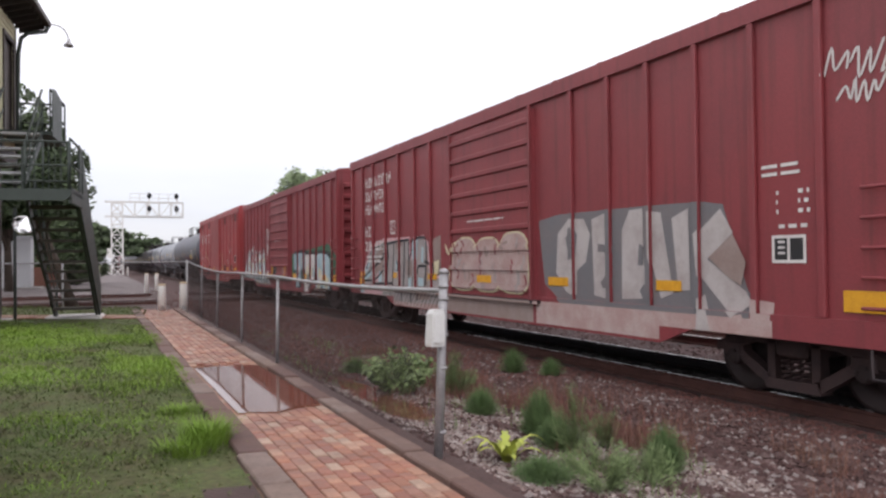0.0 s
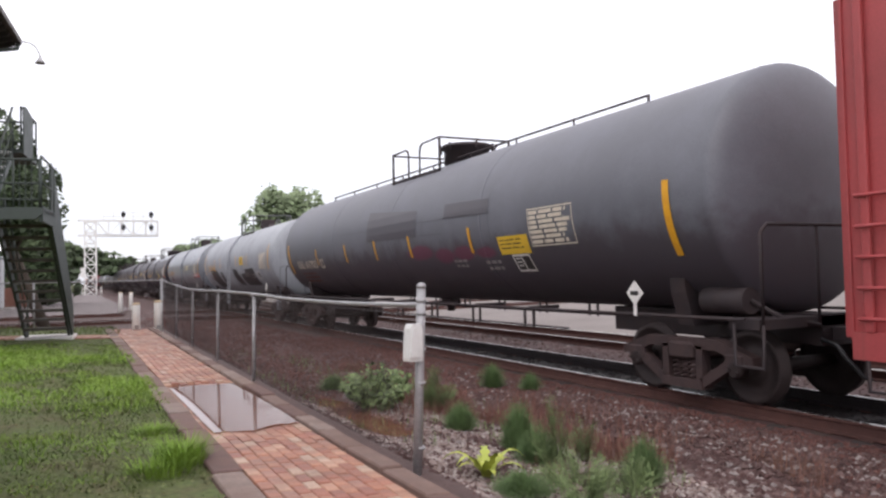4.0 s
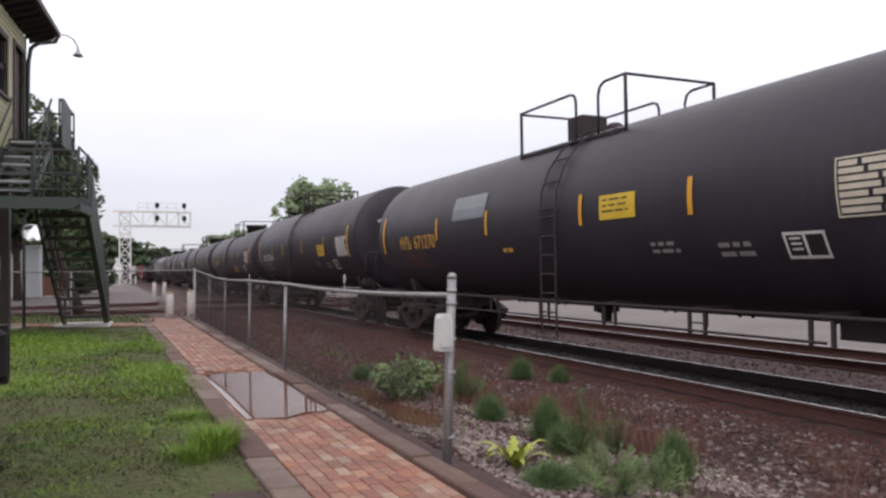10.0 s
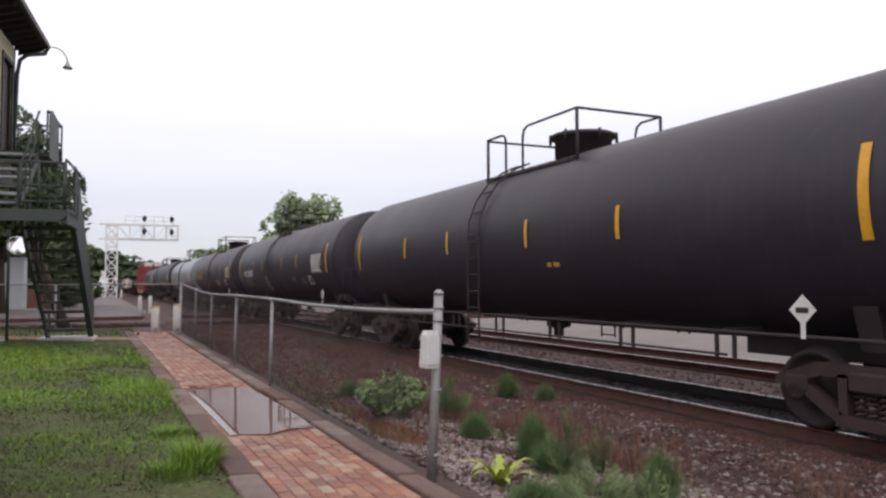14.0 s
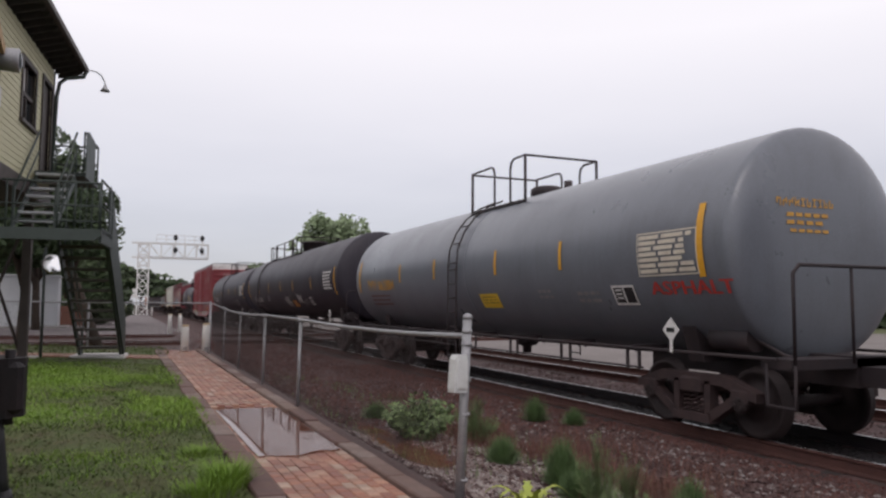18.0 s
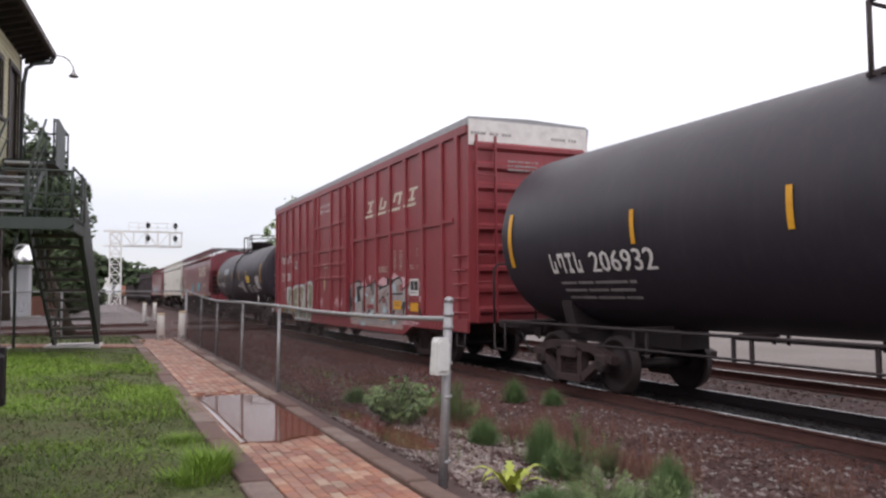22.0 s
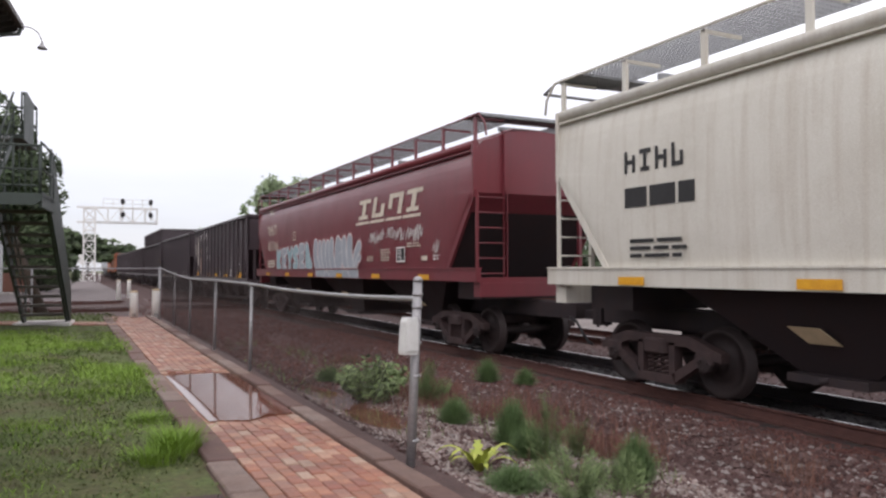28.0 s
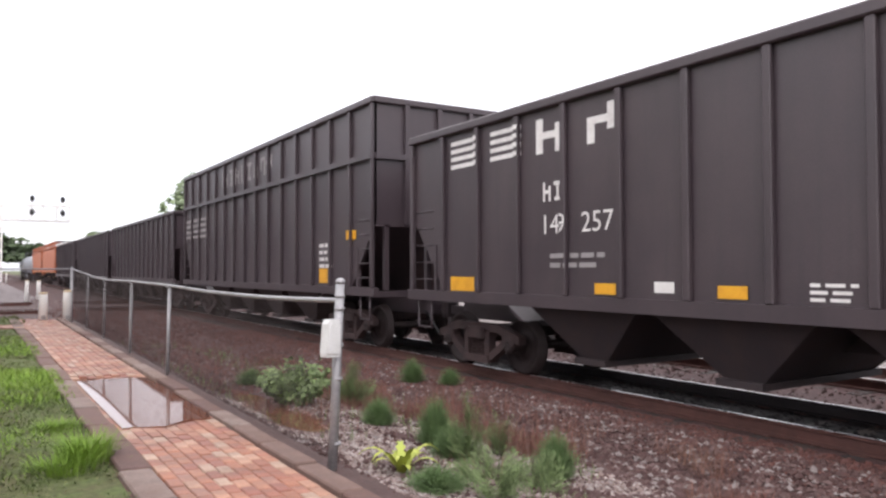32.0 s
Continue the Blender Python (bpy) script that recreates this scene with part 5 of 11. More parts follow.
def box_car(label, u0, u1, top, paint, ribs, door, door_ribs, sill=0.78, inset=0.72, plug=False, rib_w=0.09, belt=None, belt_z=2.3, wide_from=None, end_cap=None, door_posts=(), door_rails=(), panels=(), flat=False, truck_in=2.55):
    """A steel boxcar. ribs: places of the side posts; door: its far and near edge."""
    car, mid, half = start_car("boxcar", label, u0, u1, "boxcar")
    a, b, w = -half + inset, half - inset, HALF - 0.06
    s = Shape()
    s.box(-w, w, a, b, sill + 0.25, top - 0.16)
    part("body", s, paint, car)
    s = Shape()
    eave, ridge = (top - 0.03, top + 0.02) if flat else (top - 0.1, top + 0.06)
    s.prism([(-w - 0.05, top - 0.18), (-w - 0.05, eave), (0, ridge), (w + 0.05, eave), (w + 0.05, top - 0.18)], "y", a - 0.04, b + 0.04)
    n = 14
    for k in range(n + 1):
        y = a + (b - a) * k / n
        s.prism([(-w, eave), (-w, eave + 0.035), (0, ridge + 0.035), (w, eave + 0.035), (w, eave), (0, ridge - 0.01)], "y", y - 0.04, y + 0.04)
    part("roof", s, M_GALV if end_cap else paint, car)
    # side sill, deeper between the trucks
    for d in (-1, 1):
        s = Shape()
        x0, x1 = sorted((d * w, d * (w + 0.05)))
        m0, m1 = a + 3.6, b - 3.6
        ring = [(a, sill + 0.27), (a, sill), (m0 - 0.6, sill), (m0, sill - 0.22), (m1, sill - 0.22), (m1 + 0.6, sill), (b, sill), (b, sill + 0.27)]
        s.prism(ring, "x", x0, x1)
        part("side_sill", s, paint, car)
        s = Shape()
        x0, x1 = sorted((d * w, d * (w + 0.055)))
        s.box(x0, x1, a, b, top - 0.34, top - 0.17)
        part("top_chord", s, paint, car)
    d_far, d_near = door
    rails = door_rails or [sill + 0.22 + (top - 0.64 - sill) * (k + 0.5) / door_ribs for k in range(door_ribs)]
    for p, q, z0, z1 in panels:
        for d in (-1, 1):
            s = Shape()
            s.box(*sorted((d * w, d * (w + 0.03))), q, p, z0, z1, 0.012)
            part("side_panel", s, paint, car)
    for d in (-1, 1):
        for y in ribs:
            k = rib_w * (1.9 if wide_from is not None and y < wide_from else 1.0)
            s = Shape()
            x0, x1 = sorted((d * w, d * (w + 0.06)))
            s.box(x0, x1, y - k / 2, y + k / 2, sill + 0.27, top - 0.34, 0.012)
            part("rib", s, paint, car)
        if belt:
            for p, q in belt:
                s = Shape()
                x0, x1 = sorted((d * w, d * (w + 0.045)))
                s.box(x0, x1, p, q, belt_z, belt_z + 0.09)
                part("belt_rail", s, paint, car)
        # the sliding door with pressed ribs, on its rails
        xo = w + 0.075
        s = Shape()
        x0, x1 = sorted((d * w, d * xo))
        s.box(x0, x1, d_near, d_far, sill + 0.22, top - 0.42)
        door_ob = part("door", s, paint, car)
        for z in rails:
            s = Shape()
            x0, x1 = sorted((d * xo, d * (xo + 0.035)))
            s.box(x0, x1, d_near + 0.06, d_far - 0.06, z - 0.05, z + 0.05, 0.015)
            part("door_rib", s, paint, door_ob)
        for y in (d_near + 0.04, d_far - 0.04) + tuple(door_posts):
            s = Shape()
            x0, x1 = sorted((d * xo, d * (xo + 0.05)))
            s.box(x0, x1, y - 0.035, y + 0.035, sill + 0.2, top - 0.35, 0.01)
            part("door_post", s, paint, door_ob)
        s = Shape()
        x0, x1 = sorted((d * w, d * (xo + 0.05)))
        s.box(x0, x1, d_near - 0.2, d_far + (d_far - d_near), sill + 0.15, sill + 0.215)
        part("door_track", s, M_UNDER, car)
        for y, wdt in ((b - 0.35, 0.5), (a + 0.35, 0.5)):
            rung = cached(("grab_iron", paint.name), lambda: Shape().pipe([(0.05, -wdt / 2, 0), (-0.02, -wdt / 2, 0), (-0.02, wdt / 2, 0), (0.05, wdt / 2, 0)], 0.014, 6).mesh("grab_iron", paint))
            for k in range(5):
                part("grab_iron", rung, None, car, at=pose(d * (w + 0.06), y, sill + 0.4 + 0.3 * k, 0, 0, 0 if d < 0 else 180))
            s = Shape()
            s.pipe([(0, -0.2, 0.3), (0, -0.2, 0), (0, 0.2, 0), (0, 0.2, 0.3)], 0.016, 6)
            part("sill_step", s, M_UNDER, car, at=pose(d * (w + 0.03), y, sill - 0.3))
    # corrugated ends
    for y, e in ((a, -1), (b, 1)):
        s = Shape()
        y0, y1 = sorted((y, y + e * 0.03))
        s.box(-w - 0.02, w + 0.02, y0, y1, sill + 0.2, top - 0.16)
        end_ob = part("end_wall", s, paint, car)
        for k in range(9):
            z = sill + 0.45 + (top - 1.05 - sill) * k / 8
            s = Shape()
            s.prism([(y + e * 0.03, z - 0.1), (y + e * 0.11, z - 0.04), (y + e * 0.11, z + 0.04), (y + e * 0.03, z + 0.1)], "x", -w + 0.12, w - 0.12)
            part("end_rib", s, paint, end_ob)
        if end_cap:
            s = Shape()
            y0, y1 = sorted((y + e * 0.03, y + e * 0.045))
            s.box(-w, w, y0, y1, top - 0.6, top - 0.05)
            panel = part("end_panel", s, end_cap, end_ob, "white upper end panel")
            if e < 0:
                rnd = random.Random(5)
                s = Shape()
                for x0, n in ((-w + 0.05, 13), (0.55, 10)):
                    for k in range(n):
                        if k not in (5, 9):
                            s.box(x0 + k * 0.075, x0 + k * 0.075 + rnd.uniform(0.04, 0.06), y0 - 0.004, y0 - 0.001, top - 0.37, top - 0.31)
                for k in range(3):
                    for j in range(9):
                        s.box(-0.6 + j * 0.085, -0.6 + j * 0.085 + rnd.uniform(0.04, 0.08), y - 0.118, y - 0.114, top - 0.93 - 0.09 * k, top - 0.89 - 0.09 * k)
                part("lettering", s, M_DULLTXT, end_ob)
        lad = ladder(7, top - sill - 0.6, 0.45)
        part("end_ladder", lad, paint, end_ob, at=pose(-w + 0.35, y + e * 0.14, sill + 0.2, 0, 0, 90))
    underframe(car, a, b, half, mid, sill, truck_in)
    rib_at = [(y, rib_w * (1.9 if wide_from is not None and y < wide_from else 1.0) / 2 + 0.003) for y in ribs]
    post_at = [(y, 0.038) for y in (d_near + 0.04, d_far - 0.04) + tuple(door_posts)]

    def depth(y, z):
        if d_near < y < d_far and sill + 0.215 < z < top - 0.42:
            if any(abs(y - p) < k for p, k in post_at):
                return 0.125
            return 0.11 if any(abs(z - r) < 0.051 for r in rails) else 0.075
        if d_near - 0.2 < y < d_far + (d_far - d_near) and sill + 0.15 < z < sill + 0.215:
            return 0.125
        if z < sill + 0.27:
            return 0.05
        if belt and any(p < y < q for p, q in belt) and belt_z < z < belt_z + 0.09:
            return 0.061
        if any(abs(y - p) < k for p, k in rib_at):
            return 0.061
        return 0.03 if any(q < y < p and z0 < z < z1 for p, q, z0, z1 in panels) else 0.0

    ycut = [p + e * k for p, k in rib_at + post_at for e in (-1, 1)] + [d_near, d_far, d_near - 0.2, d_far + (d_far - d_near)] + [y for p, q, _, _ in panels for y in (p, q)]
    zcut = [z for _, _, z0, z1 in panels for z in (z0, z1)] + [sill + 0.15, sill + 0.215, sill + 0.27, belt_z, belt_z + 0.09] + [r + e * 0.051 for r in rails for e in (-1, 1)]
    m0, m1 = a + 3.6, b - 3.6
    ycut += [m0, m1]
    return car, Side(car, w, sorted(ycut), sorted(zcut), depth, None, lambda y: sill - 0.215 if m0 < y < m1 else sill + 0.005, (a + 0.02, b - 0.02))


def underframe(car, a, b, half, mid, sill=0.9, truck_in=2.55):
    s = Shape()
    s.box(-0.28, 0.28, a, b, 0.72, sill + 0.26)
    for k in range(9):
        y = a + (b - a) * (k + 0.5) / 9
        s.box(-1.35, 1.35, y - 0.06, y + 0.06, sill + 0.1, sill + 0.24)
    part("centre_sill", s, M_UNDER, car)
    s = Shape()
    s.rod((0.35, 0.6, 0.72), (0.35, 1.5, 0.72), 0.19, 12)
    s.rod((-0.5, -1.2, 0.68), (-0.5, -0.5, 0.68), 0.16, 12)
    s.pipe([(-0.5, -0.5, 0.68), (-0.6, 1.0, 0.6), (0.1, 3.0, 0.66)], 0.03, 5)
    part("brake_gear", s, M_UNDER, car)
    truck(car, half - truck_in, mid)
    truck(car, -half + truck_in, mid)


def tank_car(label, u0, u1, paint, radius=1.58, axis_z=2.55, dome="manway", top_cap=None, head=1.2,
             rails=(1.2, 0.45, -0.2, -2.0), rail_w=0.92, extra_rail=(), walkway=0.0, ladder_at=0.55, dome_at=-0.9, mids=(4.2, 1.75, -1.5, -3.95), truck_in=2.55, end_in=0.0, span=None, head_marks=None, rail_h=0.6, bulge=(0.3, 0.1, 3.4), end_strip=0.5, hot=False, strip_dz=0.0):
    """A tank car with stub sills, domed ends, top platform with railings, side ladder and running rails."""
    car, mid, half = start_car("tank_car", label, u0, u1, "tank car")
    h = half - head
    n = 40
    # blunt domed ends: an ellipse, a third as deep as it is high
    prof = [(-h + bulge[1] + bulge[0] * (1 - max(1 - q ** bulge[2], 0.0) ** 0.45), max(0.02, radius * q)) for q in (0.0, 0.15, 0.3, 0.42, 0.54, 0.65, 0.74, 0.82, 0.88, 0.93, 0.965, 0.985, 0.996, 1.0)]
    near = min(0.3, max(head - 0.85, 0.0))
    dn, df = (near + 0.2, 0.3) if span is None else (span[0] - h, span[1] - h)
    cap = prof
    prof = [(y - dn, r) for y, r in cap] + [(-2.0, radius), (2.0, radius)] + [(-y + df, r) for y, r in reversed(cap)]
    s = Shape()
    s.lathe(prof, (0, 0, axis_z), "y", n)
    tank = part("tank", s, paint, car)
    if top_cap:
        s = Shape()
        ring = [(math.sin(a) * (radius + 0.008), axis_z + math.cos(a) * (radius + 0.008)) for a in [radians(-48 + 96 * k / 16) for k in range(17)]]
        inner = [(x * 0.985, axis_z + (z - axis_z) * 0.985) for x, z in reversed(ring)]
        s.prism(ring + inner, "y", -h + 0.5, h - 0.5)
        part("top_jacket", s, top_cap, tank, "grey top of the tank")
    for y in ((-h * 0.45, 0.0, h * 0.45) if paint in (M_TANKSILVER, M_TANKTWO) else (0.0,) if paint is not M_TANKBLACK else ()):
        s = Shape()
        s.lathe([(-0.03, radius - 0.01), (-0.03, radius + 0.005), (0.03, radius + 0.005), (0.03, radius - 0.01)], (0, y, axis_z), "y", n)
        part("seam_band", s, paint, tank)
    # stub sills, end platforms, saddles
    for e in (-1, 1):
        s = Shape()
        y0, y1 = sorted((e * (half - end_in - 0.55), e * (half - truck_in - 1.85)))
        s.box(-0.28, 0.28, y0, y1, 0.74, 1.12)
        y0, y1 = sorted((e * (half - end_in - 0.55), e * (half - end_in - 1.0)))
        s.box(-1.35, 1.35, y0, y1, 0.98, 1.1)
        part("stub_sill", s, M_UNDER, car)
        s = Shape()
        y = e * (half - truck_in) - (0.5 if e < 0 and truck_in < 3 else 0.0)
        s.prism([(-1.0, 0.95), (1.0, 0.95), (1.12, 1.4), (1.16, 1.78), (0.9, 1.45), (0, 1.2), (-0.9, 1.45), (-1.16, 1.78), (-1.12, 1.4)], "y", y - 0.14, y + 0.14)
        part("saddle", s, M_UNDER, car)
        s = Shape()
        yy = e * (half - end_in - 0.45)
        s.pipe([(-1.4, yy, 1.05), (-1.4, yy, 2.1), (-1.3, yy, 2.2), (1.3, yy, 2.2), (1.4, yy, 2.1), (1.4, yy, 1.05)], 0.022, 6)
        s.pipe([(-1.4, yy, 1.05), (-1.4, yy, 0.55), (-1.4, yy - e * 0.42, 0.55), (-1.4, yy - e * 0.42, 1.05)], 0.018, 6)
        s.pipe([(-0.45, yy, 1.05), (-0.45, yy, 2.2)], 0.02, 6)
        s.pipe([(0.45, yy, 1.05), (0.45, yy, 2.2)], 0.02, 6)
        part("end_railing", s, M_UNDER if paint is not M_TANKSILVER else M_TANKGREY, car)
    # side running rails on brackets
    for d in (-1, 1):
        s = Shape()
        x = d * 1.42
        s.pipe([(x, -half + end_in + 0.7, 1.1), (x, half - end_in - 0.7, 1.1)], 0.024, 6)
        s.pipe([(x, -h * 0.7, 0.82), (x, h * 0.7, 0.82)], 0.018, 6)
        m = 2 * int(h * 0.7 / 1.87) + 1
        for k in range(m):
            y = (k - (m - 1) / 2) * 1.87 - 0.1
            for g in (-0.14, 0.14):
                s.box(min(x, x - d * 0.03), max(x, x - d * 0.03), y + g - 0.025, y + g + 0.025, 0.78, 1.12)
            s.box(*sorted((x, d * 0.8)), y - 0.03, y + 0.03, 1.08, 1.14)
        part("side_rail", s, M_UNDER, car)
        # ladder up the side of the tank
        if ladder_at is None:
            continue
        s = Shape()
        lad_paint = M_UNDER if paint not in (M_TANKGREY, M_TANKSILVER) else paint
        for off in (-0.23, 0.23):
            pts = [(d * (max(1.5, radius + 0.05) if k < 4 else (radius + 0.07) * math.cos(a)), ladder_at + off, z) for k, (a, z) in
                   enumerate([(0, 0.55), (0, 1.0), (0, 1.8), (0, axis_z)] + [(radians(q), axis_z + (radius + 0.07) * math.sin(radians(q))) for q in (15, 30, 45, 60, 74)])]
            s.pipe(pts, 0.02, 5)
        side_lad = part("side_ladder", s, lad_paint, car)
        rung = cached(("rung", lad_paint.name), lambda: Shape().rod((0, -0.23, 0), (0, 0.23, 0), 0.016, 6).mesh("rung", lad_paint))
        for k in range(12):
            if k < 7:
                p = (d * max(1.5, radius + 0.05), 0.6 + k * 0.32)
            else:
                q = radians(4 + (k - 7) * 16)
                p = (d * (radius + 0.07) * math.cos(q), axis_z + (radius + 0.07) * math.sin(q))
            part("rung", rung, None, side_lad, at=pose(p[0], ladder_at, p[1]))
    # top platform with its railings, dome and valves
    zt = axis_z + radius
    c1, s1, b0, c0 = rails
    w = rail_w
    zp = axis_z + math.sqrt(radius ** 2 - w ** 2) + 0.06
    rail_paint = M_UNDER if paint not in (M_TANKGREY, M_TANKSILVER) else M_RAILGREY
    s = Shape()
    for x0, x1 in ((-w - 0.02, -w + 0.42), (w - 0.42, w + 0.02)):
        s.box(x0, x1, c0 + 0.1, c1 + 0.05, zp - 0.05, zp)
        m = max(4, int((c1 - c0) / 0.3))
        for k in range(m):
            y = c0 + 0.1 + (c1 - c0 - 0.1) * (k + 0.5) / m
            s.box(x0, x1, y - 0.02, y + 0.02, zp, zp + 0.018)
    for y in (c0 + 0.25, (c0 + c1) / 2, c1 - 0.1):
        for x in (-w, w):
            s.box(x - 0.03, x + 0.03, y - 0.03, y + 0.03, zp - 0.32, zp - 0.04)
    part("top_platform", s, M_UNDER, car)
    zr = zt + rail_h

    def pipe(pts, r=0.024):
        part("railing_pipe", Shape().pipe(pts, r, 6), rail_paint, car)

    def post(x, y, z=None):
        part("railing_post", Shape().rod((x, y, zp - 0.2), (x, y, z or zr), 0.032, 6), rail_paint, car)
    # near and far hoops of the ladder end, joined across
    post(-w, c1)
    post(w, c1)
    pipe([(-w, c1, zr - 0.01), (-w, s1 + 0.16, zr - 0.01), (-w, s1 + 0.05, zr - 0.05), (-w, s1, zr - 0.16), (-w, s1, zp - 0.05)])
    pipe([(-w, c1, zr - 0.03), (w, c1, zr - 0.03)])
    e1 = min(s1, c1 - 0.7)
    pipe([(w, c1, zr - 0.01), (w, e1 + 0.16, zr - 0.01), (w, e1 + 0.05, zr - 0.05), (w, e1, zr - 0.16), (w, e1, zp - 0.05)])
    # the hoop round the fittings, closed across at the other end
    for x in (-w, w):
        y0 = b0 if x < 0 else max(c0 + 0.55, min(b0, c0 + 0.7))
        pipe([(x, y0, zp - 0.05), (x, y0, zr - 0.2), (x, y0 - 0.05, zr - 0.06), (x, y0 - 0.18, zr), (x, c0, zr)])
        post(x, c0)
    pipe([(-w, c0, zr), (w, c0, zr)])
    for y0, y1 in extra_rail:
        pipe([(-w, y0, zp - 0.05), (-w, y0, zr - 0.2), (-w, y0 - 0.05, zr - 0.06), (-w, y0 - 0.18, zr), (-w, y1 + 0.18, zr), (-w, y1 + 0.05, zr - 0.06), (-w, y1, zr - 0.2), (-w, y1, zp - 0.05)])
        for k in range(3):
            post(-w, y0 - 0.35 + (y1 - y0 + 0.7) * k / 2)
    s = Shape()
    if dome == "manway":
        s.lathe([(-0.1, 0.54), (0.36, 0.54), (0.38, 0.63), (0.43, 0.63), (0.46, 0.58), (0.5, 0.3), (0.51, 0.02)], (0, dome_at, zt - 0.06), "z", 24)
        bolt = cached("dome_bolt", lambda: Shape().rod((0, 0, 0.22), (0, 0, 0.42), 0.03, 6).mesh("bolt", M_UNDER))
        for k in range(6):
            q = k * math.tau / 6 + 0.4
            part("bolt", bolt, None, car, at=pose(0.62 * math.cos(q), dome_at + 0.62 * math.sin(q), zt))
    elif dome == "low":
        s.lathe([(0, 0.36), (0.18, 0.36), (0.24, 0.28), (0.26, 0.02)], (0, dome_at, zt - 0.06), "z", 18)
        part("valve", Shape().rod((0.1, dome_at - 0.7, zt - 0.1), (0.1, dome_at - 0.7, zt + 0.22), 0.09, 10), M_UNDER, car)
    else:
        s.box(-0.3, 0.3, dome_at - 0.25, dome_at + 0.25, zt - 0.06, zt + 0.42, 0.03)
        part("valve", Shape().lathe([(0, 0.2), (0.12, 0.2), (0.2, 0.1), (0.21, 0.02)], (0, dome_at - 0.85, zt - 0.05), "z", 14), M_UNDER, car)
    part("dome", s, M_UNDER, car)
    if walkway:
        s = Shape()
        s.pipe([(-0.4, -walkway, zt - 0.12), (-0.4, -walkway, zt + 0.05), (-0.4, walkway, zt + 0.05), (-0.4, walkway, zt - 0.12)], 0.022, 6)
        for k in range(9):
            y = -walkway + 2 * walkway * k / 8
            s.rod((-0.4, y, zt - 0.12), (-0.4, y, zt + 0.05), 0.02, 6)
        part("roof_handrail", s, M_UNDER, car)
    s = Shape()
    s.lathe([(0, 0.24), (-0.16, 0.24), (-0.2, 0.1), (-0.34, 0.1)], (0, 0, axis_z - radius + 0.04), "z", 14)
    part("bottom_outlet", s, M_UNDER, car)
    s = Shape()
    yb = -half + truck_in
    yb -= 0.5 if truck_in < 3 else 0.0
    s.rod((-0.95, yb - 1.05, 1.3), (-0.95, yb - 0.35, 1.3), 0.17, 14)
    s.pipe([(-0.95, yb - 1.05, 1.3), (-0.8, yb - 1.35, 1.1), (-0.4, yb - 1.55, 1.0)], 0.03, 6)
    part("brake_cylinder", s, M_UNDER, car)
    for k, y in enumerate((-h - dn * (span is not None) + 0.7, *mids, h + df - 0.7) if span else (-h + end_strip, *mids, h - 0.5)):
        tall = k in (0, len(mids) + 1)
        curve_patch(tank, y - (0.06 if tall else 0.045), y + (0.06 if tall else 0.045), (2.10 if tall else 2.33) + strip_dz, (3.07 if tall else 2.82) + strip_dz, axis_z, radius + 0.012, M_YELLOW, "reflective_strip", "yellow reflective strip")
    s = Shape()
    s.box(-0.004, 0.004, -0.03, 0.03, 0, 0.2)
    s.prism([(0, 0.14), (0.17, 0.31), (0, 0.48), (-0.17, 0.31)], "x", -0.006, 0.006)
    part("placard", s, M_WHITE, car, "white diamond placard", at=pose(-1.44, -half + truck_in + 0.0, 1.08))
    part("placard", cached("placard_mark", lambda: placard_mark()), None, car, at=pose(-1.452, -half + truck_in + 0.0, 1.08))
    if end_in:
        for e in (-1, 1):
            part("draft_sill", Shape().box(-0.2, 0.2, *sorted((e * (half - 0.3), e * (half - end_in - 1.2))), 0.76, 1.0), M_UNDER, car)

    def on_head(s, polys):
        for poly in polys:
            vs = []
            for x, z in poly:
                r = math.hypot(x, z)
                y = next((y0 + (y1 - y0) * (r - r0) / max(r1 - r0, 1e-6) for (y0, r0), (y1, r1) in zip(cap, cap[1:]) if r0 <= r <= r1), cap[0][0])
                vs.append((x, y - dn - 0.012, axis_z + z))
            s.add(vs, [tuple(range(len(vs)))])

    if head_marks:
        # small lettering on the near domed end
        rows, hm = head_marks
        s = Shape()
        rnd = random.Random(len(label))
        for k, (xa, xb, za, zb, n) in enumerate(rows):
            for c in range(n):
                x0, x1 = xa + (xb - xa) * (c + 0.1) / n, xa + (xb - xa) * (c + 0.85) / n
                bits = GLYPHS[rnd.randrange(len(GLYPHS))] if k == 0 else ((0, 1, 0, 1),)
                for p0, p1, q0, q1 in bits:
                    on_head(s, [[(x0 + (x1 - x0) * px, za + (zb - za) * pz) for px, pz in ((p0, q0), (p1, q0), (p1, q1), (p0, q1))]])
        tagged(part("head_lettering", s, hm, tank), kind="stuff")
        if hot:
            s = Shape()
            vs, fs = letters("HOT", 0.14)
            on_head(s, [[(-0.62 + vs[i][0] * 1.1, 0.64 + vs[i][1]) for i in f] for f in fs])
            part("head_lettering", s, M_WHITE, tank)
    underframe_tank(car, half, mid, truck_in)
    return car, tank, Side(tank, 0.0, cylinder=(axis_z, radius))


def placard_mark():
    s = Shape()
    s.box(-0.002, 0.002, -0.08, 0.08, 0.28, 0.34)
    return s.mesh("placard_mark", M_BLACKP)


def underframe_tank(car, half, mid, truck_in):
    truck(car, half - truck_in, mid)
    truck(car, -half + truck_in - (0.5 if truck_in < 3 else 0.0), mid)


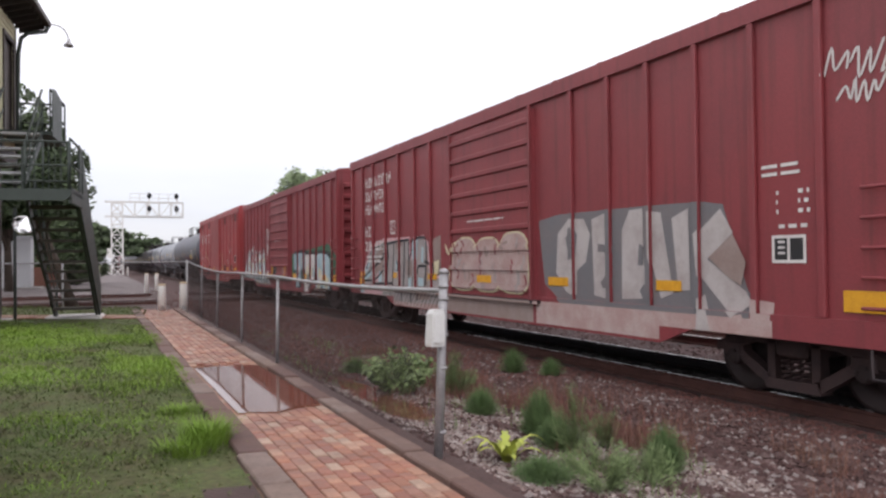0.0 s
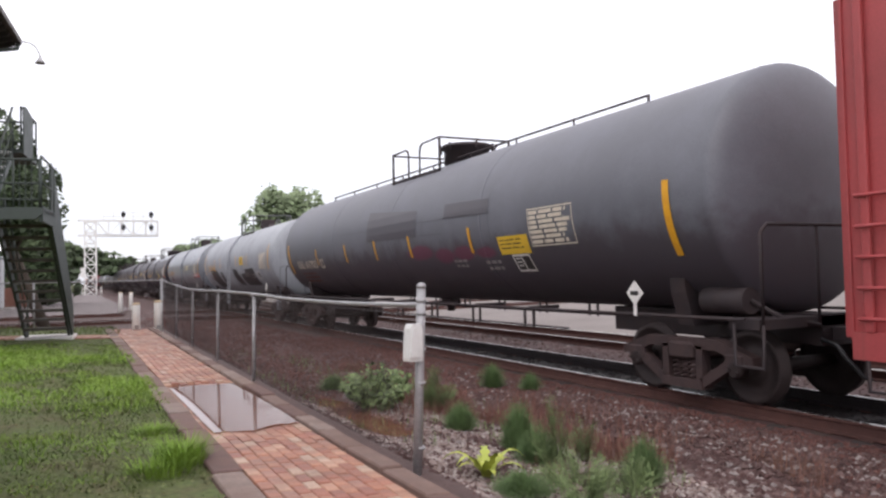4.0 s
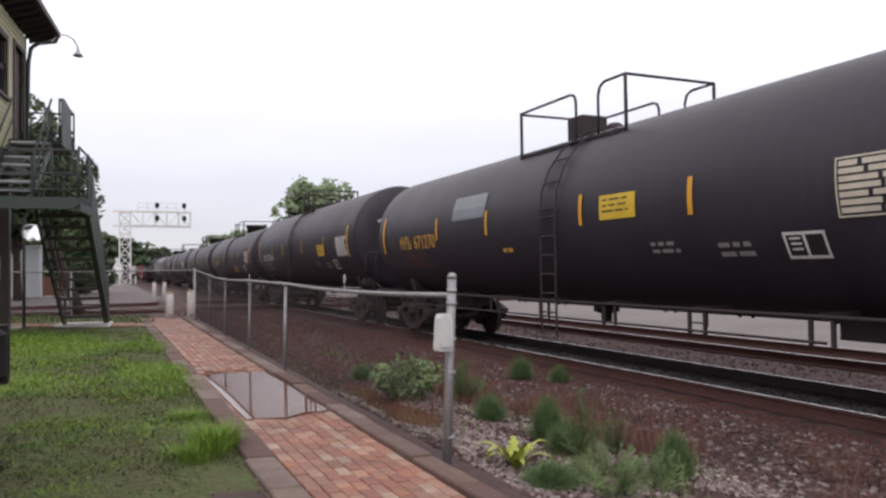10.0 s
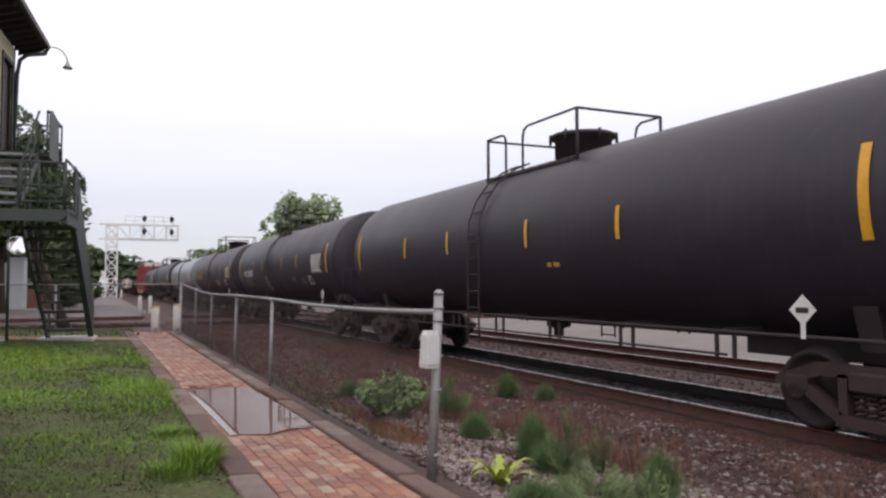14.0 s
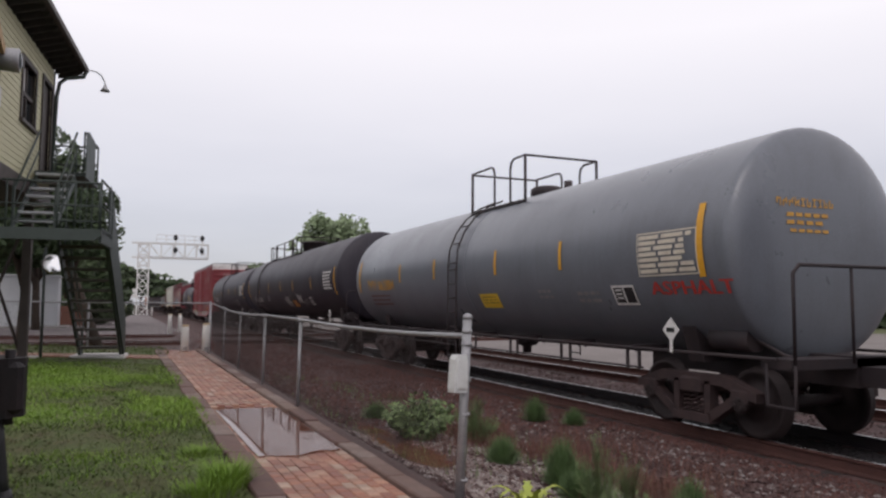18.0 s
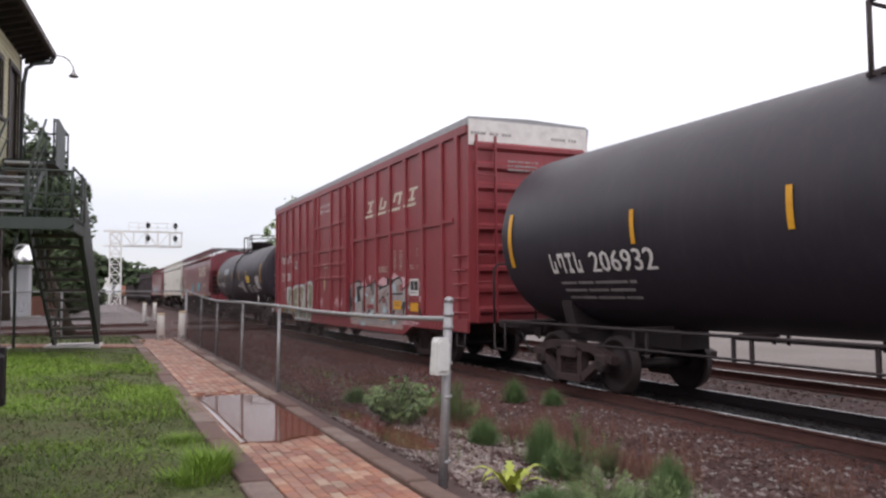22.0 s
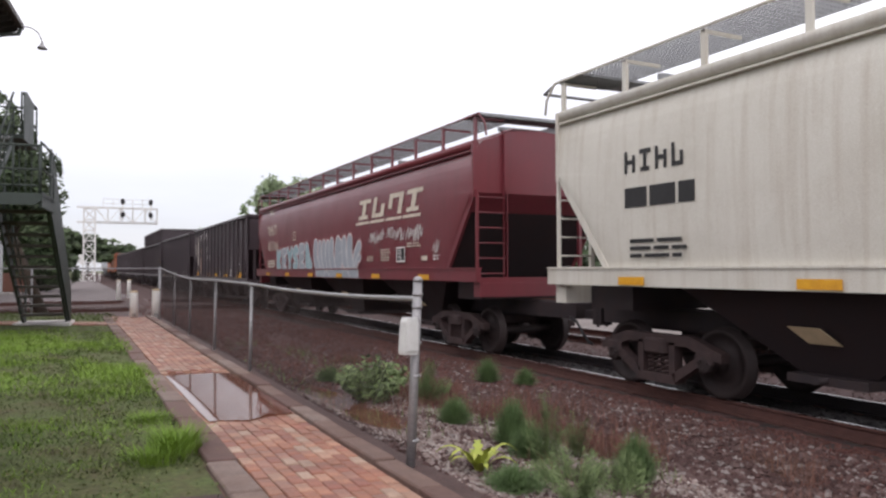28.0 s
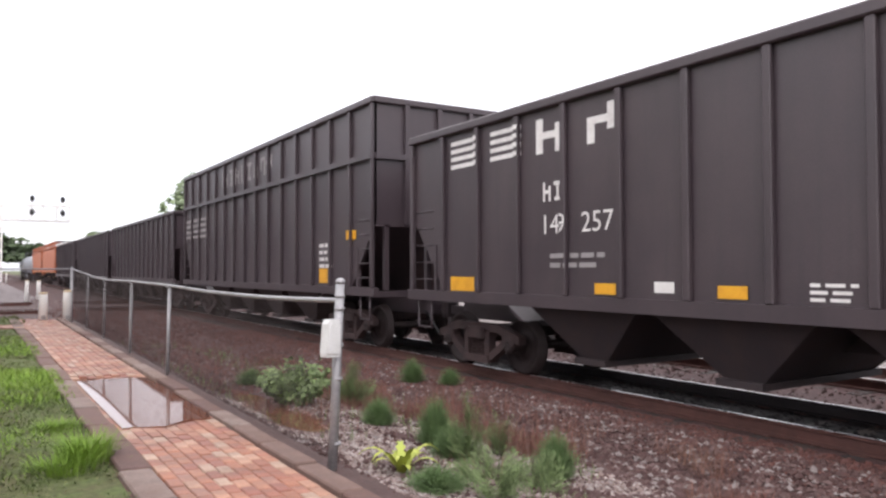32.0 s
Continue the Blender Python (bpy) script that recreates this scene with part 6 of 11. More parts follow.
def curve_patch(tank, y0, y1, z0, z1, cz, r, material, name, label="", n=8):
    """A patch of paint that follows the tank's round side, facing -x."""
    s = Shape()
    vs = []
    for k in range(n + 1):
        z = z0 + (z1 - z0) * k / n
        q = max(min((z - cz) / r, 0.999), -0.999)
        x = -math.sqrt(1 - q * q) * r
        vs += [(x, y0, z), (x, y1, z)]
    s.add(vs, [(2 * k, 2 * k + 1, 2 * k + 3, 2 * k + 2) for k in range(n)], True)
    return part(name, s, material, tank, label)


def covered_hopper(label, u0, u1, paint, top=4.45, sill=1.62, inset=0.82, truck_in=1.73):
    """A covered grain hopper: rounded sides, roof walk, slope sheets at the ends, chutes below."""
    car, mid, half = start_car("covered_hopper", label, u0, u1, "hopper car")
    a, b, w = -half + inset, half - 0.9, HALF
    # side shell: a bowed section
    outer = [(-w + 0.02, sill), (-w - 0.02, sill + 0.5), (-w - 0.03, sill + 1.4), (-w, top - 0.75), (-w + 0.08, top - 0.42), (-w + 0.2, top - 0.28), (-0.7, top - 0.04), (0, top)]
    flank, rest = outer[:5], outer[5:]
    fine = []
    for i in range(len(flank) - 1):
        p0, p1, p2, p3 = flank[max(i - 1, 0)], flank[i], flank[i + 1], flank[min(i + 2, len(flank) - 1)]
        for f in (0.0, 0.25, 0.5, 0.75):
            fine.append(tuple(0.5 * (2 * p1[j] + (p2[j] - p0[j]) * f + (2 * p0[j] - 5 * p1[j] + 4 * p2[j] - p3[j]) * f * f + (3 * p1[j] - p0[j] - 3 * p2[j] + p3[j]) * f ** 3) for j in (0, 1)))
    outer = fine + [flank[-1]] + rest
    ring = outer + [(-x, z) for x, z in reversed(outer[:-1])]
    s = Shape()
    # the lower corners of the body are cut back by the slope sheets
    cut = 1.25
    vs, fs, m = [], [], len(ring)
    for y, k in ((a, 0), (a + cut, 1), (b - cut, 1), (b, 0)):
        for x, z in ring:
            zz = z if k else max(z, sill + 1.55)
            vs.append((x, y, zz))
    for r in range(3):
        fs += [(r * m + i, r * m + (i + 1) % m, (r + 1) * m + (i + 1) % m, (r + 1) * m + i) for i in range(m)]
    fs += [tuple(range(m - 1, -1, -1)), tuple(range(3 * m, 4 * m))]
    s.add(vs, fs)
    body = part("body", s, paint, car)
    for d in (-1, 1):
        s = Shape()
        x0, x1 = sorted((d * (w - 0.06), d * (w + 0.05)))
        s.box(x0, x1, a - 0.17, b + 0.25, sill - 0.16, sill + 0.08)
        s.box(x0 - 0.02, x1 + 0.02, a - 0.17, b + 0.25, sill + 0.08, sill + 0.11)
        part("side_sill", s, paint, car)
        s = Shape()
        s.pipe([(d * (w - 0.05), a + 0.02, top - 0.35), (d * (w - 0.05), b - 0.02, top - 0.35)], 0.085, 8)
        s.box(*sorted((d * (w - 0.06), d * (w + 0.025))), a + 0.02, b - 0.02, top - 0.49, top - 0.465)
        part("top_chord", s, paint, car)
        # roof walk: open grating on thin brackets, with an edge bar
        zw = top + 0.21
        s = Shape()
        for k in range(15):
            x = d * (0.55 + 0.95 * k / 14)
            s.box(x - 0.004, x + 0.004, a - 0.1, b + 0.1, zw - 0.02, zw)
        m = int((b - a) / 0.1)
        for k in range(m + 1):
            y = a - 0.1 + (b - a + 0.2) * k / m
            s.box(*sorted((d * 0.55, d * 1.5)), y - 0.004, y + 0.004, zw - 0.014, zw - 0.004)
        part("roof_walk", s, M_GRATE, car)
        n = 13
        for k in range(n + 1):
            y = a + 0.05 + (b - a - 0.1) * k / n
            s = Shape()
            s.box(*sorted((d * 1.46, d * 1.5)), y - 0.045, y + 0.045, top - 0.42, zw - 0.03)
            s.box(*sorted((d * 0.85, d * 1.5)), y - 0.02, y + 0.02, zw - 0.07, zw - 0.03)
            part("walk_bracket", s, paint, car)
        s = Shape()
        xr = d * 1.51
        s.pipe([(xr, a - 0.42, top - 0.25), (xr, a - 0.38, top - 0.02), (xr, a - 0.15, zw), (xr, b + 0.15, zw), (xr, b + 0.38, top - 0.02), (xr, b + 0.42, top - 0.25)], 0.02, 6)
        part("walk_edge", s, paint, car)
        # end bracing, ladder and step
        for y, e in ((a, -1), (b, 1)):
            s = Shape()
            yy = y + e * 0.0
            s.box(*sorted((d * (w - 0.05), d * (w + 0.03))), yy - 0.04, yy + 0.04, sill + 1.45, top - 0.3)
            s.prism([(yy - e * 0.05, sill + 1.6), (yy - e * (cut + 0.0), sill + 0.02), (yy - e * (cut - 0.12), sill + 0.02), (yy + e * 0.0, sill + 1.45)], "x", *sorted((d * (w - 0.06), d * (w - 0.0))))
            part("end_post", s, paint, car)
    s = Shape()
    s.box(-0.36, 0.36, a + 0.5, b - 0.5, top - 0.02, top + 0.14, 0.03)
    part("hatch_trough", s, paint, car)
    for k in range(4):
        y = a + 1.0 + (b - a - 2.0) * k / 3
        s = Shape()
        s.box(-0.4, 0.4, y - 0.05, y + 0.05, top + 0.14, top + 0.24, 0.02)
        part("hatch_clamp", s, M_GRATE, car)
    for e in (-1, 1):
        y = a if e < 0 else b
        s = Shape()
        s.box(-1.5, 1.5, *sorted((y + e * 0.1, y - e * 0.5)), top + 0.2, top + 0.24)
        s.pipe([(-1.5, y + e * 0.1, top + 0.22), (-1.5, y + e * 0.45, top + 0.1), (1.5, y + e * 0.45, top + 0.1), (1.5, y + e * 0.1, top + 0.22)], 0.02, 6)
        part("end_walk", s, M_GRATE, car)
        s = Shape()
        s.prism([(y, sill + 1.58), (y - e * cut, sill - 0.1), (y - e * (cut + 0.1), sill - 0.1), (y - e * 0.12, sill + 1.58)], "x", -w + 0.06, w - 0.06)
        # on red cars the sheet's colour holds the shade of its recess
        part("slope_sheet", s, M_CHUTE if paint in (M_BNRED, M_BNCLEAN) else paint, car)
        for x in (-0.88, 0.88):
            part("end_strut", Shape().box(x - 0.035, x + 0.035, *sorted((y + e * 0.02, y + e * 0.09)), sill - 0.1, top - 0.12), paint, car)
        part("end_ladder", ladder(6, 1.75, 0.62), paint, car, at=pose(-1.2, y + e * 0.06, sill - 0.15, 0, 0, 90))
        part("brake_wheel", Shape().lathe([(0.0, 0.25), (e * 0.03, 0.27), (e * 0.05, 0.24), (e * 0.03, 0.2), (e * 0.03, 0.05)], (0.2, y + e * 0.16, sill + 1.1), "y", 18), M_UNDER, car) if e > 0 else None
        s = Shape()
        s.box(-w, w, *sorted((y + e * 0.0, y + e * 0.12)), sill - 0.18, sill - 0.08)
        part("end_platform", s, paint, car)
        part("end_sill", Shape().box(-w + 0.05, w - 0.05, *sorted((y + e * 0.16, y - e * 0.1)), sill - 0.45, sill - 0.18), paint, car)
        part("bolster_web", Shape().box(-1.2, 1.2, *sorted((y - e * 0.35, y - e * 1.3)), 1.1, sill - 0.12), M_UNDER, car)
        part("draft_sill", Shape().box(-0.28, 0.28, *sorted((y - e * 2.4, e * (half - 0.4))), 0.8, 1.08), M_UNDER, car)
    for k in (-1, 0, 1):
        yc = k * (b - a - 2 * cut) / 3.1
        s = Shape()
        vs = [(-1.35, yc - 2.0, sill - 0.05), (1.35, yc - 2.0, sill - 0.05), (1.35, yc + 2.0, sill - 0.05), (-1.35, yc + 2.0, sill - 0.05),
              (-0.75, yc - 0.45, 0.5), (0.75, yc - 0.45, 0.5), (0.75, yc + 0.45, 0.5), (-0.75, yc + 0.45, 0.5)]
        s.add(vs, [(3, 2, 1, 0), (4, 5, 6, 7), (0, 1, 5, 4), (1, 2, 6, 5), (2, 3, 7, 6), (3, 0, 4, 7)])
        # every chute, on the white car too, is coloured for the shade below
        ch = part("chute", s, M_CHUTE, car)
        part("chute_plate", Shape().add([(-1.19, yc + 0.3, 1.05), (-1.19, yc - 0.1, 1.05), (-1.02, yc - 0.25, 0.86), (-1.02, yc + 0.15, 0.86), (-1.16, yc + 0.3, 1.05), (-1.16, yc - 0.1, 1.05), (-0.99, yc - 0.25, 0.86), (-0.99, yc + 0.15, 0.86)],
                                       [(0, 1, 2, 3), (4, 7, 6, 5), (0, 4, 5, 1), (1, 5, 6, 2), (2, 6, 7, 3), (3, 7, 4, 0)]), M_OCHRE, ch, "pale brown plate on the chute")
        s = Shape()
        s.box(-0.95, 0.95, yc - 0.5, yc + 0.5, 0.4, 0.5)
        s.rod((-1.1, yc, 0.46), (1.1, yc, 0.46), 0.04, 8)
        part("gate", s, M_UNDER, ch)
    s = Shape()
    s.box(-0.15, 0.15, a, b, 0.75, 1.0)
    part("centre_sill", s, M_UNDER, car)
    for k in range(6):
        y = 7.75 - 2.84 * k
        part("reflective_strip", rect(y - 0.26, y + 0.26, sill - 0.14, sill - 0.03, -w - 0.075), M_YELLOW, car, "yellow reflective strip")
    truck(car, half - 2.55, mid)
    truck(car, a + truck_in, mid)
    return car, Side(car, w + 0.032, low=lambda y: sill - 0.15)


def open_hopper(label, u0, u1, top=4.02, sill=1.28, extended=0.0, posts=16, paint=None, inset=(1.0, 0.85)):
    """An open coal hopper with outside posts, sloped ends and bottom chutes."""
    paint = paint or M_COAL
    car, mid, half = start_car("open_hopper", label, u0, u1, "hopper car")
    a, b, w = -half + inset[0], half - inset[1], HALF - 0.02
    t = 0.05
    full = top + extended
    cut = 1.1
    for d in (-1, 1):
        s = Shape()
        ring = [(a + cut, sill), (b - cut, sill), (b, sill + 1.35), (b, full), (a, full), (a, sill + 1.35)]
        s.prism(ring, "x", *sorted((d * (w - t), d * w)))
        side = part("side_wall", s, paint, car)
        s = Shape()
        s.box(*sorted((d * (w - 0.06), d * (w + 0.09))), a - 0.05, b + 0.05, full - 0.04, full + 0.1, 0.02)
        part("top_chord", s, paint, car)
        if extended:
            s = Shape()
            s.box(*sorted((d * w, d * (w + 0.1))), a - 0.03, b + 0.03, top - 0.06, top + 0.06)
            part("belt_rail", s, paint, car)
        s = Shape()
        s.box(*sorted((d * (w - 0.05), d * (w + 0.07))), a - 0.1, b + 0.1, sill - 0.12, sill + 0.06)
        part("side_sill", s, paint, car)
        for k in range(posts):
            y = a + 0.04 + (b - a - 0.08) * k / (posts - 1)
            z0 = sill + 0.06 if a + cut < y < b - cut else sill + 0.06
            s = Shape()
            s.box(*sorted((d * w, d * (w + 0.075))), y - 0.05, y + 0.05, z0, full - 0.04, 0.012)
            part("side_post", s, paint, side)
        for y, e in ((a, -1), (b, 1)):
            lad = ladder(5, 1.5, 0.6, rails=False)
            part("end_ladder", lad, paint, car, at=pose(d * (w - 0.02), y - e * 0.42, sill + 0.1))
            s = Shape()
            s.box(*sorted((d * (w - 0.06), d * (w + 0.02))), *sorted((y - e * 0.75, y - e * 0.83)), sill, sill + 0.85)
            s.pipe([(d * w, y - e * 0.2, sill - 0.1), (d * w, y - e * 0.2, sill - 0.6), (d * w, y - e * 0.65, sill - 0.6), (d * w, y - e * 0.65, sill - 0.1)], 0.016, 6)
            part("corner_brace", s, paint, car)
    for e in (-1, 1):
        y = a if e < 0 else b
        s = Shape()
        s.box(-w, w, *sorted((y, y - e * t)), sill + 1.3, full)
        end = part("end_wall", s, paint, car)
        for k in range(3):
            x = -0.8 + 0.8 * k
            s = Shape()
            s.box(x - 0.05, x + 0.05, *sorted((y, y + e * 0.08)), sill + 1.35, full)
            part("end_post", s, paint, end)
        if extended:
            s = Shape()
            s.box(-w, w, *sorted((y, y + e * 0.09)), top - 0.06, top + 0.06)
            part("end_belt", s, paint, end)
        s = Shape()
        s.box(-w - 0.04, w + 0.04, *sorted((y - e * 0.05, y + e * 0.08)), full - 0.04, full + 0.1, 0.02)
        part("end_chord", s, paint, car)
        s = Shape()
        s.prism([(y - e * 0.02, sill + 1.36), (y - e * 3.1, sill - 0.35), (y - e * 3.2, sill - 0.35), (y - e * 0.1, sill + 1.4)], "x", -w + 0.05, w - 0.05)
        part("slope_sheet", s, paint, car)
        s = Shape()
        s.box(-w, w, *sorted((y - e * 0.3, y + e * 0.05)), sill - 0.14, sill - 0.02)
        s.box(-0.28, 0.28, *sorted((y - e * 3.0, y + e * 0.2)), 0.76, sill - 0.1)
        s.box(-1.3, -1.2, *sorted((y, y - e * 0.08)), sill, sill + 1.35)
        s.box(1.2, 1.3, *sorted((y, y - e * 0.08)), sill, sill + 1.35)
        part("end_sill", s, paint, car)
    for k in range(4):
        yc = a + 3.1 + (b - a - 6.2) * (k + 0.5) / 4
        q = (b - a - 6.2) / 8
        s = Shape()
        vs = [(-w + 0.08, yc - q, sill), (w - 0.08, yc - q, sill), (w - 0.08, yc + q, sill), (-w + 0.08, yc + q, sill),
              (-1.1, yc - 0.25, 0.45), (1.1, yc - 0.25, 0.45), (1.1, yc + 0.25, 0.45), (-1.1, yc + 0.25, 0.45)]
        s.add(vs, [(3, 2, 1, 0), (4, 5, 6, 7), (0, 1, 5, 4), (1, 2, 6, 5), (2, 3, 7, 6), (3, 0, 4, 7)])
        ch = part("chute", s, M_UNDER, car)
        s = Shape()
        s.box(-1.2, 1.2, yc - 0.3, yc + 0.3, 0.38, 0.46)
        part("gate", s, M_UNDER, ch)
    s = Shape()
    s.box(-0.2, 0.2, a, b, 0.78, 1.05)
    part("centre_sill", s, M_UNDER, car)
    truck(car, half - 2.55, mid)
    truck(car, -half + 2.55, mid)
    at = [a + 0.04 + (b - a - 0.08) * k / (posts - 1) for k in range(posts)]

    def depth(y, z):
        if z < sill + 0.06:
            return 0.071
        return 0.077 if any(abs(y - p) < 0.052 for p in at) else 0.0

    return car, Side(car, w, [p + e * 0.052 for p in at for e in (-1, 1)], [sill + 0.06], depth)

# ---- the cars, from the first to pass to the last ----
CAR_A, SIDE_A = box_car("maroon boxcar covered with grey graffiti", 3.6, 22.3, 4.76, M_CPRED,
                        [-8.4, -7.54, -6.64, -5.73, -4.81, -3.92, -2.96, 2.7, 3.65, 4.7, 5.68, 6.66, 7.55, 8.47], (1.52, -1.84), 9)
CAR_B, SIDE_B = box_car("maroon boxcar with pale blue and green graffiti", 22.3, 40.9, 4.74, M_CPRED,
                        [8.4, 7.45, 6.48, 5.59, 4.73, 3.76, 2.86, 1.92, -2.15, -3.2, -4.14, -5.1, -5.93, -6.93, -7.89, -8.5], (1.7, -2.0), 9)
CAR_C, SIDE_C = box_car("bright red boxcar with small white markings", 40.9, 59.9, 4.82, M_BRIGHTRED,
                        [8.6, 8.1, 6.2, 4.4, 2.75, -2.0, -3.1, -4.3, -5.8, -6.95, -8.1, -8.6], (2.36, -1.67), 17,
                        flat=True, panels=((7.9, 6.4, 1.3, 3.9), (5.9, 4.7, 1.3, 3.9), (-3.25, -4.15, 1.3, 3.85), (-5.95, -6.8, 1.3, 3.9)))
TANKS = {}
HEAD = ((-0.9, 0.1, 0.45, 0.56, 10), (-0.75, 0.0, 0.32, 0.37, 5), (-0.75, -0.1, 0.22, 0.27, 4), (-0.7, 0.0, 0.12, 0.16, 5))
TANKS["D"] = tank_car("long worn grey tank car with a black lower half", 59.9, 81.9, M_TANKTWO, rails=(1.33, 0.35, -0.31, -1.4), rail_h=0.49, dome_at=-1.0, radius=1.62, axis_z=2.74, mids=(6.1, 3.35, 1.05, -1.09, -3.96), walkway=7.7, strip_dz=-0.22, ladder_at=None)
TANKS["E"] = tank_car("grey tank car with black residue on its flank", 81.9, 100.6, M_TANKSILVER, rails=(0.7, 0.5, -0.15, -1.95), rail_w=0.88, rail_h=0.56, mids=(4.6, 2.9, -1.25, -3.6), dome="box", ladder_at=0.3, dome_at=-1.1, head_marks=(HEAD, M_LETTERY))
TANKS["F"] = tank_car("grey tank car with amber lettering", 100.6, 119.3, M_TANKGREY, rails=(0.95, -0.35, -1.03, -2.2), rail_w=0.7, rail_h=0.61, end_strip=0.26, mids=(3.95, 1.6, -2.15, -4.22), dome="box", ladder_at=-0.8, head_marks=(HEAD, M_LETTERY))
TANKS["G"] = tank_car("black tank car with a grey top", 119.3, 137.9, M_TANKBLACK, rails=(1.05, 0.25, -0.4, -2.0), rail_h=0.6, top_cap=M_TANKSILVER, head_marks=(HEAD, M_LETTERY), hot=True)
TANKS["H"] = tank_car("black tank car with a yellow sign", 137.9, 156.8, M_TANKBLACK, rails=(1.42, -0.47, -1.12, -1.85), rail_h=0.61, dome="box", ladder_at=-0.6, dome_at=0.5, head_marks=(HEAD, M_LETTERY))
TANKS["I"] = tank_car("black tank car with white lettering", 156.8, 174.7, M_TANKBLACK, rails=(1.12, 0.95, 0.25, -0.5), rail_h=0.6, dome_at=0.2, mids=(4.27, 2.15, -1.32, -4.55), radius=1.63, axis_z=2.67, head=1.1, dome="low", head_marks=(HEAD, M_WHITE), hot=True)
TANKS["J"] = tank_car("black tank car with amber lettering", 174.7, 193.5, M_TANKBLACK, mids=(4.25, 1.86, -1.36, -3.89), head_marks=(HEAD, M_LETTERY))
TANKS["K"] = tank_car("plain black tank car with yellow strips", 193.5, 212.3, M_TANKBLACK, mids=(4.25, 1.86, -1.36, -3.89))
TANKS["L1"] = tank_car("black tank car with stencilled white lettering", 212.3, 231.5, M_TANKBLACK, mids=(4.4, 2.28, -1.5, -3.95), rails=(1.7, 1.3, 0.6, -0.4), rail_h=0.62, dome_at=0.4, dome="low", ladder_at=1.1)
TANKS["L2"] = tank_car("black tank car with faded amber lettering", 231.5, 250.0, M_TANKBLACK, rails=(1.1, 0.4, -0.25, -2.05), rail_h=0.66, mids=(4.25, 1.86, -1.36, -3.89), head_marks=(HEAD, M_LETTERY))
TANKS["L3"] = tank_car("grey tank car with faded amber lettering", 250.0, 269.4, M_TANKMID, bulge=(0.26, 0.06, 3.6), rails=(1.05, -0.1, -0.85, -1.5), rail_w=0.88, rail_h=0.72, dome="low", span=(8.05, 8.65), truck_in=3.1, end_in=0.6, head_marks=(HEAD, M_LETTERY))
TANKS["L4"] = tank_car("long black tank car with white scribbles", 269.4, 291.9, M_TANKBLACK, rails=(6.55, 5.9, -0.14, -1.18), rail_h=0.53, extra_rail=((5.18, 0.5),), radius=1.62, axis_z=2.76, ladder_at=6.2, dome_at=0.0, mids=(6.3, 3.3, 0.17, -2.7, -6.2), head=0.95, span=(10.6, 10.62))
TANKS["L5"] = tank_car("black tank car with white lettering at its end", 291.9, 312.5, M_TANKBLACK, bulge=(0.22, 0.3, 4.0), end_strip=0.6, rails=(2.2, 0.2, -0.45, -1.25), rail_h=0.56, radius=1.6, axis_z=2.64, dome="low", mids=(5.4, 2.73, -1.8, -5.4), head=0.95, ladder_at=1.2, head_marks=(HEAD, M_WHITE))
CAR_L, SIDE_L = box_car("tall oxide-red boxcar with a wide plug door and graffiti", 312.5, 331.8, 5.33, M_BNRED,
                        [9.05, 8.48, 7.2, 6.16, 5.03, 3.94, 2.95, -1.54, -2.53, -3.58, -4.64, -5.74, -6.8, -7.9, -8.7], (2.77, -1.11), 5,
                        sill=0.82, inset=0.45, plug=True, belt=((2.95, 8.7), (-8.5, -1.6)), belt_z=3.16, wide_from=-1.3, flat=True, end_cap=M_WHITE,
                        door_posts=(2.56, 2.12, 0.55, -0.4), door_rails=(3.87, 3.05, 2.57, 2.13), truck_in=3.7)
TANKS["M"] = tank_car("short black tank car with white lettering", 331.8, 350.6, M_TANKBLACK, rails=(1.2, 0.1, -0.5, -1.1), rail_h=0.68, bulge=(0.2, 0.0, 4.0), radius=1.52, axis_z=2.58, dome="manway", head=1.2, ladder_at=0.7, dome_at=0.78,
                      mids=(4.43, 1.69, -0.59, -2.65), truck_in=3.75, end_in=0.95, span=(7.1, 7.75), head_marks=(HEAD, M_WHITE))
HOP_N = covered_hopper("oxide-red covered hopper with pale blue graffiti", 350.6, 370.5, M_BNCLEAN)
HOP_O = covered_hopper("off-white covered hopper with rust-streaked sides", 370.5, 391.3, M_WHITECAR)
HOP_P = covered_hopper("oxide-red covered hopper with large pale bubble graffiti", 391.3, 412.2, M_BNCLEAN, inset=1.88, truck_in=1.6)
HOP_R = open_hopper("black open coal hopper with white markings", 412.2, 430.2, inset=(1.34, 1.0))
HOP_S = open_hopper("black open coal hopper with yellow patches", 430.2, 448.2, inset=(1.2, 1.14))
HOP_T = open_hopper("tall black hopper with raised sides", 448.2, 465.6, extended=1.12, inset=(0.45, 0.9))
for k in range(3):
    open_hopper("sooty black open coal hopper", 465.6 + 17.9 * k, 465.6 + 17.9 * (k + 1))
covered_hopper("faded orange covered hopper", 519.3, 538.0, M_ORANGECAR)
covered_hopper("faded orange covered hopper", 538.0, 556.7, M_ORANGECAR)
tank_car("pale grey tank car at the end of the train", 556.7, 575.2, M_TANKSILVER)
tank_car("pale grey tank car at the end of the train", 575.2, 594.0, M_TANKSILVER)

# ---- fence along the path ----
def round_cap(s, x, y, z, r):
    s.lathe([(0, r), (r * 0.5, r * 0.9), (r * 0.9, r * 0.5), (r, 0.004)], (x, y, z), "z", 12)


def fence_rail_z(y):
    return lin(y, [(5.29, 1.225), (6.2, 1.205), (7.2, 1.195), (9.2, 1.20), (11.2, 1.24), (12.8, 1.25), (14.3, 1.265), (16, 1.255), (17.6, 1.265), (19.0, 1.30), (20.5, 1.365), (22.0, 1.43), (23.4, 1.50)])


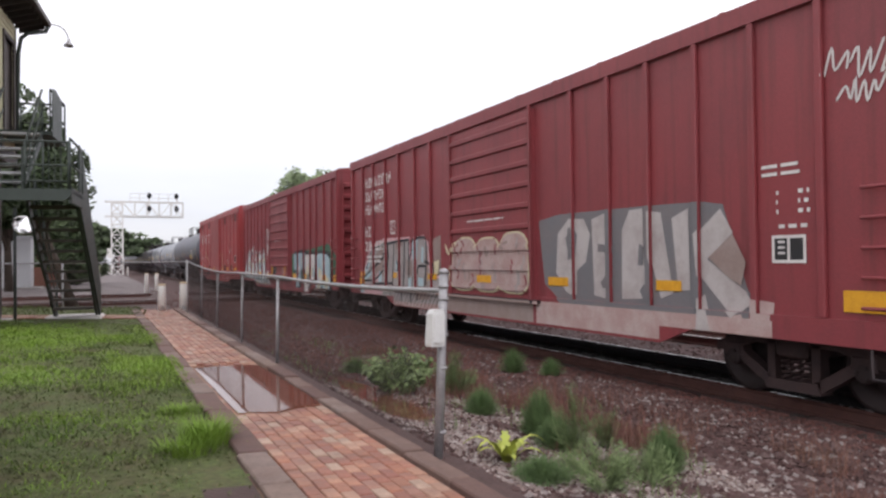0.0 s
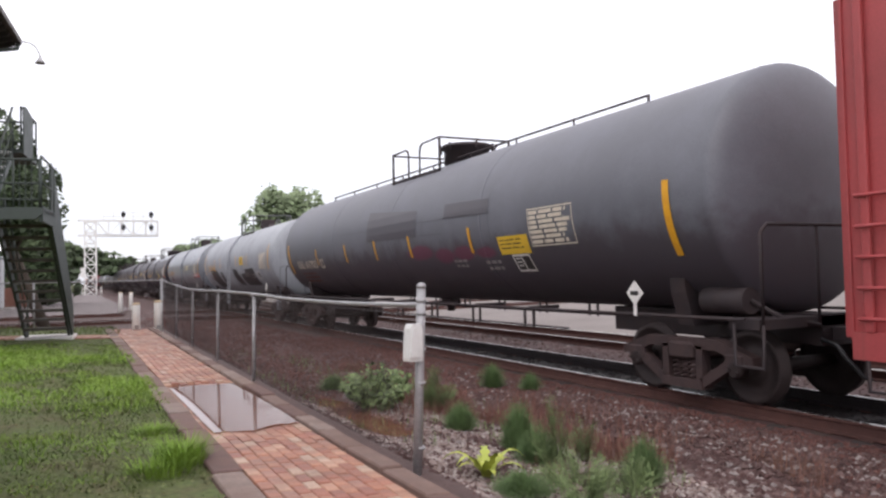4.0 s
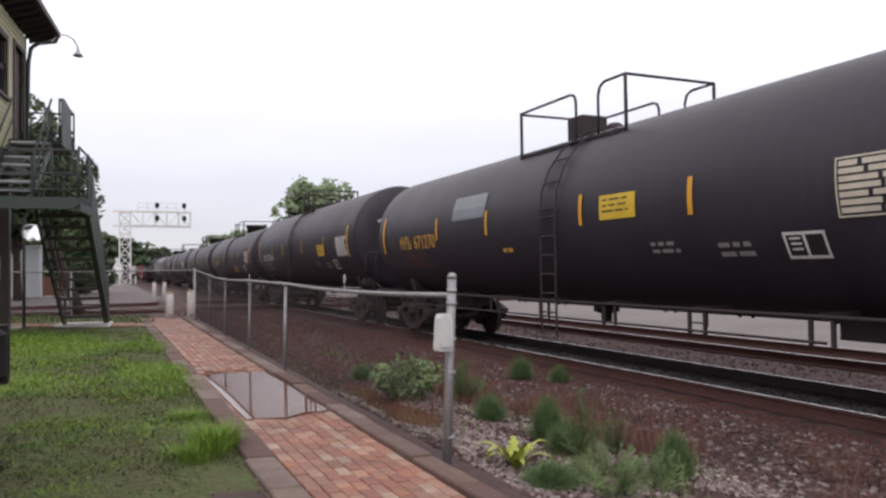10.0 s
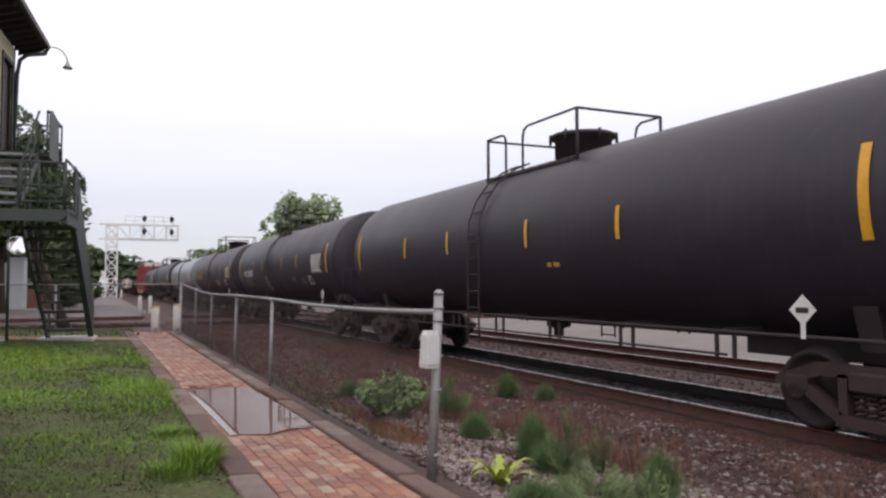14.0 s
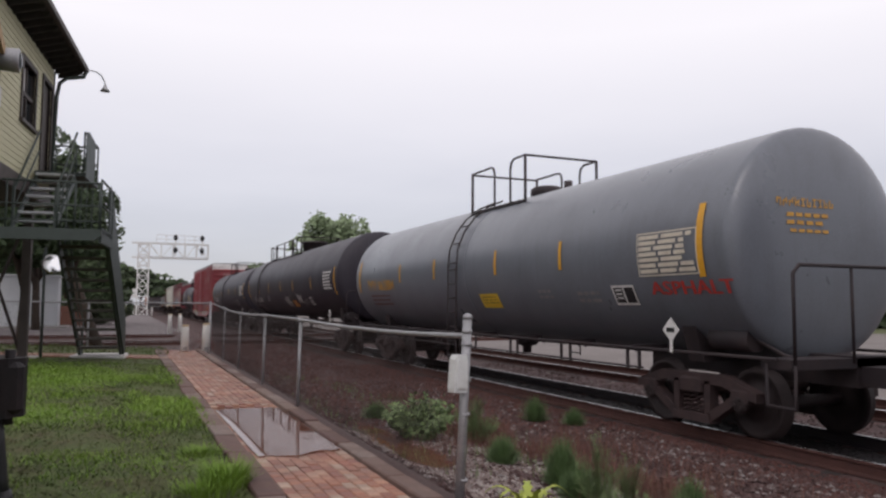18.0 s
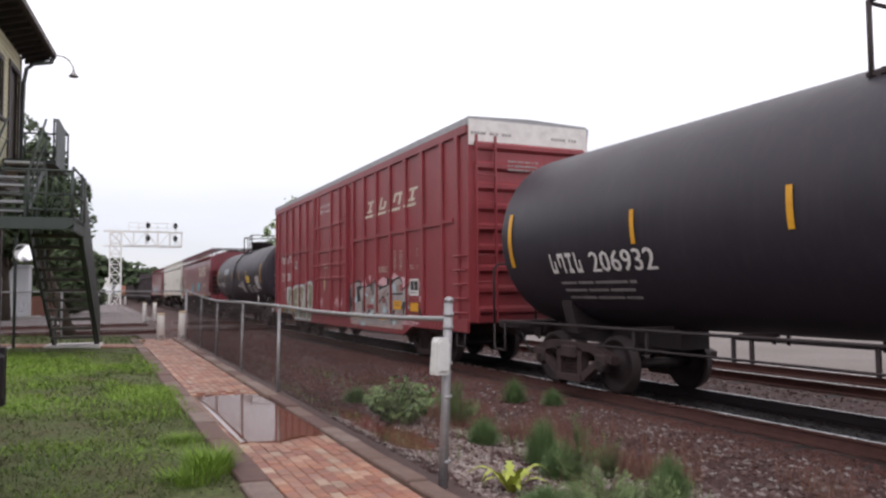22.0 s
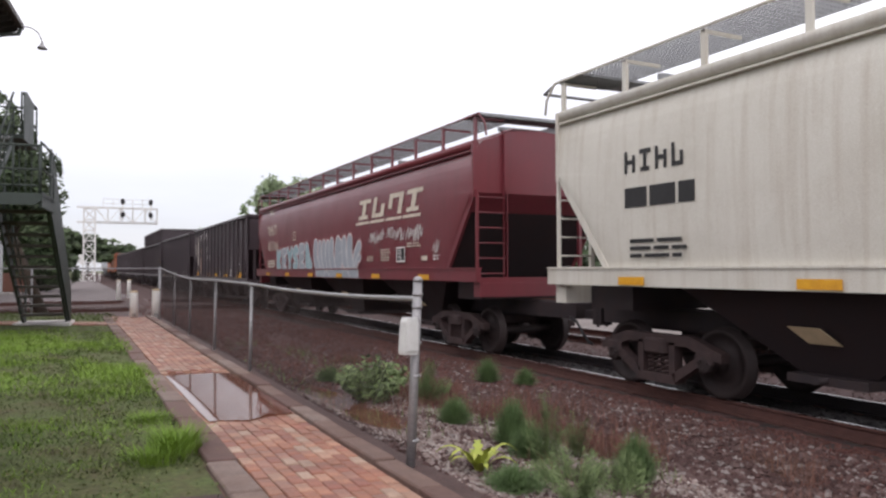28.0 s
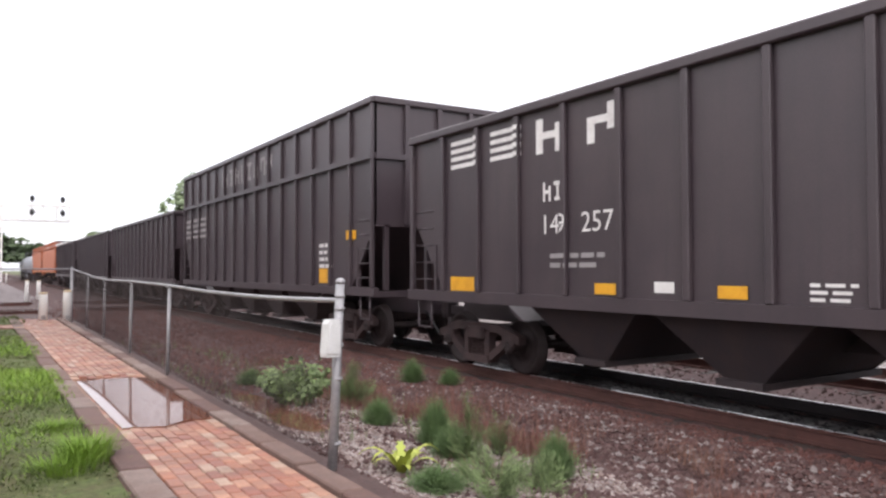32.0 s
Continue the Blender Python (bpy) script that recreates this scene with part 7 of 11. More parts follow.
def build_fence():
    fence = empty("chain_link_fence", "galvanised chain-link fence with a sagging top rail", "fence", pose(0, 0, 0))
    s = Shape()
    s.rod((2.405, 5.29, -0.2), (2.475, 5.29, 1.36), 0.036, 14)
    end = part("end_post", s, M_GALV, fence, "thick leaning end post")
    s = Shape()
    round_cap(s, 2.476, 5.29, 1.36, 0.042)
    part("cap", s, M_GALV, end)
    for z in (0.12, 0.62, 0.88, 1.16, 1.26):
        x = 2.425 + 0.05 * (z + 0.2) / 1.56
        s = Shape()
        s.rod((x, 5.29, z - 0.012), (x, 5.29, z + 0.012), 0.042, 14)
        s.rod((x - 0.01, 5.33, z), (x + 0.01, 5.37, z), 0.012, 6)
        part("clamp", s, M_GALV, end)
    for y in (11.2, 14.3, 17.6, 20.5):
        s = Shape()
        x = 2.435
        s.rod((x - 0.015, y, lawn_z(2.45, y) - 0.2), (x + 0.01, y, fence_rail_z(y) - 0.02), 0.026, 10)
        post = part("line_post", s, M_GALV, fence)
        s = Shape()
        s.rod((x - 0.035, y, fence_rail_z(y) - 0.01), (x + 0.035, y, fence_rail_z(y) - 0.01), 0.03, 10)
        part("cap", s, M_GALV, post)
    s = Shape()
    s.rod((2.36, 23.4, -0.2), (2.36, 23.4, 1.52), 0.036, 12)
    cp = part("corner_post", s, M_GALV, fence)
    s = Shape()
    round_cap(s, 2.36, 23.4, 1.52, 0.042)
    part("cap", s, M_GALV, cp)
    pts = [(2.47 - 0.004 * (y - 5.29), y, fence_rail_z(y)) for y in [5.31 + 18.09 * k / 36 for k in range(37)]]
    part("top_rail", Shape().pipe(pts, 0.021, 8), M_GALV, fence, "sagging pipe rail")
    # cross fence at the far end of the lawn
    for x in (-0.95, -4.3, -7.6, -11.0):
        part("line_post", Shape().rod((x, 23.4, -0.1), (x, 23.4, 1.5), 0.026, 8), M_GALV, fence)
    part("top_rail", Shape().rod((2.36, 23.4, 1.5), (-14.0, 23.4, 1.53), 0.02, 8), M_GALV, fence)
    # woven wire, two sets of slanting strands
    s = Shape()
    pitch, r = 0.075, 0.0021
    def strand(a, b):
        d = Vector((b[0] - a[0], b[1] - a[1], b[2] - a[2])).normalized()
        n1 = Vector((1, 0, 0)) if abs(d.x) < 0.5 else Vector((0, 1, 0))
        n2 = d.cross(n1)
        vs = [Vector(p) + (n1 * math.cos(q) + n2 * math.sin(q)) * r for p in (a, b) for q in (0.5, 2.6, 4.7)]
        s.add(vs, [(0, 1, 4, 3), (1, 2, 5, 4), (2, 0, 3, 5)])
    h = 1.15
    y = 5.3
    while y < 23.4 - h:
        zb, zt = lawn_z(2.45, y) + 0.03, fence_rail_z(y + h / 2)
        x = 2.455 - 0.004 * (y - 5.29)
        strand((x, y, zb), (x, y + zt - zb, zt))
        strand((x + 0.004, y + zt - zb, zb), (x + 0.004, y, zt))
        y += pitch
    x = 2.3
    while x > -11:
        strand((x, 23.41, 0.12), (x - 1.36, 23.41, 1.48))
        strand((x - 1.36, 23.414, 0.12), (x, 23.414, 1.48))
        x -= pitch
    tagged(part("chain_link", s.raw("chain_link", M_MESH), None, fence, "dark woven wire"), kind="stuff")
    # the box on the end post
    box = empty("post_box", "white plastic box strapped to the fence post", "box", pose(2.355, 5.27, 0.80, 0, 2, 14))
    s = Shape()
    ring = [(-0.065, 0.0), (0.055, 0.0), (0.065, 0.02), (0.06, 0.24), (0.045, 0.285), (-0.04, 0.285), (-0.06, 0.25), (-0.07, 0.03)]
    s.prism(ring, "y", -0.085, -0.005)
    part("case", s, M_PLASTIC, box)
    s = Shape()
    s.prism([(x * 0.8, 0.03 + z * 0.8) for x, z in ring], "y", -0.098, -0.085)
    part("lid", s, M_PLASTIC, box)
    s = Shape()
    s.box(0.0, 0.11, -0.02, 0.0, 0.12, 0.15)
    part("strap", s, M_GALV, box)


build_fence()


# ---- posts at the far end of the path ----
def bollard(x, y, z0, h, group):
    b = empty("bollard", "white painted concrete post with an ochre top", "bollard", pose(x, y, z0), group)
    s = Shape()
    s.lathe([(-0.1, 0.12), (h - 0.05, 0.105), (h - 0.01, 0.1)], (0, 0, 0), "z", 16)
    body = part("post", s, M_WHITEPOST, b)
    s = Shape()
    s.lathe([(h - 0.012, 0.108), (h + 0.02, 0.108), (h + 0.04, 0.085), (h + 0.045, 0.004)], (0, 0, 0), "z", 16)
    part("cap", s, M_OCHRE, b)
    s = Shape()
    for k in range(3):
        s.box(-0.05 + 0.04 * k, -0.025 + 0.04 * k, -0.124, -0.116, 0.06, 0.16)
    part("stencil", s, M_DULLTXT, b)


bollard(1.65, 23.28, 0.06, 0.76, "white posts by the crossing")
bollard(2.24, 23.2, 0.05, 0.82, "white posts by the crossing")
bollard(2.5, 47.6, -0.42, 1.28, "white posts by the crossing")
bollard(3.08, 47.8, -0.42, 1.28, "white posts by the crossing")
bollard(3.5, 114.0, -0.3, 1.3, "white posts by the crossing")


# ---- signal gantry ----
def far_off(k):
    """Move a thing k times as far from the viewer, and make it as much larger."""
    return Matrix.Translation((0, -0.05, 1.46)) @ Matrix.Scale(k, 4) @ Matrix.Translation((0, 0.05, -1.46))


def build_gantry():
    g = empty("signal_gantry", "silver lattice signal bridge with four lamp heads", "signal gantry", far_off(2.05) @ pose(0, 59.5, 0))
    s = Shape()
    for x in (0.75, 1.5):
        for y in (-0.35, 0.35):
            s.box(x - 0.045, x + 0.045, y - 0.045, y + 0.045, -0.3, 6.0)
    n = 8
    for k in range(n):
        z0, z1 = -0.3 + 6.2 * k / n, -0.3 + 6.2 * (k + 1) / n
        for y in (-0.35, 0.35):
            s.rod((0.75, y, z0), (1.5, y, z1), 0.028, 5)
            s.rod((1.5, y, z0), (0.75, y, z1), 0.028, 5)
            s.rod((0.75, y, z1), (1.5, y, z1), 0.03, 5)
    part("mast", s, M_PALESTEEL, g)
    s = Shape()
    for z in (4.92, 6.0):
        for y in (-0.35, 0.35):
            s.box(0.3, 5.72, y - 0.04, y + 0.04, z - 0.045, z + 0.045)
    n = 5
    for k in range(n + 1):
        x = 1.5 + 4.2 * k / n
        for y in (-0.35, 0.35):
            s.box(x - 0.03, x + 0.03, y - 0.03, y + 0.03, 4.92, 6.0)
            if k < n:
                x1 = x + 4.2 / n
                a, b = (4.92, 6.0) if k % 2 else (6.0, 4.92)
                s.rod((x, y, a), (x1, y, b), 0.024, 5)
        s.box(x - 0.02, x + 0.02, -0.35, 0.35, 4.9, 4.94)
    part("truss", s, M_PALESTEEL, g)
    s = Shape()
    for z in (6.3, 6.62):
        s.rod((2.0, -0.4, z), (5.3, -0.4, z), 0.022, 5)
    for k in range(6):
        x = 2.0 + 3.3 * k / 5
        s.rod((x, -0.4, 6.0), (x, -0.4, 6.62), 0.022, 5)
    part("handrail", s, M_PALESTEEL, g)
    s = Shape()
    s.box(1.5, 5.7, -0.33, 0.33, 4.95, 4.99)
    part("walkway", s, M_GRATE, g)
    s = Shape()
    s.box(0.45, 0.75, -0.1, 0.1, 1.9, 2.6)
    s.box(0.3, 0.6, -0.12, 0.12, 0.2, 1.4)
    part("relay_box", s, M_PALESTEEL, g)
    for x in (3.3, 5.2):
        s = Shape()
        s.rod((x, -0.5, 5.1), (x, -0.5, 6.7), 0.04, 8)
        mast = part("lamp_mast", s, M_PALESTEEL, g)
        for z in (5.5, 6.45):
            s = Shape()
            s.rod((x, -0.62, z), (x, -0.55, z), 0.16, 20)
            head = part("lamp_head", s, M_BLACKP, mast, "round black signal target")
            s = Shape()
            s.box(x - 0.1, x + 0.1, -0.58, -0.42, z - 0.21, z + 0.21, 0.03)
            for dz in (-0.15, 0.0, 0.15):
                s.rod((x, -0.78, z + dz), (x, -0.6, z + dz), 0.055, 10)
            part("hood", s, M_BLACKP, head)
            s = Shape()
            s.box(x - 0.03, x + 0.03, -0.45, -0.35, z - 0.03, z + 0.03)
            part("bracket", s, M_PALESTEEL, head)


build_gantry()


# ---- signal tower with its stairs ----
TOWER = pose(-2.32, 15.0, 0, 0, 0, -6.2)


def build_tower():
    t = empty("signal_tower", "cream clapboard signal tower on dark steel legs", "signal tower", TOWER)
    W, D, z0, z1 = 6.4, 4.95, 4.06, 7.05
    th = 0.12
    # walls as four slabs, the side wall with its openings
    s = Shape()
    s.box(-W, 0, 0, th, z0, z1)
    front = part("wall", s, M_TRIM, t)
    s = Shape()
    s.box(-W, 0, D - th, D, z0, z1)
    part("wall", s, M_CLAP, t)
    s = Shape()
    s.box(-W, -W + th, th, D - th, z0, z1)
    part("wall", s, M_CLAP, t)
    win = (2.0, 3.1, 5.2, 6.42)
    dor = (3.8, 4.68, 4.4, 6.55)
    s = Shape()
    for y0, y1, a, b in ((th, win[0], z0, z1), (win[0], win[1], z0, win[2]), (win[0], win[1], win[3], z1), (win[1], dor[0], z0, z1), (dor[0], dor[1], z0, dor[2]), (dor[0], dor[1], dor[3], z1), (dor[1], D - th, z0, z1)):
        s.box(-th, 0, y0, y1, a, b)
    side = part("wall", s, M_TRIM, t)
    # clapboards: lapped boards, one by one
    n = 24
    bh = (z1 - z0) / n
    for k in range(n):
        z = z0 + k * bh
        s = Shape()
        s.prism([(-0.02, z), (-0.006, z + bh + 0.015), (0.004, z + bh + 0.015), (0.004, z)], "x", -W, 0.0)
        part("clapboard", s, M_CLAP, front)
        y = th * 0
        spans = []
        cuts = sorted([o[:2] for o in (win, dor) if z < o[3] and z + bh > o[2]])
        a = 0.0
        for c in cuts:
            spans.append((a, c[0]))
            a = c[1]
        spans.append((a, D))
        for a, b in spans:
            s = Shape()
            s.prism([(0.02, z), (0.006, z + bh + 0.015), (-0.004, z + bh + 0.015), (-0.004, z)], "y", a, b)
            part("clapboard", s, M_CLAP, side)
    s = Shape()
    s.box(-0.05, 0.03, -0.03, 0.07, z0 - 0.05, z1)
    part("corner_board", s, M_TRIM, t)
    s = Shape()
    s.box(-0.05, 0.03, D - 0.07, D + 0.03, z0 - 0.05, z1)
    part("corner_board", s, M_TRIM, t)
    # window: frame, sill, two sashes
    wo = part("window", Shape().box(-0.09, -0.07, win[0], win[1], win[2], win[3]), M_GLASS, side, "double-hung sash window with dark frame")
    s = Shape()
    for y0, y1, a, b in ((win[0] - 0.1, win[0], win[2] - 0.05, win[3] + 0.12), (win[1], win[1] + 0.1, win[2] - 0.05, win[3] + 0.12), (win[0], win[1], win[3], win[3] + 0.12)):
        s.box(-0.06, 0.045, y0, y1, a, b)
    part("frame", s, M_TRIM, wo)
    part("sill", Shape().box(-0.06, 0.09, win[0] - 0.12, win[1] + 0.12, win[2] - 0.07, win[2]), M_TRIM, wo)
    mid = (win[2] + win[3]) / 2
    s = Shape()
    s.box(-0.075, -0.02, win[0], win[1], mid - 0.04, mid + 0.04)
    s.box(-0.075, -0.02, (win[0] + win[1]) / 2 - 0.02, (win[0] + win[1]) / 2 + 0.02, win[2], win[3])
    part("sash_bar", s, M_TRIM, wo)
    s = Shape()
    s.box(-0.069, -0.06, win[0] + 0.05, win[1] - 0.4, mid + 0.05, win[3] - 0.05)
    part("blind", s, M_WHITE, wo, "half-drawn white blind")
    # door
    d = part("door", Shape().box(-0.1, -0.05, dor[0], dor[1], dor[2], dor[3]), M_TRIM, side, "dark panelled door")
    s = Shape()
    s.box(-0.05, 0.05, dor[0] - 0.09, dor[0], dor[2], dor[3] + 0.1)
    s.box(-0.05, 0.05, dor[1], dor[1] + 0.09, dor[2], dor[3] + 0.1)
    s.box(-0.05, 0.05, dor[0], dor[1], dor[3], dor[3] + 0.1)
    part("frame", s, M_TRIM, d)
    part("threshold", Shape().box(-0.05, 0.16, dor[0], dor[1], dor[2] - 0.06, dor[2]), M_WHITE, d)
    # floor beam, roof with deep eaves
    s = Shape()
    s.box(-W - 0.05, 0.05, -0.05, D + 0.05, z0 - 0.32, z0)
    part("floor_beam", s, M_TRIM, t)
    e = 0.58
    s = Shape()
    a = [(-W - e, -e, z1 + 0.22), (e, -e, z1 + 0.22), (e, D + e, z1 + 0.22), (-W - e, D + e, z1 + 0.22)]
    b = [(-W - e, -e, z1 + 0.38), (e, -e, z1 + 0.38), (e, D + e, z1 + 0.38), (-W - e, D + e, z1 + 0.38)]
    rg = [(-W + 2.2, D / 2, z1 + 1.7), (-2.2, D / 2, z1 + 1.7)]
    s.add(a + b + rg, [(3, 2, 1, 0), (0, 1, 5, 4), (1, 2, 6, 5), (2, 3, 7, 6), (3, 0, 4, 7), (4, 5, 9, 8), (5, 6, 9), (6, 7, 8, 9), (7, 4, 8)])
    roof = part("roof", s, M_ROOF, t, "dark hipped roof with deep eaves")
    for k in range(16):
        y = -e + 0.1 + (D + 2 * e - 0.2) * k / 15
        s = Shape()
        s.prism([(0.0, z1 - 0.02), (e - 0.03, z1 + 0.14), (e - 0.03, z1 + 0.22), (0.0, z1 + 0.22)], "y", y - 0.03, y + 0.03)
        part("rafter", s, M_ROOF, roof)
    s = Shape()
    s.box(e, e + 0.09, -e, D + e, z1 + 0.2, z1 + 0.33)
    part("gutter", s, M_TRIM, roof)
    s = Shape()
    s.pipe([(e + 0.04, D + e - 0.1, z1 + 0.2), (e + 0.0, D + e - 0.14, z1 + 0.06), (0.25, D + 0.12, z1 - 0.1), (0.12, D + 0.05, z1 - 0.25), (0.08, D, z1 - 0.6), (0.0, D, z0 - 1.0)], 0.045, 8)
    part("downspout", s, M_GREEN, t)
    s = Shape()
    s.box(0.02, 0.035, 0.25, 0.5, 5.05, 5.4)
    part("notice", s, M_WHITE, t, "small white notice on the wall")
    # legs and cross braces
    for x, y in ((-1.45, 0.3), (-W + 0.2, 0.2), (-0.35, D - 0.2), (-1.45, D - 0.2), (-W + 0.2, D - 0.2), (-W / 2, 0.2), (-W / 2, D - 0.2)):
        s = Shape()
        s.box(x - 0.09, x + 0.09, y - 0.09, y + 0.09, -0.1, z0 - 0.3)
        part("leg", s, M_TRIM, t)
        part("footing", Shape().box(x - 0.3, x + 0.3, y - 0.3, y + 0.3, -0.15, 0.24, 0.03), M_CONCRETE, t)
    for a, b in (((-0.4, D - 0.2), (-1.45, D - 0.2)), ((-1.45, D - 0.2), (-W / 2, D - 0.2)), ((-W / 2, D - 0.2), (-W + 0.2, D - 0.2)), ((-W / 2, 0.2), (-W + 0.2, 0.2))):
        for za, zb in ((0.3, 3.4), (3.4, 0.3)):
            part("brace", Shape().rod((*a, za), (*b, zb), 0.04, 6), M_TRIM, t)
    return t


build_tower()


def build_stairs():
    st = empty("stairs", "dark green steel stairs with two flights and a landing", "stairs", TOWER)

    def rails(pts, top, name="railing", lower=0.5, r=0.022):
        """A pipe railing over a line of floor points, pipe by pipe."""
        part(name, Shape().pipe([(p[0], p[1], p[2] + top) for p in pts], r, 6), M_GREEN, st)
        part(name, Shape().pipe([(p[0], p[1], p[2] + top * lower) for p in pts], r * 0.8, 6), M_GREEN, st)
        for p in pts:
            part("rail_post", Shape().rod(p, (p[0], p[1], p[2] + top), r, 6), M_GREEN, st)

    # the landing: deck, fascia, railing, in the tower's own directions
    lz, a, b, x0, x1 = 2.88, 0.75, 2.35, -0.6, 1.78
    part("landing", Shape().box(x0, x1, a, b, lz - 0.08, lz), M_GREEN, st)
    part("fascia", Shape().prism([(x0, lz - 0.02), (x1, lz - 0.02), (x1, lz - 0.12), (x1 - 0.12, lz - 0.22), (x0, lz - 0.23)], "y", a - 0.03, a + 0.03), M_GREEN, st)
    part("fascia", Shape().box(x1 - 0.06, x1, a + 0.03, b, lz - 0.26, lz + 0.03), M_GREEN, st)
    rails([(x0, a, lz), (-0.05, a, lz), (0.14, a, lz), (1.0, a, lz), (1.3, a, lz), (x1 - 0.05, a, lz)], 0.88)
    part("railing", Shape().pipe([(x0, a, lz + 0.14), (x1 - 0.05, a, lz + 0.14)], 0.018, 6), M_GREEN, st)
    for x in (-0.45, -0.32, -0.19, 0.0, 0.26, 1.08, 1.16, 1.4, 1.5, 1.6):
        part("baluster", Shape().rod((x, a, lz), (x, a, lz + 0.86), 0.009, 5), M_GREEN, st)
    rails([(x1 - 0.03, a + 0.02, lz), (x1 - 0.03, b, lz)], 0.95)
    # lower flight, falling away from the viewer, with a sheet panel on its outer side
    n = 12
    xl, xr, y_top, y_bot = 0.76, 1.68, b, 5.55
    for x in (xl, xr):
        part("stringer", Shape().prism([(y_top - 0.1, lz - 0.02), (y_top - 0.1, lz - 0.3), (y_bot + 0.05, 0.0), (y_bot + 0.3, 0.0), (y_bot + 0.3, 0.1)], "x", x - 0.025, x + 0.025), M_GREEN, st)
    rails([(xl, y_top + 0.6, lz - 0.55), (xl, (y_top + y_bot) / 2, lz / 2 + 0.1), (xl, y_bot + 0.1, 0.15)], 0.9, "handrail")
    part("side_panel", Shape().prism([(y_top - 0.25, lz - 0.2), (y_top - 0.25, lz + 1.02), (y_top + 0.1, lz + 0.92), (y_bot + 0.1, 0.95), (y_bot + 0.1, 0.1)], "x", xr + 0.026, xr + 0.07), M_GREEN, st, "sheet panel along the lower flight")
    for k in range(n):
        y, z = y_top + (y_bot - y_top) * (k + 0.5) / n, lz - (lz - 0.12) * (k + 1) / (n + 0.3)
        part("tread", Shape().box(xl, xr, y - 0.14, y + 0.14, z - 0.035, z + 0.03, 0.006), M_TREADS, st)
    part("pad", Shape().box(xl - 0.2, xr + 0.1, y_bot - 0.35, y_bot + 0.6, -0.05, 0.215, 0.02), M_PAD, st, "concrete pad at the foot")
    # upper flight, rising away along the wall to the door
    n = 7
    xl, xr, y0, y1, zt = 0.1, 0.84, 1.5, 3.35, 4.36
    for x in (xl, xr):
        part("stringer", Shape().prism([(y0 - 0.1, lz), (y0 - 0.1, lz + 0.12), (y1, zt + 0.02), (y1, zt - 0.22)], "x", x - 0.02, x + 0.02), M_GREEN, st)
        part("handrail", Shape().pipe([(x, y0 - 0.08, lz + 0.8), (x, y1, zt + 0.9)], 0.024, 6), M_GREEN, st)
        part("handrail", Shape().pipe([(x, y0 - 0.08, lz + 0.4), (x, y1, zt + 0.45)], 0.018, 6), M_GREEN, st)
        part("newel", Shape().box(x - 0.025, x + 0.025, y0 - 0.12, y0 - 0.06, lz, lz + 0.85), M_GREEN, st)
    for k in range(n):
        y, z = y0 + (y1 - y0) * (k + 0.5) / n, lz + (zt - lz) * (k + 1) / (n + 0.5)
        part("tread", Shape().box(xl, xr, y - 0.12, y + 0.12, z - 0.025, z + 0.025, 0.006), M_SILVER, st, "pale worn tread")
    part("top_landing", Shape().box(0.03, 1.05, y1 - 0.05, 5.1, zt - 0.08, zt), M_GREEN, st)
    rails([(0.1, 5.08, zt), (0.55, 5.08, zt), (1.03, 5.08, zt), (1.0, y1, zt)], 0.92)
    part("side_panel", Shape().prism([(y1 - 0.05, zt - 0.1), (y1 - 0.05, zt + 0.92), (y1 + 0.25, zt + 0.98), (4.5, zt + 0.9), (4.5, zt - 0.1)], "x", 1.04, 1.06), M_GREEN, st, "sheet panel at the top landing")
    for k in range(5):
        y = y0 + 0.3 + 0.32 * k
        z = lz + (zt - lz) * (y - y0) / (y1 - y0)
        part("baluster", Shape().rod((0.84, y, z), (0.84, y, z + 0.82), 0.01, 5), M_GREEN, st)
    for x, y, z in ((x0 + 0.1, b - 0.1, lz),):
        part("leg", Shape().box(x - 0.04, x + 0.04, y - 0.04, y + 0.04, 0.0, z - 0.08), M_TRIM, st)


build_stairs()


def build_eave_lamp():
    l = empty("gooseneck_lamp", "gooseneck lamp with a small bell shade at the eave", "lamp", TOWER)
    pts = [(0.6, 5.4, 7.28), (0.72, 5.4, 7.3), (0.86, 5.4, 7.28), (0.98, 5.4, 7.2), (1.06, 5.4, 7.05), (1.08, 5.4, 6.95)]
    part("arm", Shape().pipe(pts, 0.016, 6), M_GALV, l)
    s = Shape()
    s.lathe([(0.0, 0.03), (-0.05, 0.035), (-0.09, 0.06), (-0.17, 0.12), (-0.175, 0.11), (-0.09, 0.05)], (1.08, 5.4, 6.97), "z", 16)
    part("shade", s, M_GALV, l)


build_eave_lamp()


def build_disc():
    d = empty("traffic_mirror", "round convex mirror on a green pipe post", "mirror", TOWER)
    part("post", Shape().rod((-0.06, 5.2, -0.1), (-0.06, 5.2, 2.8), 0.035, 8), M_GREEN, d)
    s = Shape()
    s.lathe([(-0.035, 0.06), (-0.02, 0.2), (-0.012, 0.235), (0.015, 0.235), (0.03, 0.05)], (0, 0, 0), "y", 28)
    part("disc", s, M_DISH, d, "pale convex mirror disc", at=pose(0.14, 5.1, 2.4, -16, 0, 22))
    part("bracket", Shape().rod((-0.06, 5.2, 2.4), (0.17, 5.14, 2.4), 0.02, 6), M_GALV, d)


build_disc()


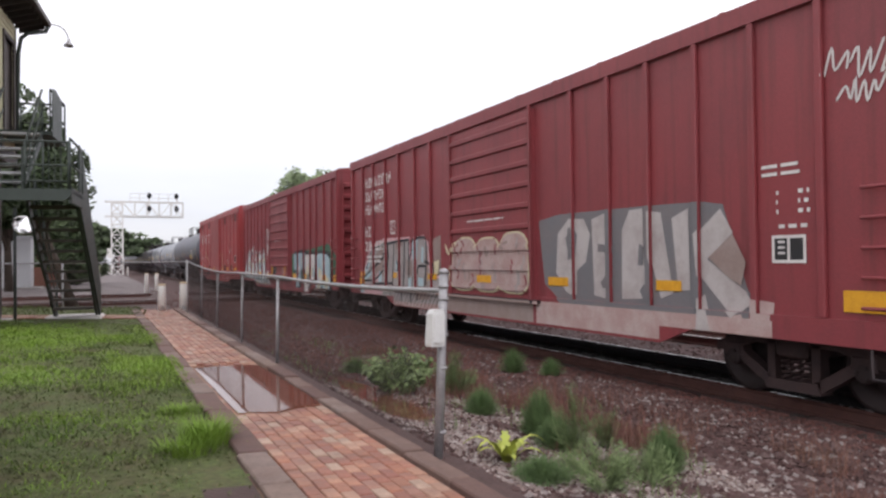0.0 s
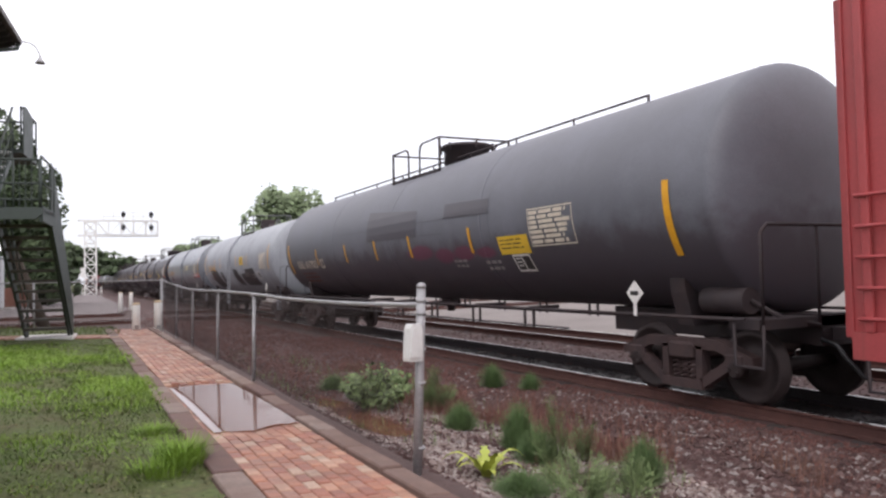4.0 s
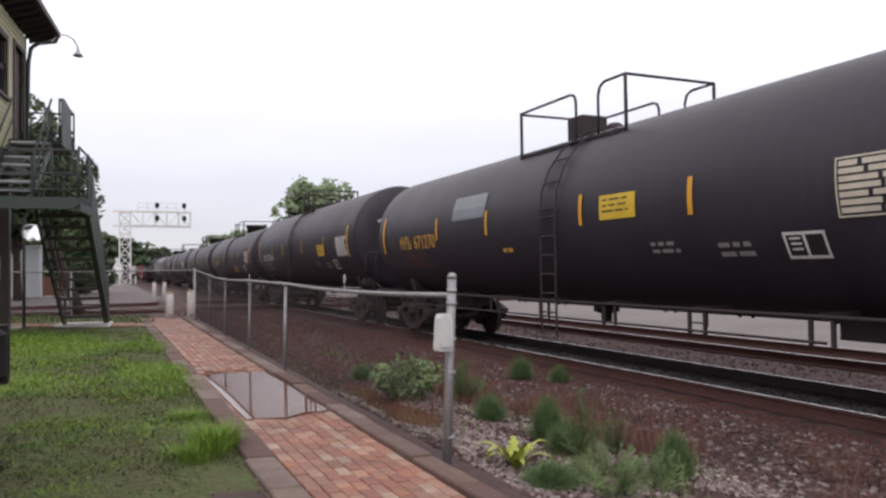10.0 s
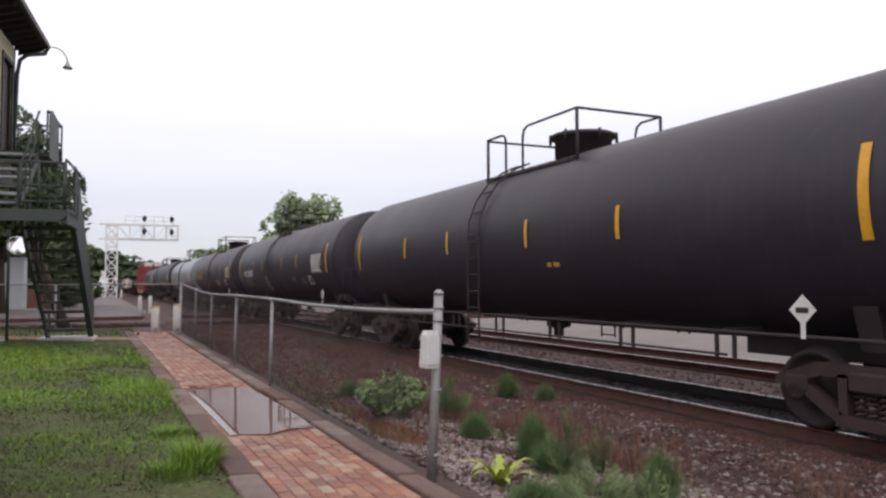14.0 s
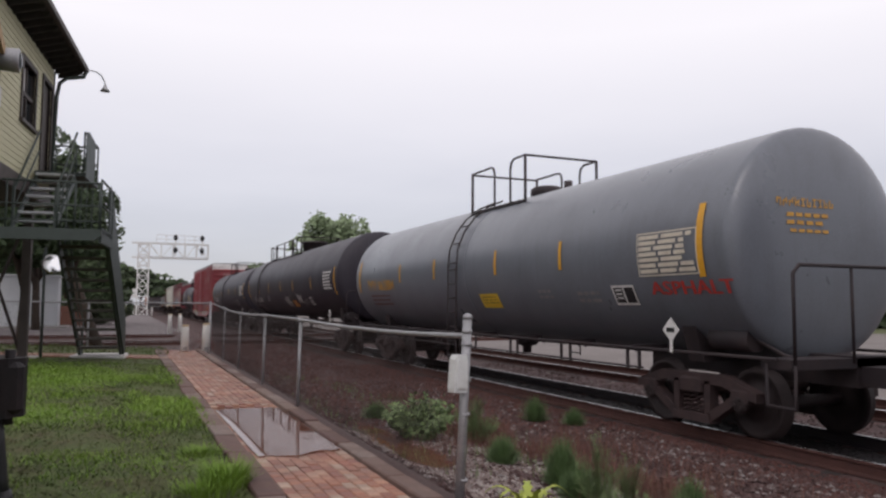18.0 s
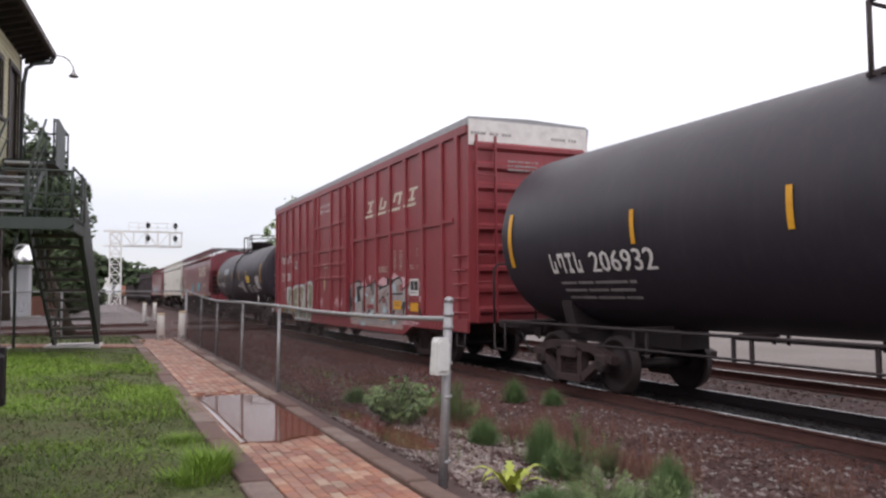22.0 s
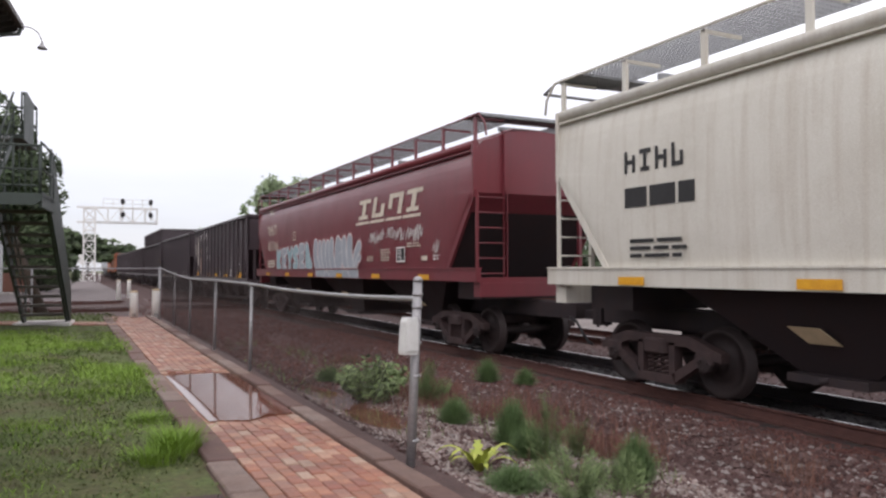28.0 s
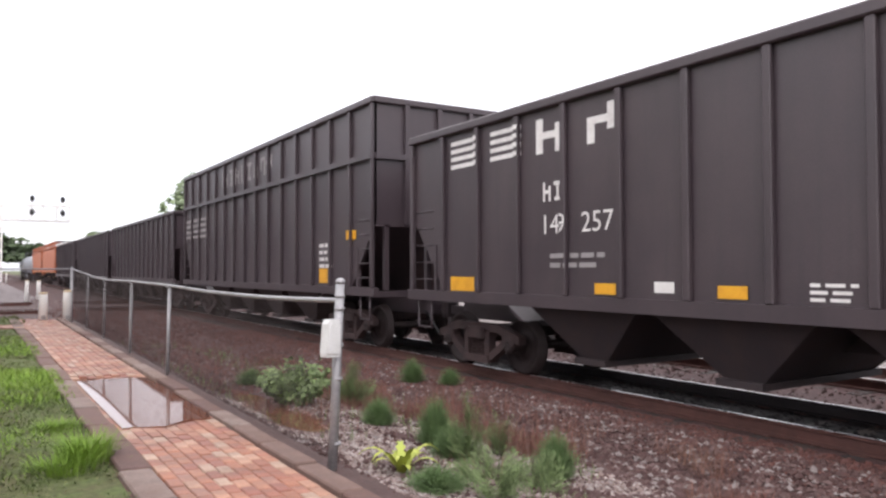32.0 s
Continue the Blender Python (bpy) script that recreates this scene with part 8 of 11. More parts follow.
def build_cabinet():
    c = empty("relay_cabinet", "pale aluminium relay cabinet on a concrete slab", "cabinet", pose(-6.8, 63.0, -0.36) @ Matrix.Scale(1.26, 4))
    part("slab", Shape().box(-2.4, 2.3, -1.0, 1.6, -0.1, 0.14, 0.03), M_CONCRETE, c)
    part("body", Shape().box(-2.0, 1.75, -0.7, 1.3, 0.14, 3.0, 0.04), M_SHED, c)
    part("roof", Shape().box(-2.1, 1.85, -0.8, 1.4, 3.0, 3.12, 0.03), M_SHED, c)
    for x in (-1.6, -0.4, 0.8):
        part("door", Shape().box(x, x + 0.85, -0.73, -0.7, 0.4, 2.7, 0.008), M_SHED, c)


build_cabinet()


def build_caboose():
    """An old caboose end on a short display track, its end facing the path."""
    c = empty("caboose", "old black caboose with end platform and coupler", "caboose", pose(-1.03, 5.1, 0.02))
    part("deck", Shape().box(-1.3, 0.02, -1.5, 1.5, 1.08, 1.16), M_IRON, c)
    part("end_beam", Shape().box(-0.16, 0.04, -1.5, 1.5, 0.82, 1.08, 0.015), M_IRON, c)
    s = Shape()
    s.box(-1.3, 0.16, -0.32, 0.32, 0.66, 0.86, 0.02)
    s.box(0.0, 0.2, -0.26, 0.26, 0.8, 1.13, 0.03)
    part("draft_sill", s, M_IRON, c)
    # coupler with its knuckle
    s = Shape()
    s.box(0.1, 0.36, -0.1, 0.1, 0.82, 1.0, 0.02)
    s.prism([(0.26, -0.2), (0.42, -0.21), (0.5, -0.12), (0.5, -0.02), (0.4, 0.02), (0.36, 0.1), (0.42, 0.16), (0.36, 0.22), (0.26, 0.2)], "z", 0.78, 1.12)
    k = part("coupler", s, M_IRON, c, "cast iron knuckle coupler")
    part("knuckle", Shape().box(0.36, 0.5, -0.21, -0.04, 0.8, 1.1, 0.03), M_IRON, k)
    part("pin", Shape().rod((0.42, -0.13, 0.74), (0.42, -0.13, 1.17), 0.03, 8), M_IRON, k)
    part("cut_lever", Shape().pipe([(0.08, 0.9, 1.0), (0.1, 0.3, 1.14), (0.3, 0.1, 1.17), (0.3, -0.9, 1.17)], 0.014, 6), M_BRASS, c)
    s = Shape()
    s.pipe([(0.37, -0.12, 0.8), (0.385, -0.12, 0.62), (0.405, -0.12, 0.44), (0.42, -0.12, 0.34)], 0.03, 8)
    s.rod((0.415, -0.12, 0.36), (0.435, -0.12, 0.27), 0.042, 8)
    part("air_hose", s, M_BLACKP, c)
    part("brake_pipe", Shape().rod((-2.5, -0.6, 0.66), (0.05, -0.6, 0.68), 0.045, 8), M_IRON, c)
    part("step_beam", Shape().box(-1.4, -0.1, -1.42, -1.2, 0.36, 0.42), M_IRON, c)
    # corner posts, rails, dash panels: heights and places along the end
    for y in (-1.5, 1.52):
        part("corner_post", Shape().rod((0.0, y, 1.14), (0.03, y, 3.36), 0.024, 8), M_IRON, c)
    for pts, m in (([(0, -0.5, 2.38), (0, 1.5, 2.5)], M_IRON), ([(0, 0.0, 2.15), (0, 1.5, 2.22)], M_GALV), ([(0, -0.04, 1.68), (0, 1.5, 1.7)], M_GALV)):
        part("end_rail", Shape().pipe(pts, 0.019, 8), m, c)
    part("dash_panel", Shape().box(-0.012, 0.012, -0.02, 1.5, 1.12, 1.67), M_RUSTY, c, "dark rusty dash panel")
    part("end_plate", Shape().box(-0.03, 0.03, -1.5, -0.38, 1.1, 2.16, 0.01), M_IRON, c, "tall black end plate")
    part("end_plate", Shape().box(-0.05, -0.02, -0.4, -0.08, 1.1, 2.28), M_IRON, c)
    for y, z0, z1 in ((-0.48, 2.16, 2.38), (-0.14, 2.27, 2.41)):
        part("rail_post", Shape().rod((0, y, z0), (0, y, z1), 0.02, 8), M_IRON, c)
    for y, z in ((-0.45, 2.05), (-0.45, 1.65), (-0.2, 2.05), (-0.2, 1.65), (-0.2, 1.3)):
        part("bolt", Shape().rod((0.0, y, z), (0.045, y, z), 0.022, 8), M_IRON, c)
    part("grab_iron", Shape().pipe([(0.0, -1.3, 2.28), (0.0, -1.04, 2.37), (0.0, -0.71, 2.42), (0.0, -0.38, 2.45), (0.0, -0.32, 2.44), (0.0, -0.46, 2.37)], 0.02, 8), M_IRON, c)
    # roof over the platform and the body behind
    prof = [(-1.62, 3.34), (-1.62, 3.42), (-0.9, 3.62), (0, 3.7), (0.9, 3.62), (1.62, 3.42), (1.62, 3.34), (0.9, 3.52), (0, 3.6), (-0.9, 3.52)]
    s = Shape()
    s.prism(prof, "x", -8.6, 0.06)
    roof = part("roof", s, M_IRON, c)
    s = Shape()
    s.prism([(y, z - 0.02) for y, z in prof], "x", 0.06, 0.09)
    part("fascia", s, mat("peeling beige paint", (0.52, 0.36, 0.2), 0.8, second=(0.3, 0.15, 0.08), scale=9, amount=0.9), roof, "beige peeling roof edge")
    part("body", Shape().box(-7.4, -1.3, -1.5, 1.5, 1.0, 3.4), M_IRON, c)
    lamp = part("marker_lamp", Shape().lathe([(-0.12, 0.085), (0.1, 0.095), (0.11, 0.08)], (0.08, 1.5, 3.36), "x", 18), M_GALV, c, "grey cylinder marker lamp")
    part("lens", Shape().lathe([(0.0, 0.07), (0.012, 0.05), (0.016, 0.004)], (0.19, 1.5, 3.36), "x", 16), M_GLASS, lamp)
    for x in (-2.6, -6.2):
        for y in (-0.75, 0.75):
            part("wheel", Shape().lathe([(-0.06, 0.4), (0.0, 0.42), (0.06, 0.42), (0.07, 0.1)], (x, y, 0.48), "y", 24), M_WHEEL, c)
            part("wheel", Shape().lathe([(-0.06, 0.4), (0.0, 0.42), (0.06, 0.42), (0.07, 0.1)], (x + 1.6, y, 0.48), "y", 24) if x < -5 else Shape().lathe([(-0.06, 0.4), (0.0, 0.42), (0.06, 0.42), (0.07, 0.1)], (x - 1.6, y, 0.48), "y", 24), M_WHEEL, c)
        part("truck", Shape().box(x - 0.2 - (1.3 if x > -5 else 0), x + 0.2 + (0 if x > -5 else 1.3), -1.0, 1.0, 0.45, 0.8), M_IRON, c)
    tr = empty("track_display", "short display track under the caboose", "railway track", pose(-6.0, 5.1, 0.02), "", "structure")
    for y in (-0.75, 0.75):
        part("rail", Shape().box(-4, 3.6, y - 0.035, y + 0.035, -0.1, 0.06), M_RAILSIDE, tr)


build_caboose()


# ---- trees ----
def leaf_cloud(s, centre, size, count, leaf, rnd, flat_bottom=0.5):
    """Many small leaves in clumps round a centre."""
    clumps = [(rnd.gauss(0, 0.42), rnd.gauss(0, 0.42), rnd.uniform(-0.75, 0.8)) for _ in range(max(14, count // 40))]
    for _ in range(count):
        c = clumps[rnd.randrange(len(clumps))]
        p = Vector((c[0] + rnd.gauss(0, 0.15), c[1] + rnd.gauss(0, 0.15), c[2] + rnd.gauss(0, 0.11)))
        if p.length > 1.05:
            p *= 1.05 / p.length
        q = Vector((centre[0] + p.x * size[0], centre[1] + p.y * size[1], centre[2] + p.z * size[2] * (flat_bottom if p.z < 0 else 1)))
        u = Vector((rnd.gauss(0, 1), rnd.gauss(0, 1), rnd.gauss(0, 0.6))).normalized()
        v = u.orthogonal().normalized() * leaf * rnd.uniform(0.35, 0.6)
        u = u * leaf * rnd.uniform(0.6, 1.2)
        s.add([q - u, q + v, q + u, q - v], [(0, 1, 2, 3)])


def tree(name, label, x, y, z, height, size, leaves, leaf, material, seed, crowns=5, trunk_r=0.2, low=0.5, foot=0.0):
    rnd = random.Random(seed)
    t = empty(name, label, "tree", pose(x, y, z))
    s = Shape()
    s.rod((foot, 0, -0.3), (rnd.uniform(-0.2, 0.2), 0, height * 0.5), trunk_r, 10, trunk_r * 0.6)
    crown = Shape()
    for k in range(crowns):
        a = k * math.tau / crowns + rnd.uniform(-0.4, 0.4)
        r = rnd.uniform(0.25, 0.6)
        c = (math.cos(a) * r * size, math.sin(a) * r * size, height * rnd.uniform(low, 0.82))
        s.rod((0, 0, height * rnd.uniform(0.25, 0.45)), c, trunk_r * 0.4, 7, trunk_r * 0.12)
        leaf_cloud(crown, c, (size * 0.6, size * 0.6, height * 0.25), leaves // (crowns + 1), leaf, rnd)
    leaf_cloud(crown, (0, 0, height * 0.78), (size * 0.6, size * 0.6, height * 0.24), leaves // (crowns + 1), leaf, rnd)
    part("trunk", s, M_BARK, t)
    part("crown", crown.raw("crown", material), None, t)
    return t


tree("tree", "dense dark broadleaf tree behind the signal tower", -1.8, 27.5, 0.0, 6.5, 1.5, 11000, 0.13, M_LEAF, 1, crowns=9, foot=1.1)
tree("tree", "dense dark broadleaf tree behind the signal tower", -3.7, 33.0, -0.3, 8.8, 3.0, 11000, 0.18, M_LEAF, 2, crowns=8)
tree("tree", "dark broadleaf tree beyond the crossing", -5.6, 58.0, -0.2, 8.5, 4.4, 10000, 0.3, M_LEAF, 3, trunk_r=0.3)
tree("tree", "dark broadleaf tree beyond the crossing", -9.0, 50.0, -0.2, 10.5, 5.0, 5000, 0.45, M_LEAF, 4, trunk_r=0.3)
tree("tree", "dark broadleaf tree beyond the crossing", -14.0, 44.0, -0.2, 11.0, 5.5, 5000, 0.45, M_LEAF, 9, trunk_r=0.3)
tree("tree", "light green tree rising behind the train", 21.6, 85.0, -0.3, 12.2, 4.6, 8000, 0.4, M_LEAF2, 5, crowns=17, trunk_r=0.35, low=0.34)
tree("tree", "low light green tree behind the train", 14.6, 92.0, -0.3, 6.6, 4.2, 5000, 0.36, M_LEAF2, 6, crowns=8)
for k, (x, y, h) in enumerate(((2.6, 152, 8.0), (7.4, 160, 7.6), (-3.0, 146, 8.6), (-10.0, 156, 10.0), (-19, 150, 11.0), (11.0, 190, 6.6))):
    tree("tree", "far dark green tree on the horizon", x, y, -0.2, h, 5.0, 2600, 0.7, M_LEAF2 if k == 5 else M_LEAF, 20 + k)


def shrubbery():
    rnd = random.Random(91)
    s = Shape()
    for k in range(46):
        x = -26 + 24.9 * k / 45
        y = 73 + rnd.uniform(-2, 2)
        top = lin(x, [(-26, 8.0), (-8, 7.5), (-3, 6.6), (-1.0, 5.0)]) * rnd.uniform(0.8, 1.05)
        leaf_cloud(s, (x, y, top * 0.42 - 0.3), (1.5, 1.6, top * 0.6), 420, 0.42, rnd, 0.9)
    for k in range(16):
        x, y = -13 + 11.6 * k / 15, 69 + rnd.uniform(-0.6, 0.6)
        leaf_cloud(s, (x, y, 3.0), (1.5, 1.0, 3.4), 700, 0.4, rnd, 0.9)
    tagged(new("shrubbery", s.raw("shrubbery", M_LEAF)), "dense dark shrubs under the trees", "shrubs", "", "stuff")


shrubbery()


def far_woods():
    rnd = random.Random(77)
    s = Shape()
    for k in range(150):
        a = rnd.uniform(-80, 75)
        if -6 < a < 9:
            continue
        d = rnd.uniform(190, 320)
        x, y = math.sin(radians(a)) * d, math.cos(radians(a)) * d
        leaf_cloud(s, (x, y, 4.0), (7, 7, 5), 90, 1.6, rnd)
    # a belt of trees beyond the paved lot across the tracks
    for k in range(120):
        y = -40 + 260 * k / 119 + rnd.uniform(-2, 2)
        leaf_cloud(s, (rnd.uniform(50, 60), y, rnd.uniform(1.8, 3.0)), (2.6, 2.4, rnd.uniform(2.6, 4.2)), 170, 0.75, rnd, 0.9)
    tagged(new("far_woods", s.raw("far_woods", M_LEAF)), "distant dark green woods along the horizon", "woods", "", "stuff")


far_woods()

wall = Shape().box(-22, -2.9, 68.0, 68.4, -0.4, 1.25)
structure("wall_far", wall, M_RUSTWALL, "low rust-red wall beyond the crossing", "wall")


# ---- plants, grass and stones ----
def blade(s, p, h, w, lean, turn, rnd):
    d = Vector((math.cos(turn), math.sin(turn), 0))
    n = Vector((-d.y, d.x, 0)) * w
    a = Vector(p)
    m = a + Vector((0, 0, h * 0.6)) + d * lean * 0.35
    t = a + Vector((0, 0, h)) + d * lean
    s.add([a - n, a + n, m + n * 0.7, m - n * 0.7, t], [(0, 1, 2, 3), (3, 2, 4)])


LUSH = ((-1.6, 15.6, 1.9, 2.6, 0.75), (0.55, 11.1, 0.55, 1.1, 0.6), (-1.3, 10.5, 1.3, 1.0, 0.75), (-3.6, 12.5, 1.6, 3.5, 0.6), (0.4, 7.2, 0.45, 0.5, 0.42), (-0.4, 7.6, 0.5, 0.45, 0.4), (-1.6, 6.6, 0.7, 0.6, 0.4), (-0.3, 5.2, 0.4, 0.35, 0.4))


def grass():
    rnd = random.Random(31)
    s, dull = Shape(), Shape()
    count = 0
    while count < 165000:
        y = 2.2 + 18.0 * rnd.random() ** 1.8
        x = rnd.uniform(-5.5, 1.05 + path_x(y))
        if y > 20 and x > -9:
            continue
        v = noise.noise((x * 0.7, y * 0.7, 3.1)) + 0.5 * noise.noise((x * 2.3, y * 2.3, 1.0))
        # the lawn is lush in a few broad patches, thin, dull and trodden elsewhere
        lush = -0.42
        for px, py, rx, ry, k in LUSH:
            d = ((x - px) / rx) ** 2 + ((y - py) / ry) ** 2
            lush = max(lush, -0.42 + k * max(0.0, 1.25 - d))
        bare = v + 0.4 * noise.noise((x * 4.1, y * 4.1, 6.0))
        if lush < -0.2 and bare < -0.22 and rnd.random() < 0.75:
            continue
        poor = v * 0.55 + lush + 0.1 + rnd.uniform(-0.42, 0.42) < 0.0
        if x > 0.56 + 0.2 * noise.noise((y * 1.7, 0.3, 0.0)) and y < 5.7 and rnd.random() < 0.86:
            continue
        h = (0.045 + 0.05 * max(0, v)) * rnd.uniform(0.6, 1.4)
        blade(dull if poor else s, (x, y, lawn_z(x, y) - 0.01), h * (0.7 if poor else 1.0), 0.0036 + 0.0014 * (y / 6), rnd.uniform(0.02, 0.09), rnd.uniform(0, math.tau), rnd)
        count += 1
    for _ in range(9000):
        x, y = rnd.uniform(-4.5, 1.0), rnd.uniform(-3.0, 2.3)
        blade(dull, (x, y, lawn_z(x, y) - 0.01), rnd.uniform(0.025, 0.06), 0.006, rnd.uniform(0.02, 0.07), rnd.uniform(0, math.tau), rnd)
    # taller strip beside the crossing and a tuft by the kerb
    for _ in range(2600):
        x, y = rnd.uniform(-6, 1.2), rnd.uniform(21.4, 25.5)
        blade(dull, (x, y, ground_z(x, y) - 0.01), rnd.uniform(0.03, 0.11), 0.012, rnd.uniform(0, 0.08), rnd.uniform(0, math.tau), rnd)
    tagged(new("short_grass", dull.raw("short_grass", M_CLOVER)), "thin dull grass and clover of the trodden lawn", "grass", "", "stuff")
    tagged(new("grass", s.raw("grass", M_GRASS)), "short patchy green grass of the lawn", "grass", "", "stuff")


grass()


def clover():
    rnd = random.Random(17)
    s = Shape()
    for _ in range(26000):
        y = 2.4 + 7.0 * rnd.random() ** 1.3
        x = rnd.uniform(-3.6, 1.0 + path_x(y))
        v = noise.noise((x * 1.6, y * 1.6, 8.0)) + 0.6 * noise.noise((x * 5, y * 5, 2.0))
        if (v < -0.12 and rnd.random() < 0.8) or (x > 0.6 and y < 5.6 and rnd.random() < 0.8):
            continue
        r = rnd.uniform(0.007, 0.017)
        p = Vector((x, y, lawn_z(x, y) + rnd.uniform(0.0, 0.035)))
        u = Vector((rnd.gauss(0, 1), rnd.gauss(0, 1), rnd.gauss(0, 0.35))).normalized()
        w = u.cross(Vector((rnd.gauss(0, 0.3), rnd.gauss(0, 0.3), 1))).normalized()
        s.add([p - u * r, p + w * r * 0.8, p + u * r, p - w * r * 0.8], [(0, 1, 2, 3)])
    tagged(new("clover", s.raw("clover", M_CLOVERLEAF)), "low clover and broad weeds in the lawn", "clover", "", "stuff")


clover()


def tuft(name, label, x, y, count, r, h, material, seed, width=0.006, lean=0.16, category="plant"):
    rnd = random.Random(seed)
    z = ground_z(x, y)
    t = empty(name, label, category, pose(x, y, z))
    s = Shape()
    for _ in range(count):
        a, q = rnd.uniform(0, math.tau), r * math.sqrt(rnd.random())
        blade(s, (q * math.cos(a), q * math.sin(a), -0.02), h * rnd.uniform(0.5, 1.1), width, lean * rnd.uniform(0.3, 1.2), a + rnd.uniform(-0.7, 0.7), rnd)
    part("leaves", s.raw("leaves", material), None, t)
    return t


tuft("grass_tuft", "tall green grass tuft beside the kerb", 0.8, 6.3, 420, 0.17, 0.24, M_GRASS, 1, 0.0045, 0.2, "grass")
tuft("grass_tuft", "spreading grass tuft beside the kerb", 0.62, 6.05, 300, 0.22, 0.15, M_GRASS, 3, 0.0045, 0.16, "grass")
tuft("grass_tuft", "green grass tuft at the kerb", 0.7, 7.6, 260, 0.2, 0.12, M_GRASS, 2, 0.0045, 0.12, "grass")
tuft("grass_tuft", "pale broad grass tuft in the lawn", -0.1, 4.75, 160, 0.16, 0.1, M_CLOVER, 4, 0.006, 0.12, "grass")


def bushy(name, label, x, y, w, h, leaves, leaf, material, seed, stems=14):
    rnd = random.Random(seed)
    z = ground_z(x, y)
    t = empty(name, label, "plant", pose(x, y, z))
    st, lf = Shape(), Shape()
    for k in range(stems):
        a = rnd.uniform(0, math.tau)
        q = w / 2 * math.sqrt(rnd.random())
        tip = Vector((q * math.cos(a), q * math.sin(a), h * rnd.uniform(0.55, 1.0) * (1 - 0.4 * (2 * q / w) ** 2)))
        st.rod((tip.x * 0.25, tip.y * 0.25, -0.02), tip, 0.005, 4, 0.002)
        for _ in range(leaves * (1 if leaf > 0.1 else 9) // stems):
            f = rnd.uniform(0.15, 1.05)
            p = Vector((tip.x * (0.25 + 0.75 * f), tip.y * (0.25 + 0.75 * f), tip.z * f)) + Vector((rnd.gauss(0, 0.03), rnd.gauss(0, 0.03), rnd.gauss(0, 0.02)))
            u = Vector((rnd.gauss(0, 1), rnd.gauss(0, 1), rnd.gauss(0.3, 0.5))).normalized()
            if leaf < 0.1:
                u = (tip.normalized() * 1.2 + Vector((rnd.gauss(0, 0.5), rnd.gauss(0, 0.5), rnd.gauss(0.3, 0.4)))).normalized()
            v = u.orthogonal().normalized() * leaf * (0.26 if leaf > 0.1 else 0.06)
            u = u * leaf * rnd.uniform(0.35, 0.65)
            lf.add([p - u, p + v, p + u, p - v], [(0, 1, 2, 3)])
    tagged(part("stem_cluster", st, M_BUSH, t), kind="stuff")
    part("leaves", lf.raw("leaves", material), None, t)
    return t


def fuzzy(label, x, y, w, h, count, seed):
    """A round cushion of fine upright needles."""
    rnd = random.Random(seed)
    t = empty("weed", label, "plant", pose(x, y, ground_z(x, y)))
    s = Shape()
    for _ in range(count):
        a, up = rnd.uniform(0, math.tau), math.acos(rnd.uniform(0.12, 1.0))
        d = Vector((math.cos(a) * math.sin(up) * w / 2, math.sin(a) * math.sin(up) * w / 2, math.cos(up) * h)) * rnd.uniform(0.7, 1.08)
        foot = Vector((d.x, d.y, 0)) * rnd.uniform(0.15, 0.4)
        n = Vector((-math.sin(a), math.cos(a), 0)) * 0.0022
        m = foot.lerp(d, 0.6) + Vector((0, 0, 0.02))
        s.add([foot - n, foot + n, m + n, m - n, d], [(0, 1, 2, 3), (3, 2, 4)])
        for _ in range(4):
            q = foot.lerp(d, rnd.uniform(0.45, 1.0))
            u = Vector((rnd.gauss(0, 1), rnd.gauss(0, 1), rnd.gauss(0.6, 0.6))).normalized() * rnd.uniform(0.012, 0.026)
            v = u.orthogonal().normalized() * 0.0022
            s.add([q - v, q + v, q + u], [(0, 1, 2)])
    part("leaves", s.raw("leaves", M_TUFT), None, t)


bushy("bush", "leafy green bush behind the fence", 3.5, 8.9, 0.95, 0.62, 1500, 0.101, M_BUSH, 1, 34)
bushy("weed", "feathery green weed in the gravel", 4.25, 8.9, 0.62, 0.62, 520, 0.06, M_WEED, 2, 20)
fuzzy("small round green weed in the gravel", 3.86, 7.35, 0.46, 0.34, 1300, 3)
fuzzy("upright green weed in the gravel", 3.93, 6.25, 0.46, 0.5, 1700, 4)
fuzzy("spreading feathery weed in the gravel", 3.75, 5.65, 0.5, 0.34, 1200, 5)
bushy("weed", "tall thin grey-green weed in the gravel", 3.7, 5.3, 0.34, 0.66, 300, 0.06, M_WEED, 6, 8)
bushy("weed", "tall thin grey-green weed in the gravel", 4.35, 5.75, 0.26, 0.52, 190, 0.06, M_WEED, 7, 6)
fuzzy("round green weed on the ballast edge", 4.27, 4.85, 0.46, 0.42, 1500, 8)
fuzzy("low green weed beside the rails", 6.26, 10.8, 0.6, 0.46, 900, 9)
fuzzy("low green weed beside the rails", 6.62, 10.2, 0.5, 0.32, 800, 10)
fuzzy("low green weed behind the fence", 3.5, 10.7, 0.6, 0.28, 800, 11)
bushy("weed", "low sprawling weed among stones", 3.55, 4.75, 0.7, 0.3, 260, 0.055, M_WEED, 12, 18)
fuzzy("low sprawling weed among stones", 3.0, 4.7, 0.56, 0.2, 1000, 13)
bushy("weed", "low sprawling weed among stones", 3.9, 4.5, 0.6, 0.3, 220, 0.055, M_WEED, 14, 16)
bushy("weed", "low sprawling weed among stones", 3.3, 4.35, 0.6, 0.28, 200, 0.055, M_WEED, 15, 16)


